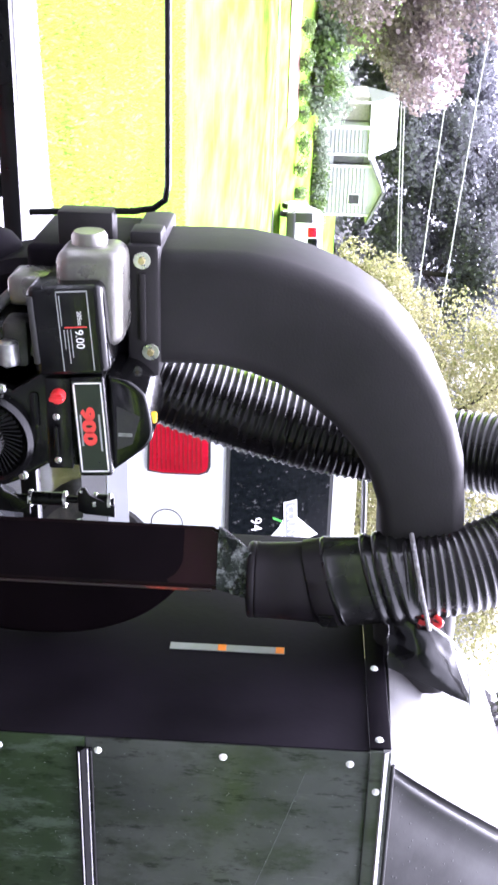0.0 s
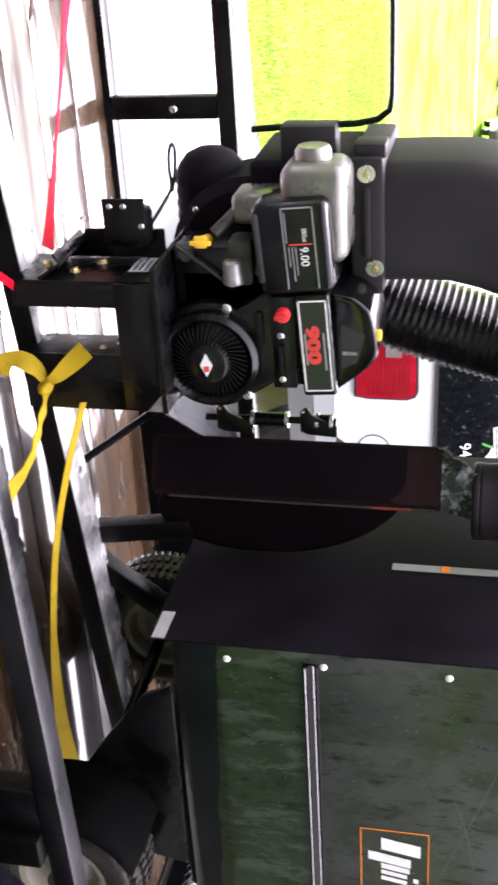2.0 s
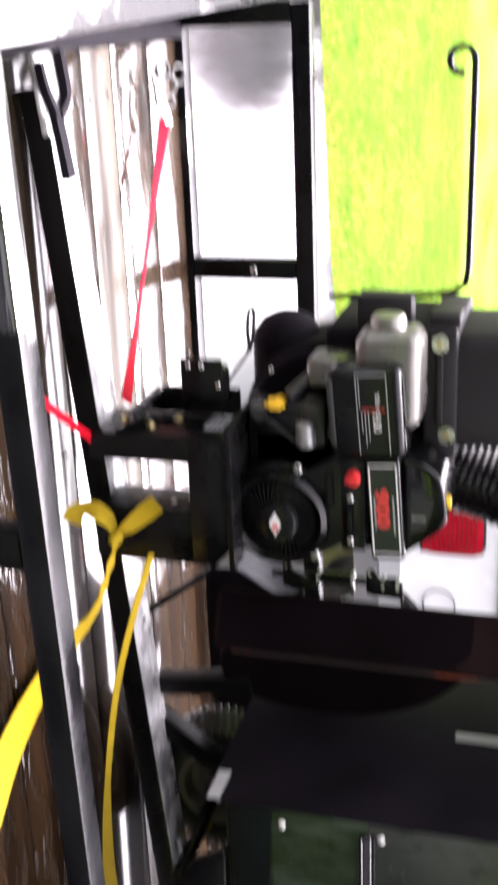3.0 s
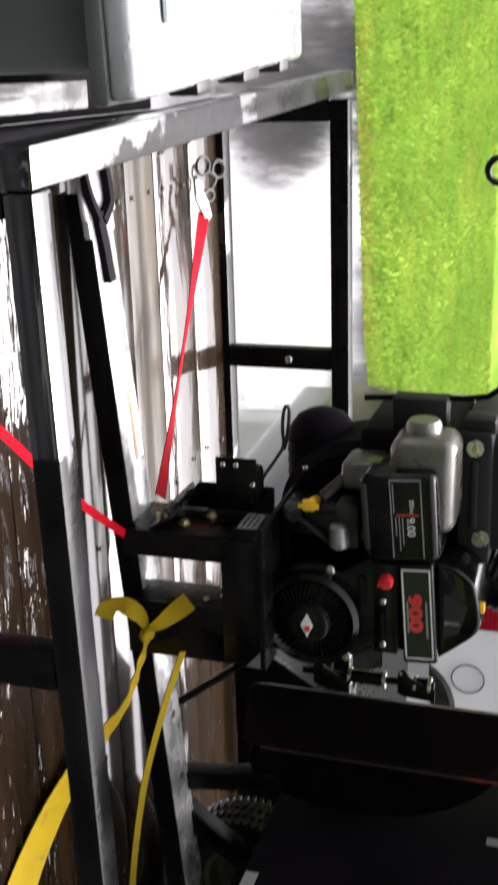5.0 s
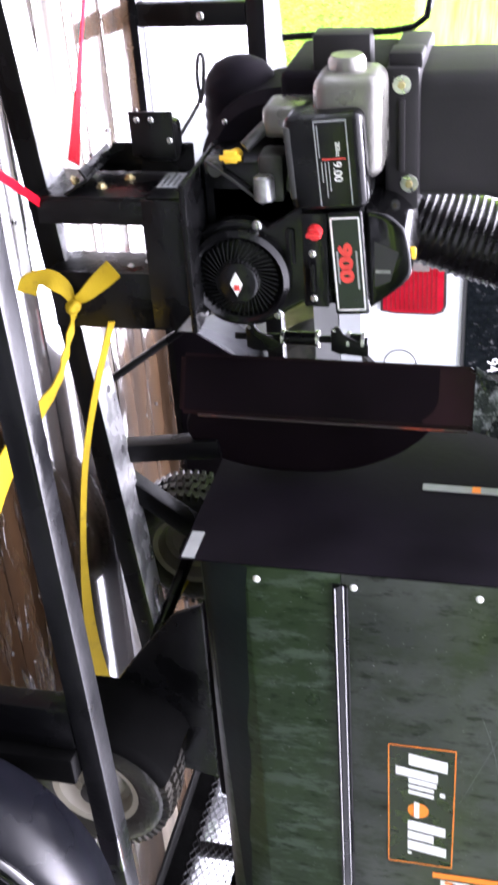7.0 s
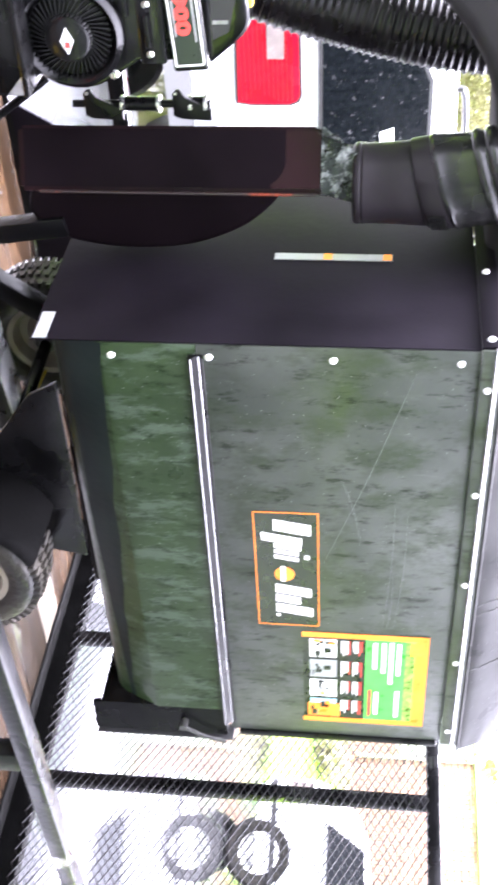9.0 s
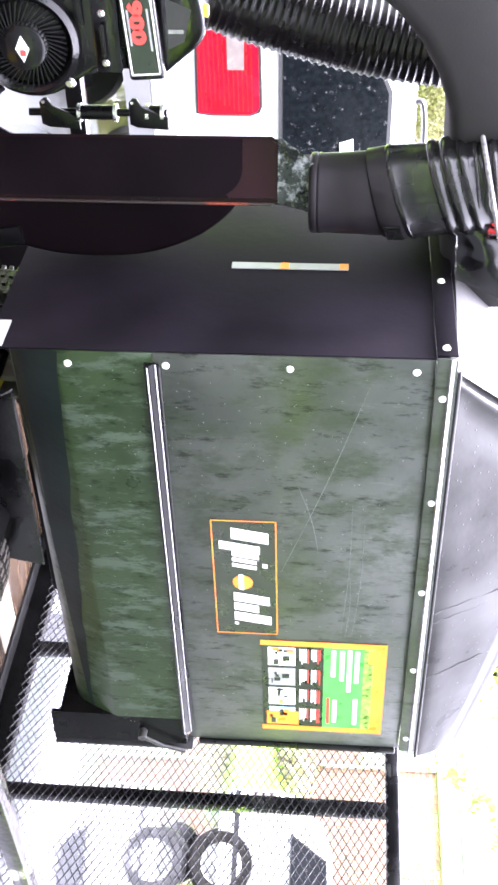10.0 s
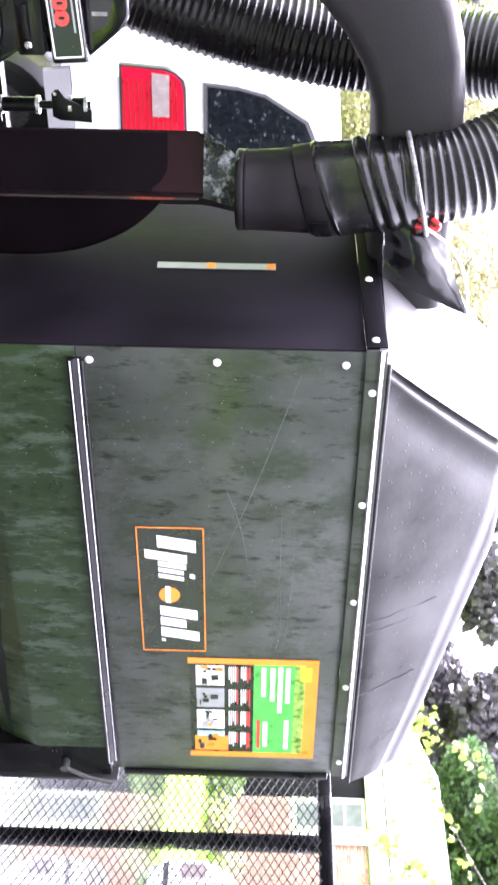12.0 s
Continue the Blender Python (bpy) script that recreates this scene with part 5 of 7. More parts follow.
# ---- hose, boot and what holds it ----
def corrugated(bm, pts, r, ridge, pitch):
    """A ribbed hose along a soft line."""
    fine = smooth_line(pts, 40)
    out, rad, run = [fine[0]], [r], 0.0
    step = pitch / 6
    acc = 0.0
    for a, b in zip(fine, fine[1:]):
        seg = (b - a).length
        while acc + step <= run + seg:
            acc += step
            out.append(a.lerp(b, (acc - run) / seg))
            phase = (acc % pitch) / pitch
            rad.append(r + ridge * max(0.0, math.cos(phase * math.tau)) ** 0.6)
        run += seg
    return sweep(bm, out, rad, 32)


def hose_assembly():
    h = thing("suction_hose", (1.15, 1.9, 0.70), "black corrugated suction hose with plastic deck boot, stowed against hopper", "suction hose")
    bm = bmesh.new()
    pts = [(0.84, 2.22, 0.96), (0.905, 2.22, 1.12), (0.965, 2.22, 1.32), (1.0, 2.22, 1.5), (1.0, 2.20, 1.68), (0.995, 2.14, 1.82), (1.02, 2.03, 1.88), (1.075, 1.94, 1.80), (1.115, 1.905, 1.68), (1.135, 1.90, 1.56)]
    corrugated(bm, pts, 0.081, 0.0038, 0.0158)
    part("hose", bm, HOSE_RUBBER, h, "ribbed black flexible hose", smooth=70)
    # clamp collar, tapered sleeve and hose neck
    def tube(steps):
        pts, rad = [], []
        for z, r in steps:
            f = (z - 1.28) / 0.28
            pts.append((1.159 - 0.004 * f - 0.017 * max(0.0, f - 0.45) / 0.55, 1.905 - 0.005 * f, z))
            rad.append(r)
        bm = sweep(bmesh.new(), pts, rad, 40)
        # its rings lean, as the sleeve is cut askew
        for v in bm.verts:
            v.co.z += 0.24 * (v.co.x - 1.15) * min(1, max(0, (v.co.z - 1.30) / 0.08))
        return bm
    neck = part("neck", tube([(1.276, 0.068), (1.279, 0.0725), (1.283, 0.0735), (1.289, 0.0735), (1.291, 0.0715), (1.293, 0.0735), (1.296, 0.0735), (1.299, 0.072), (1.35, 0.074), (1.392, 0.0765), (1.395, 0.0755), (1.397, 0.079), (1.401, 0.0805), (1.436, 0.083), (1.440, 0.082), (1.443, 0.078)]), TUBE_PLASTIC, h, smooth=50)
    part("sleeve", tube([(1.430, 0.078), (1.440, 0.0845), (1.446, 0.086), (1.449, 0.084), (1.48, 0.083), (1.512, 0.0815), (1.514, 0.085), (1.518, 0.0865), (1.526, 0.0865), (1.530, 0.083), (1.536, 0.083), (1.540, 0.088), (1.545, 0.0895), (1.554, 0.089), (1.559, 0.084), (1.566, 0.084), (1.570, 0.088), (1.577, 0.088), (1.582, 0.083), (1.60, 0.083)]), NECK_PLASTIC, h, "tapered glossy black plastic sleeve", smooth=50)
    bm = bmesh.new()
    for k in range(9):
        a = radians(-72 + k * 4.2)
        box(bm, (-0.003, -0.0012, 0), (0.0025, 0.0012, 0.03), m=Matrix.Translation((1.155 + 0.0825 * math.cos(a), 1.90 + 0.0825 * math.sin(a), 1.405 + 0.24 * 0.0825 * math.cos(a))) @ Matrix.Rotation(a, 4, "Z"))
    part("grip_ribs", bm, NECK_PLASTIC, neck)
    # boot: a tall flat box, bevelled up into the neck
    bm = bmesh.new()
    lo = [(1.045, 1.90), (1.148, 1.845), (1.23, 1.985), (1.125, 2.04)]
    levels = [(0.66, 1.0, 0, 0), (0.69, 1.0, 0, 0), (1.215, 1.0, 0, 0), (1.285, 0.72, 0.022, -0.03)]
    rings = []
    for z, s, dx, dy in levels:
        rings.append([bm.verts.new((1.137 + dx + (x - 1.137) * s, 1.942 + dy + (y - 1.942) * s, z)) for x, y in lo])
    for a, b in zip(rings, rings[1:]):
        for k in range(4):
            bm.faces.new((a[k], a[(k + 1) % 4], b[(k + 1) % 4], b[k]))
    bm.faces.new(rings[0])
    bm.faces.new(rings[-1])
    bmesh.ops.bevel(bm, geom=[e for e in bm.edges], offset=0.008, segments=2, affect="EDGES")
    boot = part("boot", bm, BOOT_PLASTIC, h, "smoky dark plastic deck boot with scuffed edges")
    # a dark panel that stands in for the dark inside of its front, with one rounded corner
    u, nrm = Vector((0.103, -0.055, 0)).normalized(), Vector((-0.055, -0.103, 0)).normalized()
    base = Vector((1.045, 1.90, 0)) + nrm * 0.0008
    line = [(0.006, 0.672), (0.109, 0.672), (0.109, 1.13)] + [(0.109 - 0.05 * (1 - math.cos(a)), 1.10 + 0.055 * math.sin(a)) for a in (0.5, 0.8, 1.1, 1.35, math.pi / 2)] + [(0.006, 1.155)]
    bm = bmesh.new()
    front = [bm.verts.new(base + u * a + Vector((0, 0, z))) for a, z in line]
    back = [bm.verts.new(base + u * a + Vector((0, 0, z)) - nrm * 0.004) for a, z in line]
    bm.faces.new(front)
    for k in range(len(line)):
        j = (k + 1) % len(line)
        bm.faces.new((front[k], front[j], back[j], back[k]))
    part("hollow", bm, SKIRT_PLASTIC, boot, "dark panel painted as the boot's dark inside")
    # wide skirt of the boot against the hopper
    bm = bmesh.new()
    prism(bm, [(p.x, p.z) for p in smooth_line([(1.15, 0, 0.68), (1.20, 0, 0.665), (1.25, 0, 0.70), (1.277, 0, 0.78), (1.284, 0, 0.88), (1.272, 0, 0.98), (1.235, 0, 1.07), (1.185, 0, 1.13), (1.15, 0, 1.15)], 5)], "y", 1.865, 1.97, 0.012, 3)
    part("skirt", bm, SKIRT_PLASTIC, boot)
    bm = bmesh.new()
    rings = []
    for z, s, dx, dy in ((1.219, 1.012, 0, 0), (1.255, 0.872, 0.011, -0.015), (1.287, 0.735, 0.022, -0.03)):
        rings.append([bm.verts.new((1.137 + dx + (x - 1.137) * s, 1.942 + dy + (y - 1.942) * s, z)) for x, y in lo])
    for a, b in zip(rings, rings[1:]):
        for k in range(4):
            bm.faces.new((a[k], a[(k + 1) % 4], b[(k + 1) % 4], b[k]))
    bmesh.ops.solidify(bm, geom=bm.faces[:], thickness=0.003)
    part("shoulder", bm, SHOULDER_SHEEN, boot, "wet shoulder beaded with rain, greyed for the sky it catches", smooth=30)
    bm = bmesh.new()
    sweep(bm, [(1.150, 1.846, 0.70), (1.151, 1.845, 0.95), (1.152, 1.846, 1.21)], 0.0028, 8)
    part("worn_edge", bm, WORN_ORANGE, boot, "orange-worn moulded edge")
    return h


TUBE_PLASTIC = mat("satin_black_plastic", (0.009, 0.0075, 0.009), 0.42, vary=0.25, scale=8, bump=0.05, bump_scale=40, spec=0.14)
NECK_PLASTIC = mat("glossy_black_plastic", (0.006, 0.006, 0.006), 0.22, vary=0.2, scale=8, bump=0.06, bump_scale=40, coat=0.0, spec=0.38)
beads(NECK_PLASTIC, 120, 0.14, 0.3)
# Grey with white blotches, painted for the sky the shoulder catches.
SHOULDER_SHEEN = beads(blotched(mat("wet_grey_plastic", (0.03, 0.036, 0.033), 0.2, vary=0.6, scale=30, bump=0.2, bump_scale=60, coat=0.4), (0.33, 0.35, 0.35), 42, 0.50, 0.66), 150, 0.3, 0.8)
BOOT_PLASTIC = beads(mat("smoky_dark_plastic", (0.009, 0.0025, 0.004), 0.35, vary=0.4, scale=5, bump=0.04, bump_scale=20, spec=0.12), 110, 0.15, 0.3)
# Boot plastic darkened so that skirt and front panel sink into shade.
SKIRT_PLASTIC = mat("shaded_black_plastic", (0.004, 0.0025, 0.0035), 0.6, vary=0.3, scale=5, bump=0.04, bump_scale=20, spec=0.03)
WORN_ORANGE = blotched(mat("worn_orange_edge", (0.014, 0.009, 0.009), 0.4, vary=0.2, scale=18, bump=0), (0.30, 0.04, 0.012), 12, 0.52, 0.68)
hose_assembly()


def latch_clips():
    """Pivot plates and sleeves on a rod that stands behind the engine."""
    bm = bmesh.new()
    cyl(bm, (1.008, 1.91, 0.77), (1.008, 1.91, 1.02), 0.007, seg=12)
    g = part("pivot_rod", bm, BLACK_STEEL, vac)
    for z0 in (0.797, 0.957):
        bm = bmesh.new()
        prism(bm, [(0.983, z0 - 0.003), (0.976, z0 + 0.004), (0.976, z0 + 0.012), (0.990, z0 + 0.020), (1.006, z0 + 0.052), (1.012, z0 + 0.066), (1.034, z0 + 0.066), (1.030, z0 + 0.010), (1.024, z0 - 0.003)], "y", 1.895, 1.901, 0.001)
        part("pivot_plate", bm, BLACK_STEEL, g)
        bm = bmesh.new()
        lathe(bm, [(0, -0.002), (0.003, -0.002), (0.003, 0.001)], (0.982, 1.895, z0 + 0.004), "y", 10)
        part("rivet", bm, SILVER, g)
    for za, zb in ((0.862, 0.927), (0.985, 1.012)):
        bm = bmesh.new()
        cyl(bm, (1.008, 1.91, za), (1.008, 1.91, zb), 0.013, seg=16)
        part("sleeve", bm, BLACK_STEEL, g)
        for z in (za, zb):
            bm = bmesh.new()
            lathe(bm, [(0.007, -0.003), (0.016, -0.003), (0.016, 0.003), (0.007, 0.003)], (1.008, 1.91, z), "z", 18)
            part("washer", bm, SILVER, g)


latch_clips()


def bungee():
    b = thing("bungee_cord", (1.15, 1.82, 1.6), "dark woven bungee cord with red hooks round the hose", "bungee cord")
    ring = [(1.137 + 0.095 * math.cos(a), 1.90 + 0.095 * math.sin(a), 1.603 + 0.024 * math.cos(a)) for a in [math.tau * k / 24 for k in range(24)]]
    bm = bmesh.new()
    sweep(bm, ring + ring[:2], 0.0045, 8)
    part("cord", bm, CORD, b)
    for dz, dx in ((0, 0), (0.026, 0.004)):
        bm = bmesh.new()
        sweep(bm, smooth_line([(1.168 + dx, 1.83, 1.602 + dz), (1.178 + dx, 1.825, 1.614 + dz), (1.187 + dx, 1.825, 1.610 + dz), (1.187 + dx, 1.83, 1.600 + dz)], 4), 0.0048, 8)
        part("hook", bm, RED_PLASTIC, b, "red plastic hook")
    bm = bmesh.new()
    sweep(bm, smooth_line([(1.187, 1.822, 1.618), (1.225, 1.815, 1.668), (1.29, 1.82, 1.700), (1.372, 1.83, 1.714)], 6), 0.003, 8)
    part("white_line", bm, WHITE_PRINT, b)


CORD = mat("grey_woven_cord", (0.17, 0.165, 0.17), 0.7, vary=0.5, scale=120, bump=0.5, bump_scale=400)
bungee()


def bin_bag():
    """A crumpled black bag hanging from the hook down to the hood's corner."""
    t = thing("plastic_bag", (1.30, 1.86, 1.55), "crumpled wet black plastic bag tucked at hood corner", "plastic bag")
    corners = [Vector((1.165, 1.86, 1.545)), Vector((1.178, 1.85, 1.636)), Vector((1.376, 1.84, 1.716)), Vector((1.287, 1.82, 1.548))]
    for side, nm in ((0, "front_fold"), (1, "back_fold")):
        bm = bmesh.new()
        n = 26
        grid = []
        for i in range(n + 1):
            row = []
            for j in range(n + 1):
                u, w = i / n, j / n
                p = corners[0].lerp(corners[3], u).lerp(corners[1].lerp(corners[2], u), w)
                belly = 0.03 * math.sin(math.pi * u) * math.sin(math.pi * w)
                q = Vector((u * 3, w * 1.6 + u * 2, side * 4))
                crease = 0.006 * abs(noise.noise(q)) + 0.002 * abs(noise.noise(q * 2.3))
                edge = math.sin(math.pi * u) * math.sin(math.pi * w)
                off = (-belly + crease * min(1, edge * 3)) if side == 0 else 0.02 + belly + crease
                row.append(bm.verts.new(p + Vector((0.2 * off, off, 0.3 * crease + 0.003 * noise.noise(Vector((u * 7, w * 7, 3)))))))
            grid.append(row)
        for i in range(n):
            for j in range(n):
                bm.faces.new((grid[i][j], grid[i + 1][j], grid[i + 1][j + 1], grid[i][j + 1]))
        part(nm, bm, BAG, t, smooth=60)


bin_bag()


# ---- straps ----
def straps():
    y = thing("yellow_strap", (1.0, 1.6, 0.45), "wet yellow tie-down strap knotted on the drawbar", "tie-down strap")
    bm = bmesh.new()
    line = smooth_line([(0.866, 1.712, 0.541), (0.93, 1.703, 0.522), (1.00, 1.69, 0.497), (1.05, 1.66, 0.462), (1.085, 1.60, 0.440), (1.118, 1.50, 0.434), (1.163, 1.41, 0.432), (1.226, 1.325, 0.432), (1.257, 1.295, 0.431)], 8)
    n = len(line)
    w = [0.015 + 0.007 * math.sin(i * 1.3) * max(0, 1 - 2.2 * i / n) + 0.060 * min(1, max(0, (i / n - 0.24) * 3.0)) for i in range(n)]
    ribbon(bm, line, [(0.3, -0.35 - 0.5 * min(1, i / n * 2), 1) for i in range(n)], w, 0.0012)
    part("webbing", bm, YELLOW_STRAP, y)
    bm = bmesh.new()
    line = smooth_line([(0.89, 1.712, 0.605), (1.0, 1.715, 0.565), (1.16, 1.718, 0.517), (1.32, 1.72, 0.485), (1.47, 1.72, 0.466), (1.64, 1.725, 0.455), (1.80, 1.74, 0.455), (1.9, 1.78, 0.45)], 8)
    n = len(line)
    ribbon(bm, line, (0, -0.9, 1), [0.013 + 0.034 * max(0, min(1, (i / n - 0.5) * 2.2)) for i in range(n)], 0.0012)
    part("webbing", bm, YELLOW_STRAP, y)
    bm = bmesh.new()
    tail = smooth_line([(0.835, 1.70, 0.462), (0.808, 1.695, 0.478), (0.806, 1.70, 0.505), (0.826, 1.706, 0.53), (0.85, 1.71, 0.541), (0.842, 1.708, 0.562), (0.818, 1.71, 0.59), (0.79, 1.712, 0.622)], 5)
    n = len(tail)
    ribbon(bm, tail, [(0.5 * math.sin(i * 0.3), -1, 0.3) for i in range(n)], [0.034 - 0.020 * math.exp(-((i / n - 0.56) * 7) ** 2) for i in range(n)], 0.0012)
    part("knot_tail", bm, YELLOW_STRAP, y)
    bm = bmesh.new()
    bmesh.ops.create_icosphere(bm, subdivisions=3, radius=0.017)
    for v in bm.verts:
        v.co = v.co * (1 + 0.35 * noise.noise(v.co * 60)) * 0.8 + Vector((0.862, 1.708, 0.541))
    part("knot", bm, YELLOW_STRAP, y)
    y2 = thing("yellow_strap", (1.7, 1.72, 0.45), "short end of yellow strap by the vacuum wheel", "tie-down strap")
    bm = bmesh.new()
    ribbon(bm, smooth_line([(1.655, 1.955, 0.592), (1.70, 1.95, 0.568), (1.765, 1.945, 0.543), (1.80, 1.942, 0.548), (1.825, 1.945, 0.555)], 4), (-0.2, -1, 0.5), 0.024, 0.0012)
    part("webbing", bm, YELLOW_STRAP, y2)
    y3 = thing("yellow_strap", (2.45, 1.34, 0.43), "frayed yellow strap end with steel hook on the deck", "tie-down strap")
    bm = bmesh.new()
    ribbon(bm, smooth_line([(2.36, 1.345, 0.43), (2.42, 1.342, 0.436), (2.48, 1.334, 0.434), (2.54, 1.325, 0.431)], 4), (0, -0.3, 1), 0.026, 0.0012)
    part("webbing", bm, YELLOW_STRAP, y3)
    bm = bmesh.new()
    sweep(bm, smooth_line([(2.53, 1.325, 0.434), (2.56, 1.30, 0.44), (2.575, 1.29, 0.44)], 4), 0.004, 8)
    sweep(bm, [(2.598 + 0.024 * math.cos(a), 1.282 + 0.024 * math.sin(a), 0.436) for a in [math.tau * k / 16 for k in range(17)]], 0.004, 8)
    part("ring_hook", bm, SILVER, y3, "steel hook and ring")
    r = thing("red_strap", (0.4, 2.2, 0.45), "narrow red ratchet strap hooked to the far deck corner", "tie-down strap")
    bm = bmesh.new()
    ribbon(bm, [Vector((0.206, 2.324, 0.455)).lerp(Vector((0.656, 1.85, 0.521)), i / 24) for i in range(25)], [(-0.3 + 0.9 * math.sin(i / 24 * 3), -0.5, 1) for i in range(25)], [0.013 + 0.016 * abs(math.cos(i / 24 * 2.6)) for i in range(25)], 0.001)
    part("webbing", bm, RED_STRAP, r)
    bm = bmesh.new()
    ribbon(bm, [(0.69, 1.735, 0.505), (0.585, 1.596, 0.50), (0.485, 1.476, 0.495), (0.395, 1.381, 0.49), (0.17, 1.14, 0.46)], (0.2, -0.3, 1), 0.014, 0.001)
    part("webbing", bm, RED_STRAP, r)
    bm = bmesh.new()
    for cx, cy, rad in ((0.106, 2.338, 0.017), (0.120, 2.432, 0.018), (0.170, 2.366, 0.012)):
        sweep(bm, [(cx + rad * math.cos(a), cy + rad * 1.2 * math.sin(a), 0.452 + 0.006 * math.sin(a)) for a in [math.tau * k / 16 for k in range(17)]], 0.0042, 8)
    sweep(bm, smooth_line([(0.118, 2.36, 0.454), (0.132, 2.40, 0.456), (0.146, 2.40, 0.454), (0.158, 2.38, 0.452)], 4), 0.0045, 8)
    part("ring_hook", bm, DARK_METAL, r, "steel hook and ring")
    bm = bmesh.new()
    ribbon(bm, smooth_line([(0.135, 2.315, 0.448), (0.165, 2.305, 0.455), (0.195, 2.325, 0.459), (0.218, 2.346, 0.456)], 4), (0, -0.3, 1), 0.026, 0.003)
    part("strap_buckle", bm, SILVER, r)


straps()


# ---- vehicles ----
def vehicle(name, m, label, category, length, width, side, glass, lights, material, front=False):
    """A parked car: a body drawn from its side outline, pinched in above the waist, with windows, lamps, wheels and trim.
    Local: x along it from the rear, y from the near side, z up."""
    v = thing(name, (0, 0, 0), label, category)
    v.matrix_basis = m
    bm = bmesh.new()
    waist, roof = side["waist"], side["roof"]
    rows = []
    for k in range(9):
        f = k / 8
        y = width * f
        edge = 1 - abs(2 * f - 1)
        soft = min(1.0, edge * 4)
        row = []
        for x, z in side["outline"]:
            pull = 0.0
            zz = z
            if z > waist:
                pull = (z - waist) / (roof - waist)
            yy = y + (0.5 - f) * 2 * 0.16 * pull
            inset = 0.06 * (1 - soft) ** 2
            cx = length / 2
            xx = x + (cx - x) / cx * inset
            if z > waist:
                zz = z - 0.05 * (1 - soft) ** 2
            row.append(bm.verts.new((xx, yy, zz)))
        rows.append(row)
    n = len(rows[0])
    for a, b in zip(rows, rows[1:]):
        for k in range(n):
            bm.faces.new((a[k], a[(k + 1) % n], b[(k + 1) % n], b[k]))
    bm.faces.new(rows[0])
    bm.faces.new(rows[-1][::-1])
    body = part("body", bm, material, v, smooth=40, local=True)

    def at(x, z, off):
        pull = max(0.0, (z - waist) / (roof - waist))
        return (x, 0.16 * pull - off, z)

    def panel(nm, outline, mt, off=0.006, lb=""):
        b2 = bmesh.new()
        o = [b2.verts.new(at(x, z, off)) for x, z in outline]
        i = [b2.verts.new(at(x, z, -0.02)) for x, z in outline]
        b2.faces.new(o)
        for k in range(len(o)):
            b2.faces.new((o[k], o[(k + 1) % len(o)], i[(k + 1) % len(o)], i[k]))
        return part(nm, b2, mt, body, lb, local=True)
    for g in glass:
        w = panel("window", g, DARK_GLASS)
        cx = sum(p[0] for p in g) / len(g)
        cz = sum(p[1] for p in g) / len(g)
        panel("window_seal", [(cx + (x - cx) * 1.05, cz + (z - cz) * 1.08) for x, z in g], BLACK_TRIM, 0.003)
    for g, mt, off in lights:
        panel("lamp" if mt in (TAIL_RED, TAIL_CLEAR) else "trim", g, mt, off)
    for x in side["wheels"]:
        for y, s in ((0.1, -1), (width - 0.1, 1)):
            b2 = bmesh.new()
            lathe(b2, [(0.20, -0.1), (0.30, -0.11), (0.335, -0.08), (0.34, 0), (0.335, 0.08), (0.30, 0.11), (0.20, 0.1)], (x, y, 0.34), "y", 32)
            wheel_ob = part("wheel", b2, TYRE, v, local=True)
            b2 = bmesh.new()
            lathe(b2, [(0.205, s * 0.1), (0.19, s * 0.06), (0.08, s * 0.07), (0.0, s * 0.09)], (x, y, 0.34), "y", 24)
            part("rim", b2, SILVER, wheel_ob, local=True)
    return v, panel


suv_side = {"outline": [(0.10, 0.34), (0.02, 0.50), (0.0, 0.62), (0.0, 0.95), (0.012, 1.05), (0.06, 1.40), (0.12, 1.58), (0.22, 1.65), (0.48, 1.675), (2.2, 1.69), (2.75, 1.62), (3.35, 1.14), (4.25, 1.02), (4.42, 0.85), (4.45, 0.5), (4.35, 0.3), (3.95, 0.28), (0.95, 0.28)], "waist": 1.02, "roof": 1.69, "wheels": (0.95, 3.55)}
suv, suv_panel = vehicle(
    "white_car", pose(2.03, 5.06, 0.0, 0, 0, 3), "white wet car with red tail lamp and dark rear side glass", "car", 4.45, 1.75, suv_side,
    [[(0.10, 1.04), (0.95, 1.03), (0.95, 1.53), (0.42, 1.53), (0.32, 1.49), (0.175, 1.30), (0.13, 1.18)], [(1.03, 1.03), (2.1, 1.03), (2.05, 1.52), (1.03, 1.52)], [(2.18, 1.03), (3.15, 1.05), (2.62, 1.5), (2.13, 1.52)]],
    [([(0.004, 0.655), (0.45, 0.640), (0.46, 0.70), (0.46, 0.88), (0.445, 0.917), (0.42, 0.928), (0.11, 0.928), (0.075, 0.92), (0.045, 0.895), (0.025, 0.85)], TAIL_RED, 0.02), ([(0.03, 0.79), (0.235, 0.785), (0.235, 0.862), (0.04, 0.868)], TAIL_CLEAR, 0.028), ([(0.03, 0.30), (4.38, 0.30), (4.40, 0.42), (0.02, 0.42)], GREY_CLAD, 0.02), ([(0.01, 0.425), (0.78, 0.425), (0.80, 0.53), (0.0, 0.53)], BUMPER_GREY, 0.012)],
    WHITE_PAINT)


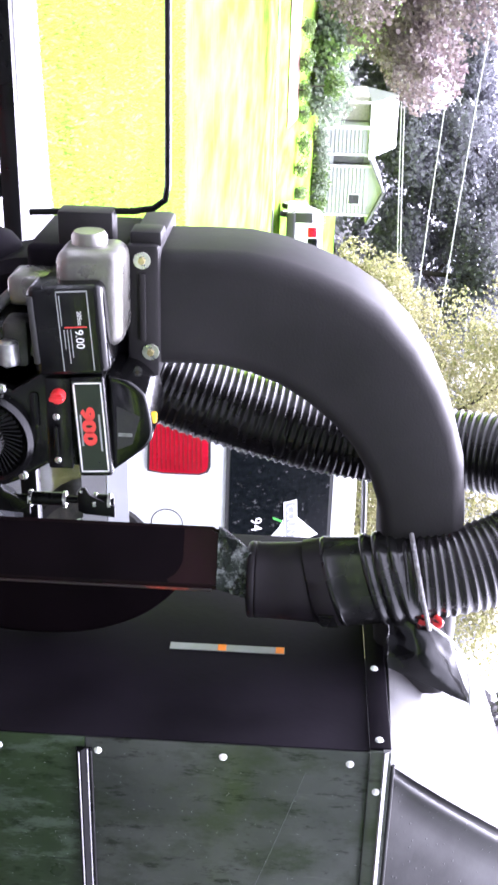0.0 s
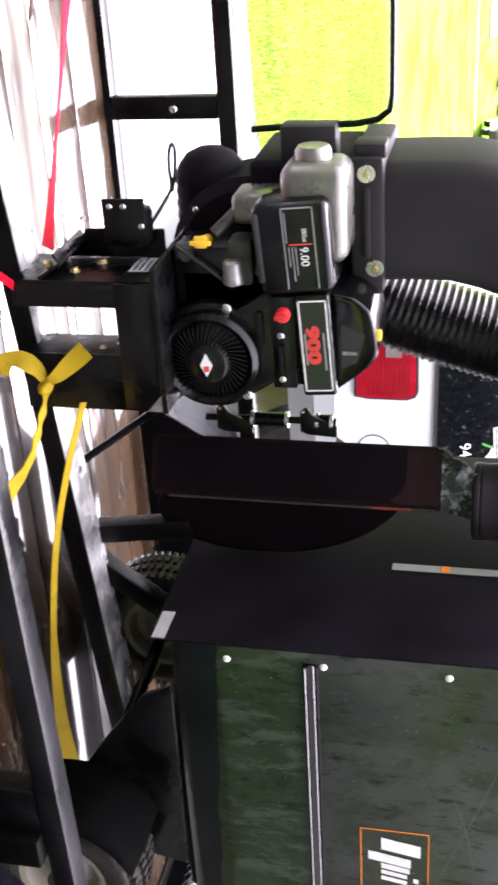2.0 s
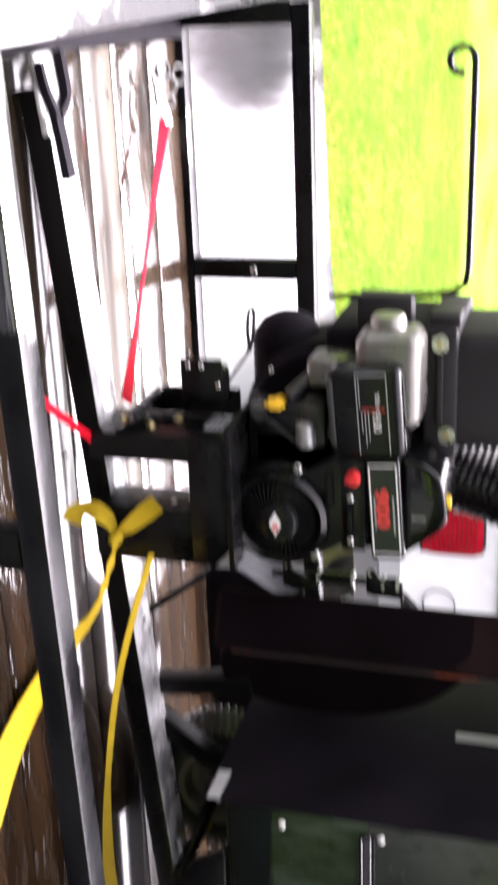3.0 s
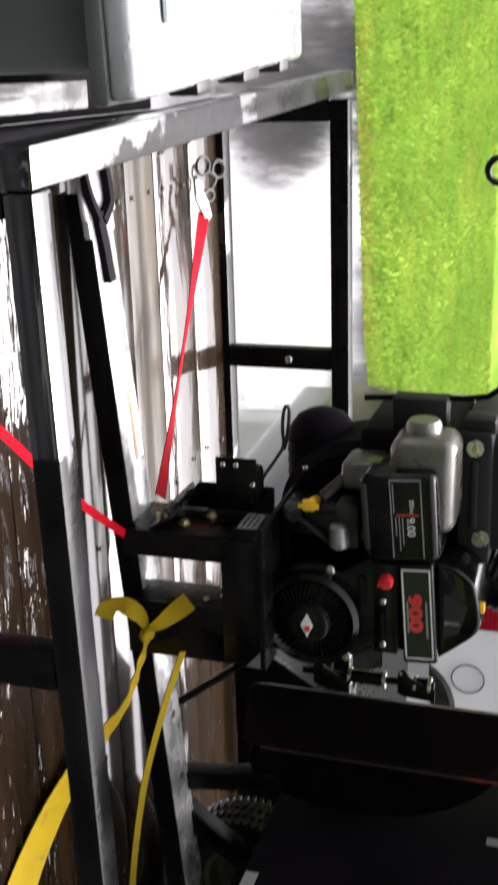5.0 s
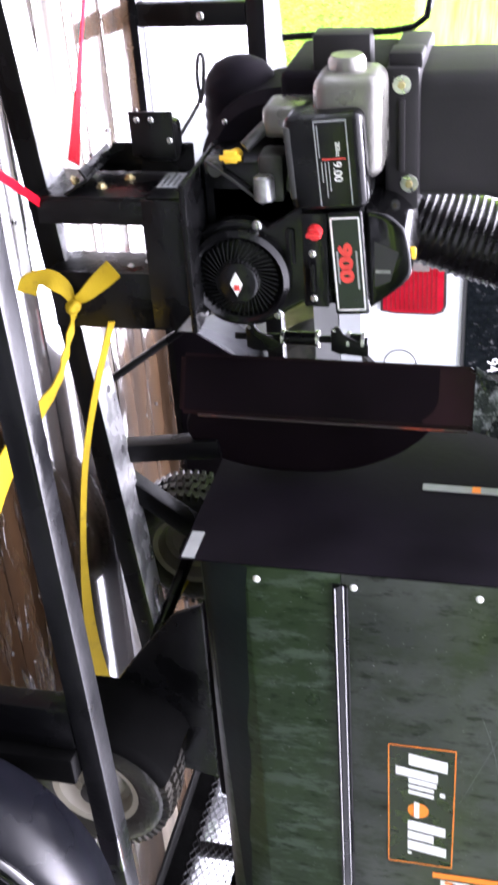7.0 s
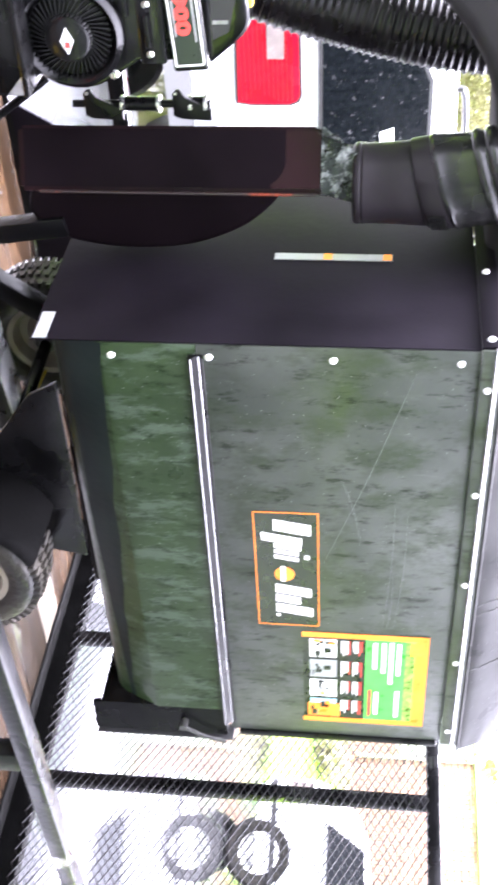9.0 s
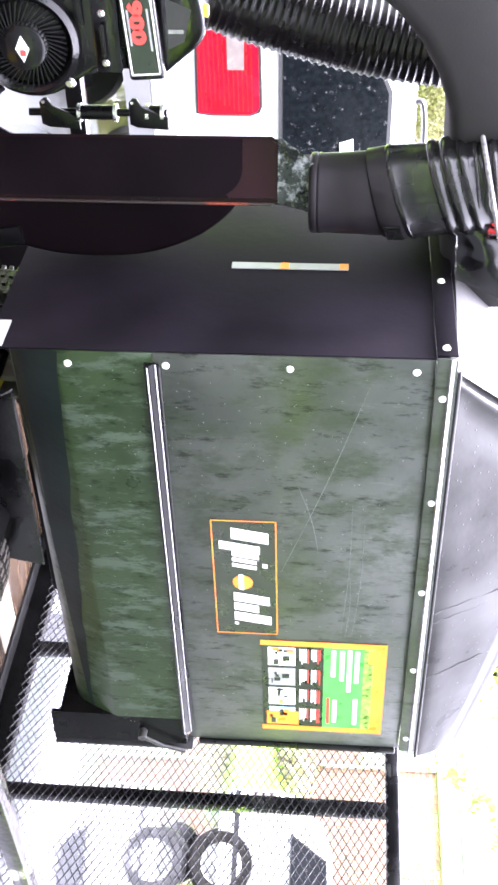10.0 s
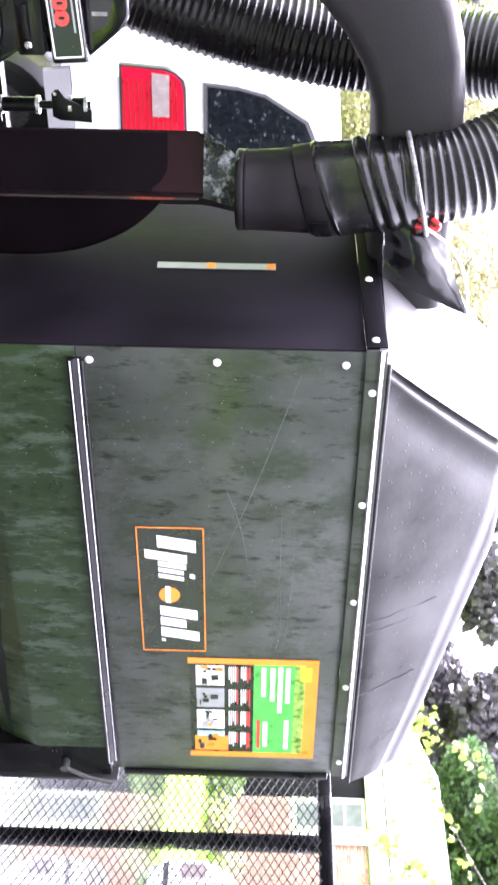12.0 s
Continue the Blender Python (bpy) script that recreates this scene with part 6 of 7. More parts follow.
def suv_details():
    bm = bmesh.new()
    pts = [(0.76 + 0.079 * math.cos(a), -0.004, 0.72 + 0.079 * math.sin(a)) for a in [math.tau * k / 28 for k in range(29)]]
    sweep(bm, pts, 0.0035, 6)
    part("fuel_door", bm, BLACK_TRIM, suv, "round fuel filler door outline", local=True)
    part("rear_bumper", boxed((-0.13, 0.02, 0.30), (0.02, 1.73, 0.55), 0.04, 3), BUMPER_GREY, suv, "pale grey wraparound rear bumper", local=True)
    bm = bmesh.new()
    for k in range(12):
        z = 0.655 + 0.0215 * k
        box(bm, (0.06, -0.0225, z), (0.445, -0.018, z + 0.006))
    part("lens_ribs", bm, TAIL_DARK, suv, local=True)
    suv_panel("lamp_seal", [(-0.004, 0.643), (0.46, 0.627), (0.472, 0.70), (0.472, 0.885), (0.455, 0.927), (0.425, 0.940), (0.105, 0.940), (0.065, 0.931), (0.033, 0.90), (0.012, 0.855)], BLACK_TRIM, 0.014)
    suv_panel("sticker", [(0.737, 1.374), (0.90, 1.374), (0.848, 1.482)], WHITE_PRINT, 0.010, "white triangular sticker on the glass")
    suv_panel("sticker", [(0.648, 1.303), (0.99, 1.32), (0.98, 1.387), (0.634, 1.369)], WHITE_PRINT, 0.0105, "white-edged banner sticker lettered COUNTRY")
    suv_panel("sticker", [(0.655, 1.311), (0.982, 1.328), (0.973, 1.379), (0.644, 1.361)], GREY_PRINT, 0.0112, "grey ground of the banner")
    suv_panel("sticker", [(0.745, 1.304), (0.90, 1.312), (0.90, 1.246), (0.84, 1.246), (0.79, 1.286)], WHITE_PRINT, 0.010)
    suv_panel("sticker", [(0.728, 1.25), (0.742, 1.256), (0.765, 1.30), (0.755, 1.304)], GREEN_PRINT, 0.010)
    lean = math.atan2(0.16, 0.67)
    for body, x, z, size in (("COUNTRY", 0.662, 1.320, 0.060), ("94", 0.722, 1.142, 0.080)):
        ob = lettering("sticker_lettering", body, size, Matrix.Translation((x, 0.16 * (z - 1.02) / 0.67 - 0.0135, z)) @ Matrix.Rotation(radians(90) - lean, 4, "X") @ Matrix.Rotation(radians(3.5), 4, "Z"), WHITE_PRINT, suv, "lettering " + body)
    bm = bmesh.new()
    sweep(bm, smooth_line([(0.5, 0.2, 1.66), (0.6, 0.2, 1.71), (1.5, 0.2, 1.73), (2.0, 0.2, 1.71), (2.1, 0.2, 1.67)], 5), 0.016, 8)
    part("roof_rail", bm, BLACK_TRIM, suv, local=True)


suv_details()

hatch_side = {"outline": [(0.08, 0.30), (0.0, 0.45), (0.0, 0.85), (0.06, 0.98), (0.32, 1.30), (0.6, 1.42), (1.6, 1.48), (2.4, 1.42), (3.2, 0.98), (4.05, 0.86), (4.2, 0.68), (4.22, 0.45), (4.15, 0.26)], "waist": 0.93, "roof": 1.48, "wheels": (0.72, 3.3)}
vehicle(
    "silver_car", pose(10.2, 6.35, 0.0, 0, 0, -58), "pale silver wet car parked before the brick house", "car", 4.22, 1.72, hatch_side,
    [[(0.42, 1.02), (1.2, 1.02), (1.2, 1.38), (0.66, 1.36)], [(1.3, 1.02), (2.9, 1.0), (2.35, 1.34), (1.3, 1.39)]],
    [([(0.02, 0.62), (0.16, 0.62), (0.16, 0.86), (0.03, 0.86)], TAIL_CLEAR, 0.01), ([(0.02, 0.45), (4.18, 0.42), (4.18, 0.47), (0.02, 0.50)], BLACK_TRIM, 0.01)],
    WHITE_PAINT)
white_far, far_panel = vehicle(
    "white_van", pose(12.05, 43.5, 0.28, 0, 0, 84), "white van with dark bumper parked far across the lawn", "van", 4.45, 1.8, suv_side,
    [[(0.4, 1.05), (2.1, 1.05), (2.05, 1.5), (0.45, 1.5)]], [], WHITE_PAINT)
part("lamp", boxed((-0.04, 0.95, 1.12), (0.06, 1.32, 1.46), 0.03), TAIL_RED, white_far, local=True)
part("bumper", boxed((-0.10, 0.05, 0.28), (0.10, 1.85, 0.62), 0.06, 3), BLACK_TRIM, white_far, local=True)
part("corner_trim", boxed((-0.03, 1.48, 0.55), (0.12, 1.86, 1.30), 0.06, 3), BLACK_TRIM, white_far, local=True)
part("rear_glass", boxed((-0.02, 0.15, 1.12), (0.16, 0.90, 1.50), 0.04, 3), DARK_GLASS, white_far, local=True)


# ---- houses ----
# Flat dark colour for the panel that stands in for porch shade.
PORCH_DARK = mat("porch_shade_dark", (0.006, 0.006, 0.007), 0.7, vary=0.3, scale=3, spec=0.05)


def brick_house():
    h = thing("brick_house", (24, 8, 0.9), "single-storey brown brick house with wet pale roof", "house")
    X, Y0, Y1, B, H = 22.0, -4.0, 16.1, 0.88, 3.72
    part("wall", boxed((X + 0.05, Y0, B - 0.6), (X + 10, Y1, H)), MORTAR, h)
    part("soffit", boxed((X - 0.09, Y0 - 0.4, H), (X + 10.4, Y1 + 3.6, H + 0.42), 0.02), SIDING, h, "white eave and gutter")
    bm = bmesh.new()
    prism(bm, [(Y0 - 0.45, H + 0.43), (Y1 + 3.65, H + 0.43), (Y1 + 3.4, H + 2.5), (Y0 + 1.2, H + 2.5)], "x", X - 0.16, X + 10.4)
    for v in bm.verts:
        if v.co.z > H + 1:
            v.co.x += 4.6 if v.co.x < X + 4 else -4.6
    part("roof", bm, ROOF, h, "wet grey shingle roof shining under the sky")
    for px in (X + 0.1, X + 9.8):
        part("porch_post", boxed((px, Y1 + 3.2, B - 0.6), (px + 0.14, Y1 + 3.34, H)), SIDING, h)
    w = part("window", boxed((X + 0.0, 14.70, 2.1), (X + 0.06, 15.60, H - 0.02), 0.01), SIDING, h, "white framed window under the eave")
    for z0, z1 in ((2.2, 2.9), (2.96, 3.22), (3.28, H - 0.1)):
        part("pane", boxed((X - 0.012, 14.86, z0), (X - 0.004, 15.45, z1)), PALE_GLASS, w)
    part("sill", boxed((X - 0.10, 14.50, 2.1), (X + 0.05, 14.68, H - 0.02), 0.01), SIDING, w)
    part("downpipe", boxed((X - 0.08, 14.40, 1.2), (X - 0.01, 14.48, H - 0.02), 0.01), MORTAR, h)
    part("porch_screen", boxed((X - 0.01, 15.62, 0.9), (X + 0.05, 16.5, H + 0.30), 0.01), PORCH_DARK, h, "dark panel standing in for porch shade beside the window")
    bl, bh = 0.215, 0.072
    bm = boxed((X - 0.0, -bl / 2 + 0.005, -bh / 2 + 0.005), (X + 0.06, bl / 2 - 0.005, bh / 2 - 0.005))
    bmesh.ops.translate(bm, vec=(-X, 0, 0), verts=bm.verts)
    me = mesh_of("brick", bm, BRICK)
    joined = bmesh.new()
    count = 0
    for r in range(int((H - B) / bh)):
        z = B + bh * (r + 0.5)
        k = 0
        y = 8.6 + (bl / 2 if r % 2 else 0)
        while y < Y1 - bl / 2:
            if y < 14.42 or z < 2.06 and y < 15.5:
                if 11.4 < y < 14.4 and z > 2.2 and count < 290:
                    piece("brick", me, h, (X, y, z))
                    count += 1
                else:
                    box(joined, (X, y - bl / 2 + 0.005, z - bh / 2 + 0.005), (X + 0.06, y + bl / 2 - 0.005, z + bh / 2 - 0.005))
            y += bl
    tagged(part("brickwork", joined, BRICK, h), kind="stuff")


def sided_house():
    """Two clapboard wings with a recessed entry between them, a gable and a low porch."""
    h = thing("white_house", (11, 62, 1.7), "white clapboard house with gable and grey roof, far across the lawn", "house")

    def wing(x0, x1, y0, z0, z1):
        w = part("wall", boxed((x0, y0, z0), (x1, y0 + 6, z1)), SIDING, h)
        bm = bmesh.new()
        for k in range(int((z1 - z0) / 0.2)):
            z = z0 + k * 0.2
            prism(bm, [(y0 - 0.09, z), (y0 - 0.001, z), (y0 - 0.001, z + 0.2)], "x", x0, x1)
        tagged(part("siding", bm, SIDING, w), kind="stuff")
        for x in (x0 - 0.06, x1 - 0.06):
            part("corner_board", boxed((x, y0 - 0.11, z0), (x + 0.12, y0 - 0.002, z1)), TRIM_WHITE, w)
        return w

    wing(9.58, 10.9, 60.0, 1.6, 4.3)
    right = wing(11.48, 14.0, 60.0, 1.6, 4.5)
    part("entry_wall", boxed((10.97, 60.5, 1.6), (11.41, 65.9, 4.4)), SIDING, h)
    part("entry_step", boxed((10.97, 60.05, 1.6), (11.40, 60.48, 2.55), 0.02), SIDING, h)
    part("entry_door", boxed((10.99, 60.44, 2.56), (11.39, 60.49, 4.1), 0.01), GREY_CLAD, h)
    bm = bmesh.new()
    prism(bm, [(11.25, 4.42), (14.25, 4.42), (12.75, 5.12)], "y", 60.001, 65.9)
    part("gable", bm, SIDING, h)
    bm = bmesh.new()
    prism(bm, [(11.1, 4.36), (12.75, 5.14), (14.4, 4.36), (14.4, 4.48), (12.75, 5.26), (11.1, 4.48)], "y", 59.6, 66.1)
    part("roof", bm, ROOF, h)
    bm = bmesh.new()
    prism(bm, [(59.7, 4.32), (66, 4.32), (63.2, 5.9)], "x", 8.3, 11.05)
    part("roof", bm, ROOF, h, "wet lilac-grey shingle roof")
    part("porch_floor", boxed((8.2, 59.6, 1.5), (9.5, 62, 1.95), 0.02), SIDING, h)
    part("porch_wall", boxed((8.3, 62.0, 1.6), (9.5, 66, 4.3)), MORTAR, h)
    for k in range(5):
        part("porch_rail", boxed((8.25 + 0.28 * k, 59.65, 1.96), (8.30 + 0.28 * k, 59.7, 2.7)), TRIM_WHITE, h)
    part("porch_rail", boxed((8.2, 59.62, 2.71), (9.5, 59.72, 2.79), 0.01), TRIM_WHITE, h)
    for x in (8.22, 9.42):
        part("porch_post", boxed((x, 59.62, 2.8), (x + 0.1, 59.72, 4.31), 0.01), TRIM_WHITE, h)
    w = part("window", boxed((12.88, 59.88, 3.38), (13.46, 59.905, 4.02), 0.004), TRIM_WHITE, right)
    part("pane", boxed((12.94, 59.87, 3.44), (13.40, 59.879, 3.96)), HOUSE_GLASS, w)


TRIM_WHITE = mat("white_trim_paint", (0.62, 0.63, 0.63), 0.5, vary=0.05, scale=2)
brick_house()
sided_house()


# ---- trees, shrubs ----
def leaves(bm, centre, spread, count, size, rng, hollow=0.35):
    """Many small leaf cards turned every way, in an uneven clump."""
    for _ in range(count):
        while True:
            p = Vector((rng.uniform(-1, 1), rng.uniform(-1, 1), rng.uniform(-1, 1)))
            if hollow < p.length < 1 and noise.noise(p * 2.3 + Vector(centre)) > -0.18:
                break
        c = Vector(centre) + Vector((p.x * spread[0], p.y * spread[1], p.z * spread[2]))
        a = Vector((rng.gauss(0, 1), rng.gauss(0, 1), rng.gauss(0, 1))).normalized()
        b = a.orthogonal().normalized() * size * rng.uniform(0.5, 1.1)
        c2 = a.cross(b) * rng.uniform(0.5, 0.8)
        bm.faces.new([bm.verts.new(c + q) for q in (b, c2, -b, -c2)])


def tree(name, base, height, spread, leaf, leaf_size, count, label, seed, trunk=0.18, low=0.25, category="tree"):
    rng = random.Random(seed)
    t = thing(name, base, label, category)
    B = Vector(base)
    bm = bmesh.new()
    top = B + Vector((rng.uniform(-0.3, 0.3), rng.uniform(-0.3, 0.3), height * 0.8))
    mid = B.lerp(top, 0.45) + Vector((rng.uniform(-0.2, 0.2), 0, 0))
    sweep(bm, smooth_line([B, mid, top], 6), [trunk * (1 - 0.85 * i / 12) for i in range(13)], 10)
    clumps = []
    for k in range(16):
        f = rng.uniform(low, 0.95)
        a = k * 2.4
        start = B.lerp(top, min(f, 0.9))
        reach = spread * rng.uniform(0.45, 0.85) * (1 - 0.45 * max(0, f - 0.5))
        end = start + Vector((math.cos(a) * reach, math.sin(a) * reach, height * rng.uniform(0.02, 0.2)))
        sweep(bm, smooth_line([start, start.lerp(end, 0.5) + Vector((0, 0, 0.1)), end], 4), [trunk * 0.35 * (1 - 0.8 * i / 8) for i in range(9)], 6)
        clumps.append(end)
        clumps.append(start.lerp(end, 0.55))
    clumps.append(top + Vector((0, 0, height * 0.1)))
    part("trunk", bm, BARK, t)
    bm = bmesh.new()
    each = max(10, count // len(clumps))
    for c in clumps:
        s = spread * rng.uniform(0.26, 0.42)
        leaves(bm, c, (s, s, s * 0.8), each, leaf_size, rng, 0.1)
    part("crown", bm, leaf, t)
    return t


PURPLE = leaf_mat("purple_plum_leaves", (0.08, 0.055, 0.06), (0.20, 0.155, 0.16))
# Grey-purple leaves paled so that distance haze is in their colour.
HAZE_LEAF = leaf_mat("hazed_grey_purple_leaves", (0.10, 0.10, 0.115), (0.15, 0.15, 0.168))
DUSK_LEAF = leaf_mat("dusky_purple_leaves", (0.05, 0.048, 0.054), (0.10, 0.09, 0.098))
DARK_LEAF = leaf_mat("dark_green_leaves", (0.025, 0.045, 0.03), (0.05, 0.08, 0.045))
YELLOW_LEAF = leaf_mat("yellow_green_leaves", (0.155, 0.148, 0.06), (0.245, 0.23, 0.12))
FRESH_LEAF = leaf_mat("fresh_green_leaves", (0.035, 0.078, 0.028), (0.095, 0.155, 0.06))
SPRAY_LEAF = leaf_mat("bright_spray_leaves", (0.14, 0.22, 0.03), (0.30, 0.38, 0.06))
HEDGE_LEAF = leaf_mat("hedge_leaves", (0.05, 0.10, 0.025), (0.12, 0.17, 0.05))

tree("plum_tree", (1.0, 36, 0), 12.8, 4.4, PURPLE, 0.10, 42000, "purple-leaved plum tree beyond the lawn", 1, 0.16, 0.12)
tree("yellow_green_tree", (6.3, 15.5, 0), 5.2, 2.2, YELLOW_LEAF, 0.033, 62000, "small yellow-green tree behind the white car", 2, 0.09, 0.2)
tree("yellow_green_tree", (5.6, 17.0, 0), 3.5, 1.2, YELLOW_LEAF, 0.03, 32000, "low yellow-green tree with fine leaves", 13, 0.08, 0.25)
tree("yellow_green_tree", (9.0, 15.0, 0), 5.6, 2.3, YELLOW_LEAF, 0.033, 62000, "yellow-green tree with fine leaves, behind the white car", 12, 0.09, 0.2)
for k, (x, y, h, s) in enumerate(((6, 82, 11, 6), (14, 80, 13, 6.5), (22, 78, 13, 7), (31, 76, 13, 7), (42, 72, 13, 8), (52, 64, 13, 8), (58, 50, 12, 7), (60, 36, 12, 7))):
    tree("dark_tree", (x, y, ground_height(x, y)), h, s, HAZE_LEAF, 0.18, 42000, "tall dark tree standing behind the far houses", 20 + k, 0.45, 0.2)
tree("green_tree", (35.0, 23.5, 0.9), 13, 4.2, FRESH_LEAF, 0.14, 40000, "bright green tree beside the brick house", 50, 0.14, 0.52)


def overhanging_tree():
    """A tree beside the driveway whose long boughs hang out, with large yellow-green leaves."""
    rng = random.Random(51)
    t = thing("green_tree", (12.5, 1.2, 0), "tree beside the driveway with hanging yellow-green boughs", "tree")
    bm = bmesh.new()
    sweep(bm, smooth_line([(12.5, 1.2, -0.05), (12.4, 1.3, 2.2), (12.2, 1.8, 4.4), (12.0, 2.4, 6.2)], 5), [0.16 - 0.006 * k for k in range(16)], 10)
    boughs = [
        [(12.2, 1.8, 4.4), (11.6, 4.2, 4.2), (11.0, 6.6, 3.3), (11.0, 7.28, 2.62)],
        [(12.3, 1.6, 3.6), (11.7, 4.0, 3.7), (11.2, 6.2, 3.4), (11.0, 6.9, 2.9)],
        [(12.0, 2.4, 6.2), (11.4, 5.2, 5.6), (11.0, 8.0, 3.9), (11.0, 9.1, 2.85)],
        [(12.0, 2.2, 5.6), (11.5, 5.0, 4.6), (11.1, 7.6, 3.4), (11.0, 8.9, 3.3)],
        [(12.1, 2.0, 5.0), (12.8, -0.6, 5.4), (13.2, -2.6, 5.0)],
        [(12.0, 2.4, 6.1), (10.4, 1.2, 6.9), (9.0, 0.0, 6.8)],
    ]
    twigs = []
    for b in boughs:
        line = smooth_line(b, 8)
        n = len(line)
        sweep(bm, line, [0.022 * (1 - k / n) ** 1.6 + 0.002 for k in range(n)], 6)
        for k in range(n // 3, n):
            for _ in range(3):
                d = Vector((rng.gauss(0, 0.22), rng.gauss(0, 0.22), rng.gauss(-0.06, 0.16))) * (1.0 - 0.45 * k / n)
                sweep(bm, [line[k], line[k] + d], [0.004, 0.002], 4)
                twigs.append((line[k], d))
    part("trunk", bm, BARK, t)
    bm = bmesh.new()
    for p, d in twigs:
        for _ in range(3):
            c = p + d * rng.uniform(0.3, 1.05)
            size = rng.uniform(0.055, 0.10)
            along = Vector((rng.gauss(0, 0.5), rng.gauss(0, 0.5), -1)).normalized()
            side = along.orthogonal().normalized()
            side.rotate(Matrix.Rotation(rng.uniform(0, math.tau), 3, along))
            lift = along.cross(side) * size * 0.12
            pts = [c, c + along * size * 0.35 + side * size * 0.38 + lift, c + along * size * 0.75 + side * size * 0.30, c + along * size * 1.25, c + along * size * 0.75 - side * size * 0.30, c + along * size * 0.35 - side * size * 0.38 + lift]
            vs = [bm.verts.new(q) for q in pts]
            bm.faces.new((vs[0], vs[1], vs[2], vs[3]))
            bm.faces.new((vs[0], vs[3], vs[4], vs[5]))
    part("crown", bm, SPRAY_LEAF, t)


overhanging_tree()
for k, (x, y, h, s) in enumerate(((40, 31, 15, 5), (42, 20, 15, 5.5), (44, 8, 15, 6), (30, 34, 15, 5))):
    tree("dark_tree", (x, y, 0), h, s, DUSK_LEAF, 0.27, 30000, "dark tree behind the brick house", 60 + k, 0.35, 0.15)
# Unseen trees behind the viewer, tall and dense to darken front faces.
for k, (x, y) in enumerate(((-14, -13), (-8, -15), (-2, -14), (4, -15), (10, -14), (16, -15), (22, -13), (28, -11), (-20, -10), (-24, -2))):
    tree("dark_tree", (x, y, 0), 13, 4.6, DARK_LEAF, 0.4, 6000, "unseen green tree behind the viewer that cuts the sky's light", 80 + k, 0.3, 0.1)
# Unseen trees added so that the hopper's end reflects something dark.
for k, (x, y) in enumerate(((-9, 15), (-13, 19), (-18, 18), (-16, 11), (-22, 12), (-7, 21))):
    tree("dark_tree", (x, y, 0), 10, 3.8, DARK_LEAF, 0.3, 3500, "unseen dark tree added beside the lawn to darken reflections", 120 + k, 0.3, 0.05)


def far_woods():
    """The low edge of the woods that closes the view beyond the houses."""
    rng = random.Random(77)
    bm = bmesh.new()
    for k in range(60):
        x, y = -12 + k * 1.6, 84 - 0.006 * max(0, k - 25) ** 2
        leaves(bm, (x, y, 5.2 + rng.uniform(-0.3, 1.5)), (2.0, 1.5, 3.0), 420, 0.3, rng, 0.1)
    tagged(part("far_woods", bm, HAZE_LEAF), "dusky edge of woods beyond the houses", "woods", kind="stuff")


far_woods()


def shrub(base, s, leaf, label, seed):
    rng = random.Random(seed)
    t = thing("shrub", base, label, "shrub", "shrubs beyond the lawn")
    bm = bmesh.new()
    for k in range(5):
        c = Vector(base) + Vector((rng.uniform(-0.5, 0.5) * s, rng.uniform(-0.3, 0.3) * s, s * rng.uniform(0.3, 0.6)))
        leaves(bm, c, (s * 0.5, s * 0.5, s * 0.42), 130, 0.09 * s, rng, 0.3)
    part("foliage", bm, leaf, t)
    bm = bmesh.new()
    sweep(bm, [base, (base[0], base[1], base[2] + 0.4 * s)], 0.05, 6)
    part("stem", bm, BARK, t)


rng = random.Random(31)
for k in range(7):
    x, y = 18.6 + rng.uniform(0, 1.2), 9.0 + k * 1.15
    shrub((x, y, ground_height(x, y) - 0.05), rng.uniform(0.5, 0.9), (YELLOW_LEAF, HEDGE_LEAF, FRESH_LEAF)[k % 3], "low yellow-green shrub on the bank before the brick house", 300 + k)
def bed(name, x0, x1, y0, y1, material, label, category):
    """A patch of ground cover that lies on the slope."""
    tagged(sheet(name, x0, x1, y0, y1, 16, 6, 0.03, material, label, category), kind="structure")


MULCH = mat("brown_mulch", (0.16, 0.095, 0.075), 0.9, vary=0.3, scale=5, bump=0.6, bump_scale=30, spec=0.05)
ROAD_GREY = mat("wet_grey_road", (0.13, 0.125, 0.135), 0.35, vary=0.25, scale=1.5, bump=0.2, bump_scale=30, coat=0.3)
BLUE_LEAF = leaf_mat("grey_green_leaves", (0.10, 0.13, 0.09), (0.19, 0.22, 0.16))
LIME_LEAF = leaf_mat("lime_leaves", (0.15, 0.25, 0.05), (0.26, 0.36, 0.12))
bed("mulch_bed", 2.0, 7.9, 48.6, 51.6, MULCH, "brown mulch bed beyond the road", "garden bed")
rng = random.Random(9)
for x in (4.2, 5.43, 6.68, 7.7, 9.0, 10.0, 11.43, 12.6):
    y = 51.8 + rng.uniform(-0.4, 0.4)
    shrub((x, y, ground_height(x, y)), rng.uniform(0.55, 0.75), HEDGE_LEAF, "clipped round dark green shrub beyond the road", 200 + int(x * 10))
for k in range(9):
    x, y = 9.4 + k * 0.52, 57.6 + rng.uniform(-0.3, 0.3)
    shrub((x, y, ground_height(x, y)), rng.uniform(0.75, 1.0), rng.choice((BLUE_LEAF, HEDGE_LEAF)), "low grey-green hedge shrub before the white house", 240 + k)
for k in range(16):
    x, y = 3.0 + rng.uniform(0, 5.2), 55.5 + rng.uniform(0, 3)
    shrub((x, y, ground_height(x, y)), rng.uniform(1.2, 2.3), rng.choice((BLUE_LEAF, BLUE_LEAF, HEDGE_LEAF)), "grey-green garden shrub beside the white house", 260 + k)


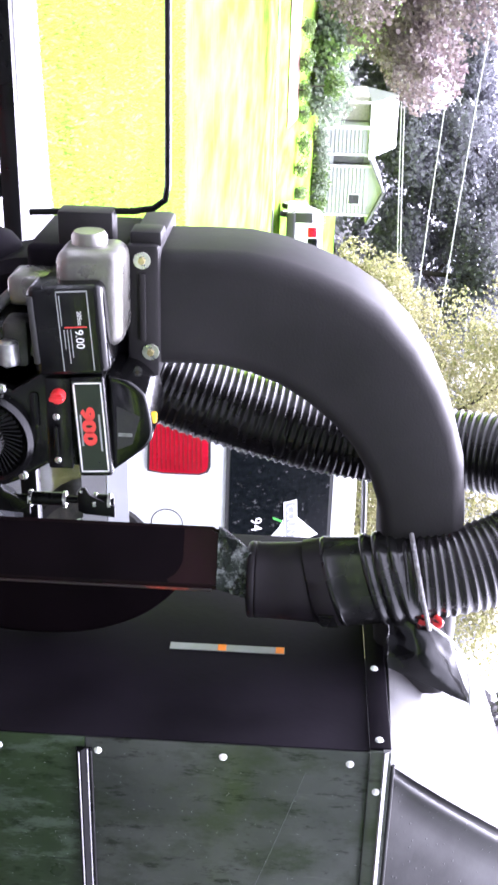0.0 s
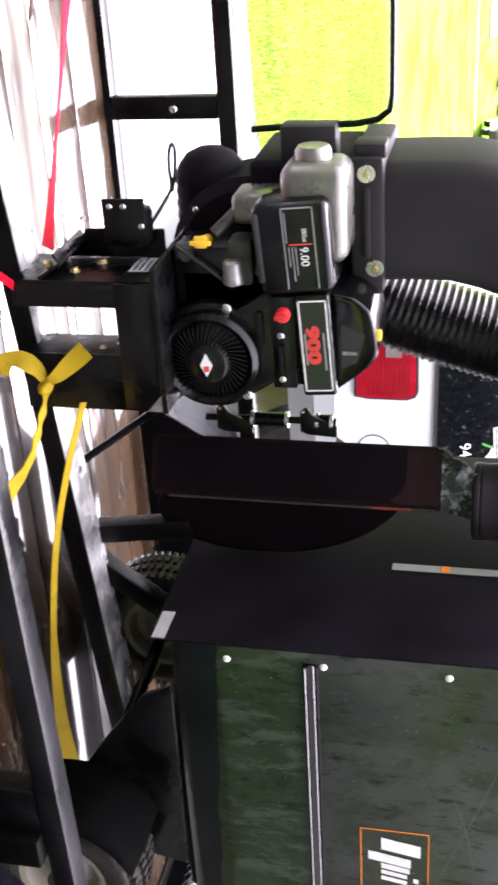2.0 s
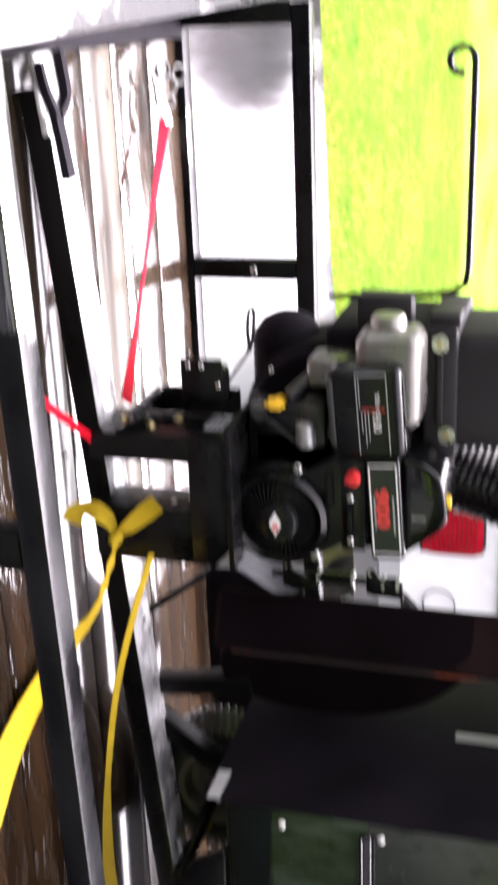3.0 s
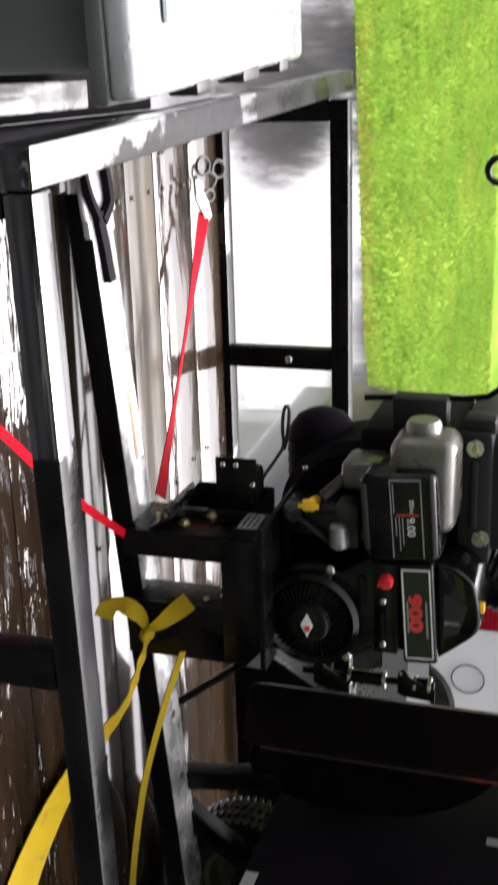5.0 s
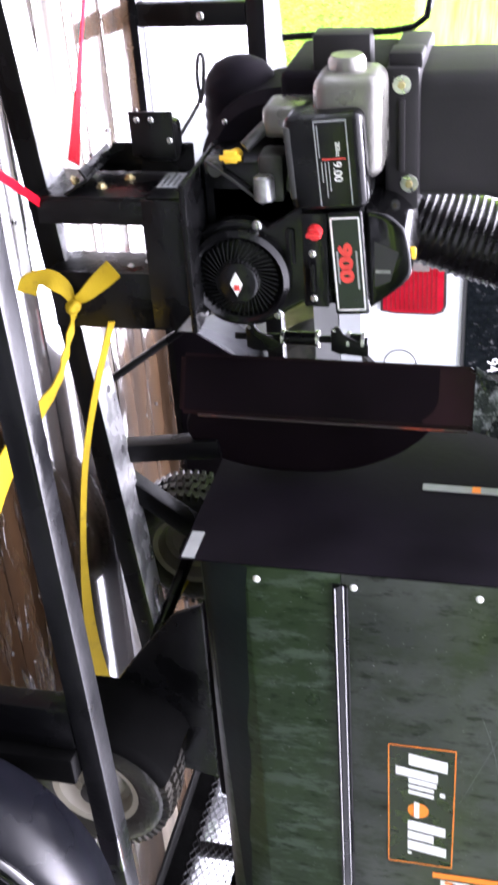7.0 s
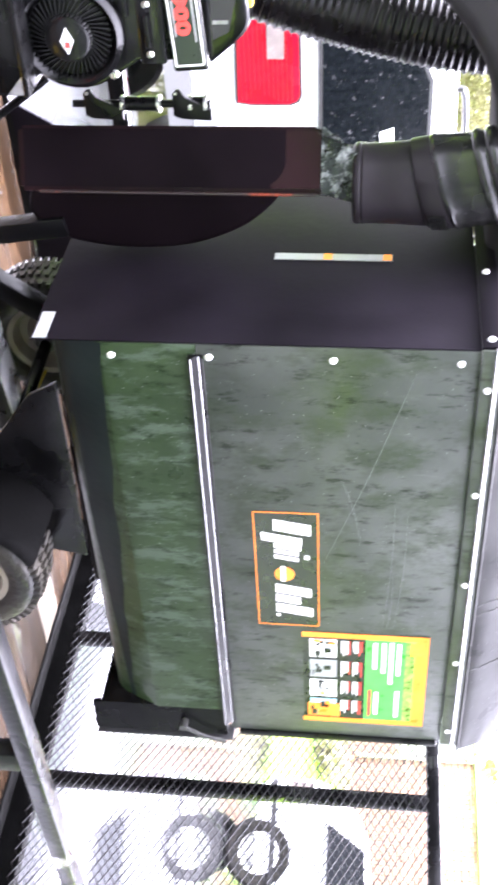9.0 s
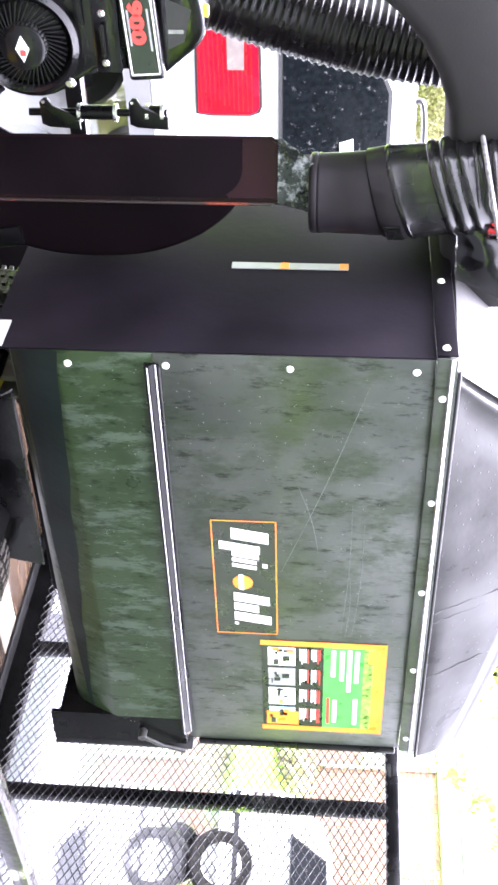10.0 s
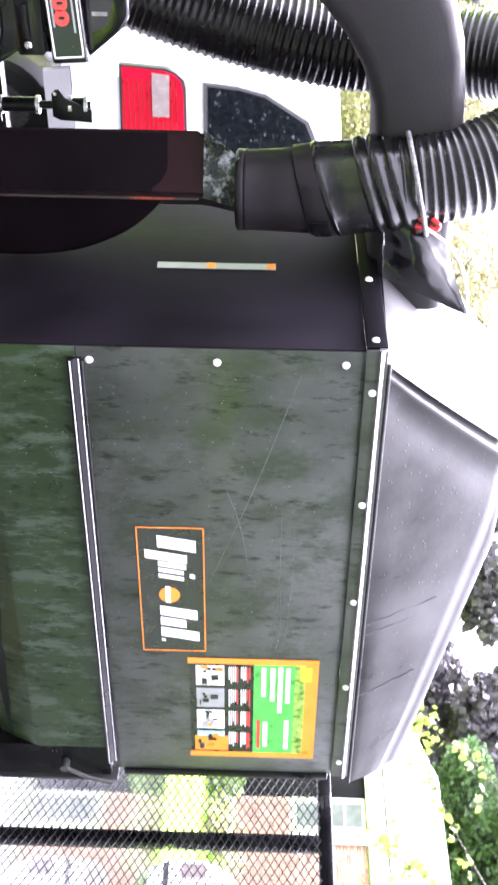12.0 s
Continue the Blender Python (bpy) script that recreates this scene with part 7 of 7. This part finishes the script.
def ball_tree():
    rng = random.Random(8)
    z = ground_height(6.65, 52.6)
    t = thing("ball_tree", (6.65, 52.6, z), "clipped green ball tree on a bare stem", "tree")
    part("trunk", sweep(bmesh.new(), smooth_line([(6.65, 52.6, z - 0.05), (6.67, 52.6, z + 0.6), (6.64, 52.6, z + 1.3)], 3), 0.04, 6), BARK, t)
    bm = bmesh.new()
    leaves(bm, (6.64, 52.6, z + 1.42), (0.62, 0.62, 0.50), 1500, 0.07, rng, 0.1)
    part("crown", bm, HEDGE_LEAF, t)


ball_tree()
tree("lime_tree", (3.9, 56.5, ground_height(3.9, 56.5)), 4.2, 1.7, LIME_LEAF, 0.10, 5000, "small fresh lime-green tree in the far garden", 15, 0.06, 0.35)
bm = bmesh.new()
box(bm, (-40, 43.9, -0.05), (60, 46.2, 0.03), 0.01)
tagged(part("garden_path", bm, ROAD_GREY), "wet grey strip of road beyond the lawn", "road", kind="structure")


def power_lines():
    for z0, slope in ((5.42, 0.05), (5.56, 0.05), (7.41, -0.057), (8.82, -0.073)):
        bm = bmesh.new()
        sweep(bm, [(x, 55.0, z0 + slope * (x - 7.7) + 0.0008 * (x - 11) ** 2) for x in range(-30, 61, 6)], 0.02, 5)
        tagged(part("power_line", bm, WIRE), "thin pale overhead power line before dark trees", "power line", "overhead lines")


WIRE = mat("pale_wire", (0.5, 0.5, 0.5), 0.5, vary=0.1, scale=1, bump=0)
power_lines()


def grass_blades():
    """Standing blades along the near part of the lawn."""
    rs = np.random.RandomState(7)
    n = 150000
    y = 5.2 + 7.5 * rs.rand(n) ** 1.5
    x = -4.5 + rs.rand(n) * 9.5
    edge = np.where(x < 1.3, 5.85 + x * 0.135, np.maximum(6.02 + (x - 1.3) * 0.4, 6.14 + (x - 1.62) * 3.0))
    keep = y > edge + 0.01
    x, y = x[keep], y[keep]
    n = len(x)
    h = 0.02 + 0.03 * rs.rand(n)
    a = rs.rand(n) * math.tau
    w = 0.004 + 0.004 * rs.rand(n)
    lean = (rs.rand(n, 2) - 0.5) * 0.05
    v = np.zeros((n, 3, 3))
    v[:, 0] = np.stack([x + w * np.cos(a), y + w * np.sin(a), np.full(n, -0.02)], 1)
    v[:, 1] = np.stack([x - w * np.cos(a), y - w * np.sin(a), np.full(n, -0.02)], 1)
    v[:, 2] = np.stack([x + lean[:, 0], y + lean[:, 1], h - 0.02], 1)
    me = bpy.data.meshes.new("grass")
    me.from_pydata(v.reshape(-1, 3).tolist(), [], np.arange(3 * n).reshape(n, 3).tolist())
    me.materials.append(GRASS)
    tagged(new("grass", me), "wet green grass blades along the driveway edge", "grass", kind="stuff")
    dry = rs.rand(n) < 0.75 * np.exp(-((y - edge[keep]) / 0.28) ** 2) * (0.5 + 0.5 * np.sin(x * 2.3) * np.sin(x * 0.9 + 1))
    vd = v[dry] + np.array([0.006, 0.004, 0.004])
    me = bpy.data.meshes.new("dry_grass")
    me.from_pydata(vd.reshape(-1, 3).tolist(), [], np.arange(3 * len(vd)).reshape(len(vd), 3).tolist())
    me.materials.append(DRY_GRASS)
    tagged(new("dry_grass", me), "yellow-brown dry grass at the driveway edge", "grass", kind="stuff")


DRY_GRASS = leaf_mat("dry_grass_blades", (0.34, 0.27, 0.06), (0.42, 0.33, 0.10), 0.4)
GRASS = leaf_mat("grass_blades", (0.13, 0.27, 0.025), (0.26, 0.36, 0.05), 0.5)
blotched(GRASS, (0.36, 0.31, 0.05), 2.4, 0.52, 0.72, (0.3, 1.8, 1))
blotched(GRASS, (0.07, 0.17, 0.015), 5.5, 0.50, 0.66, (0.25, 1.8, 1))
grass_blades()
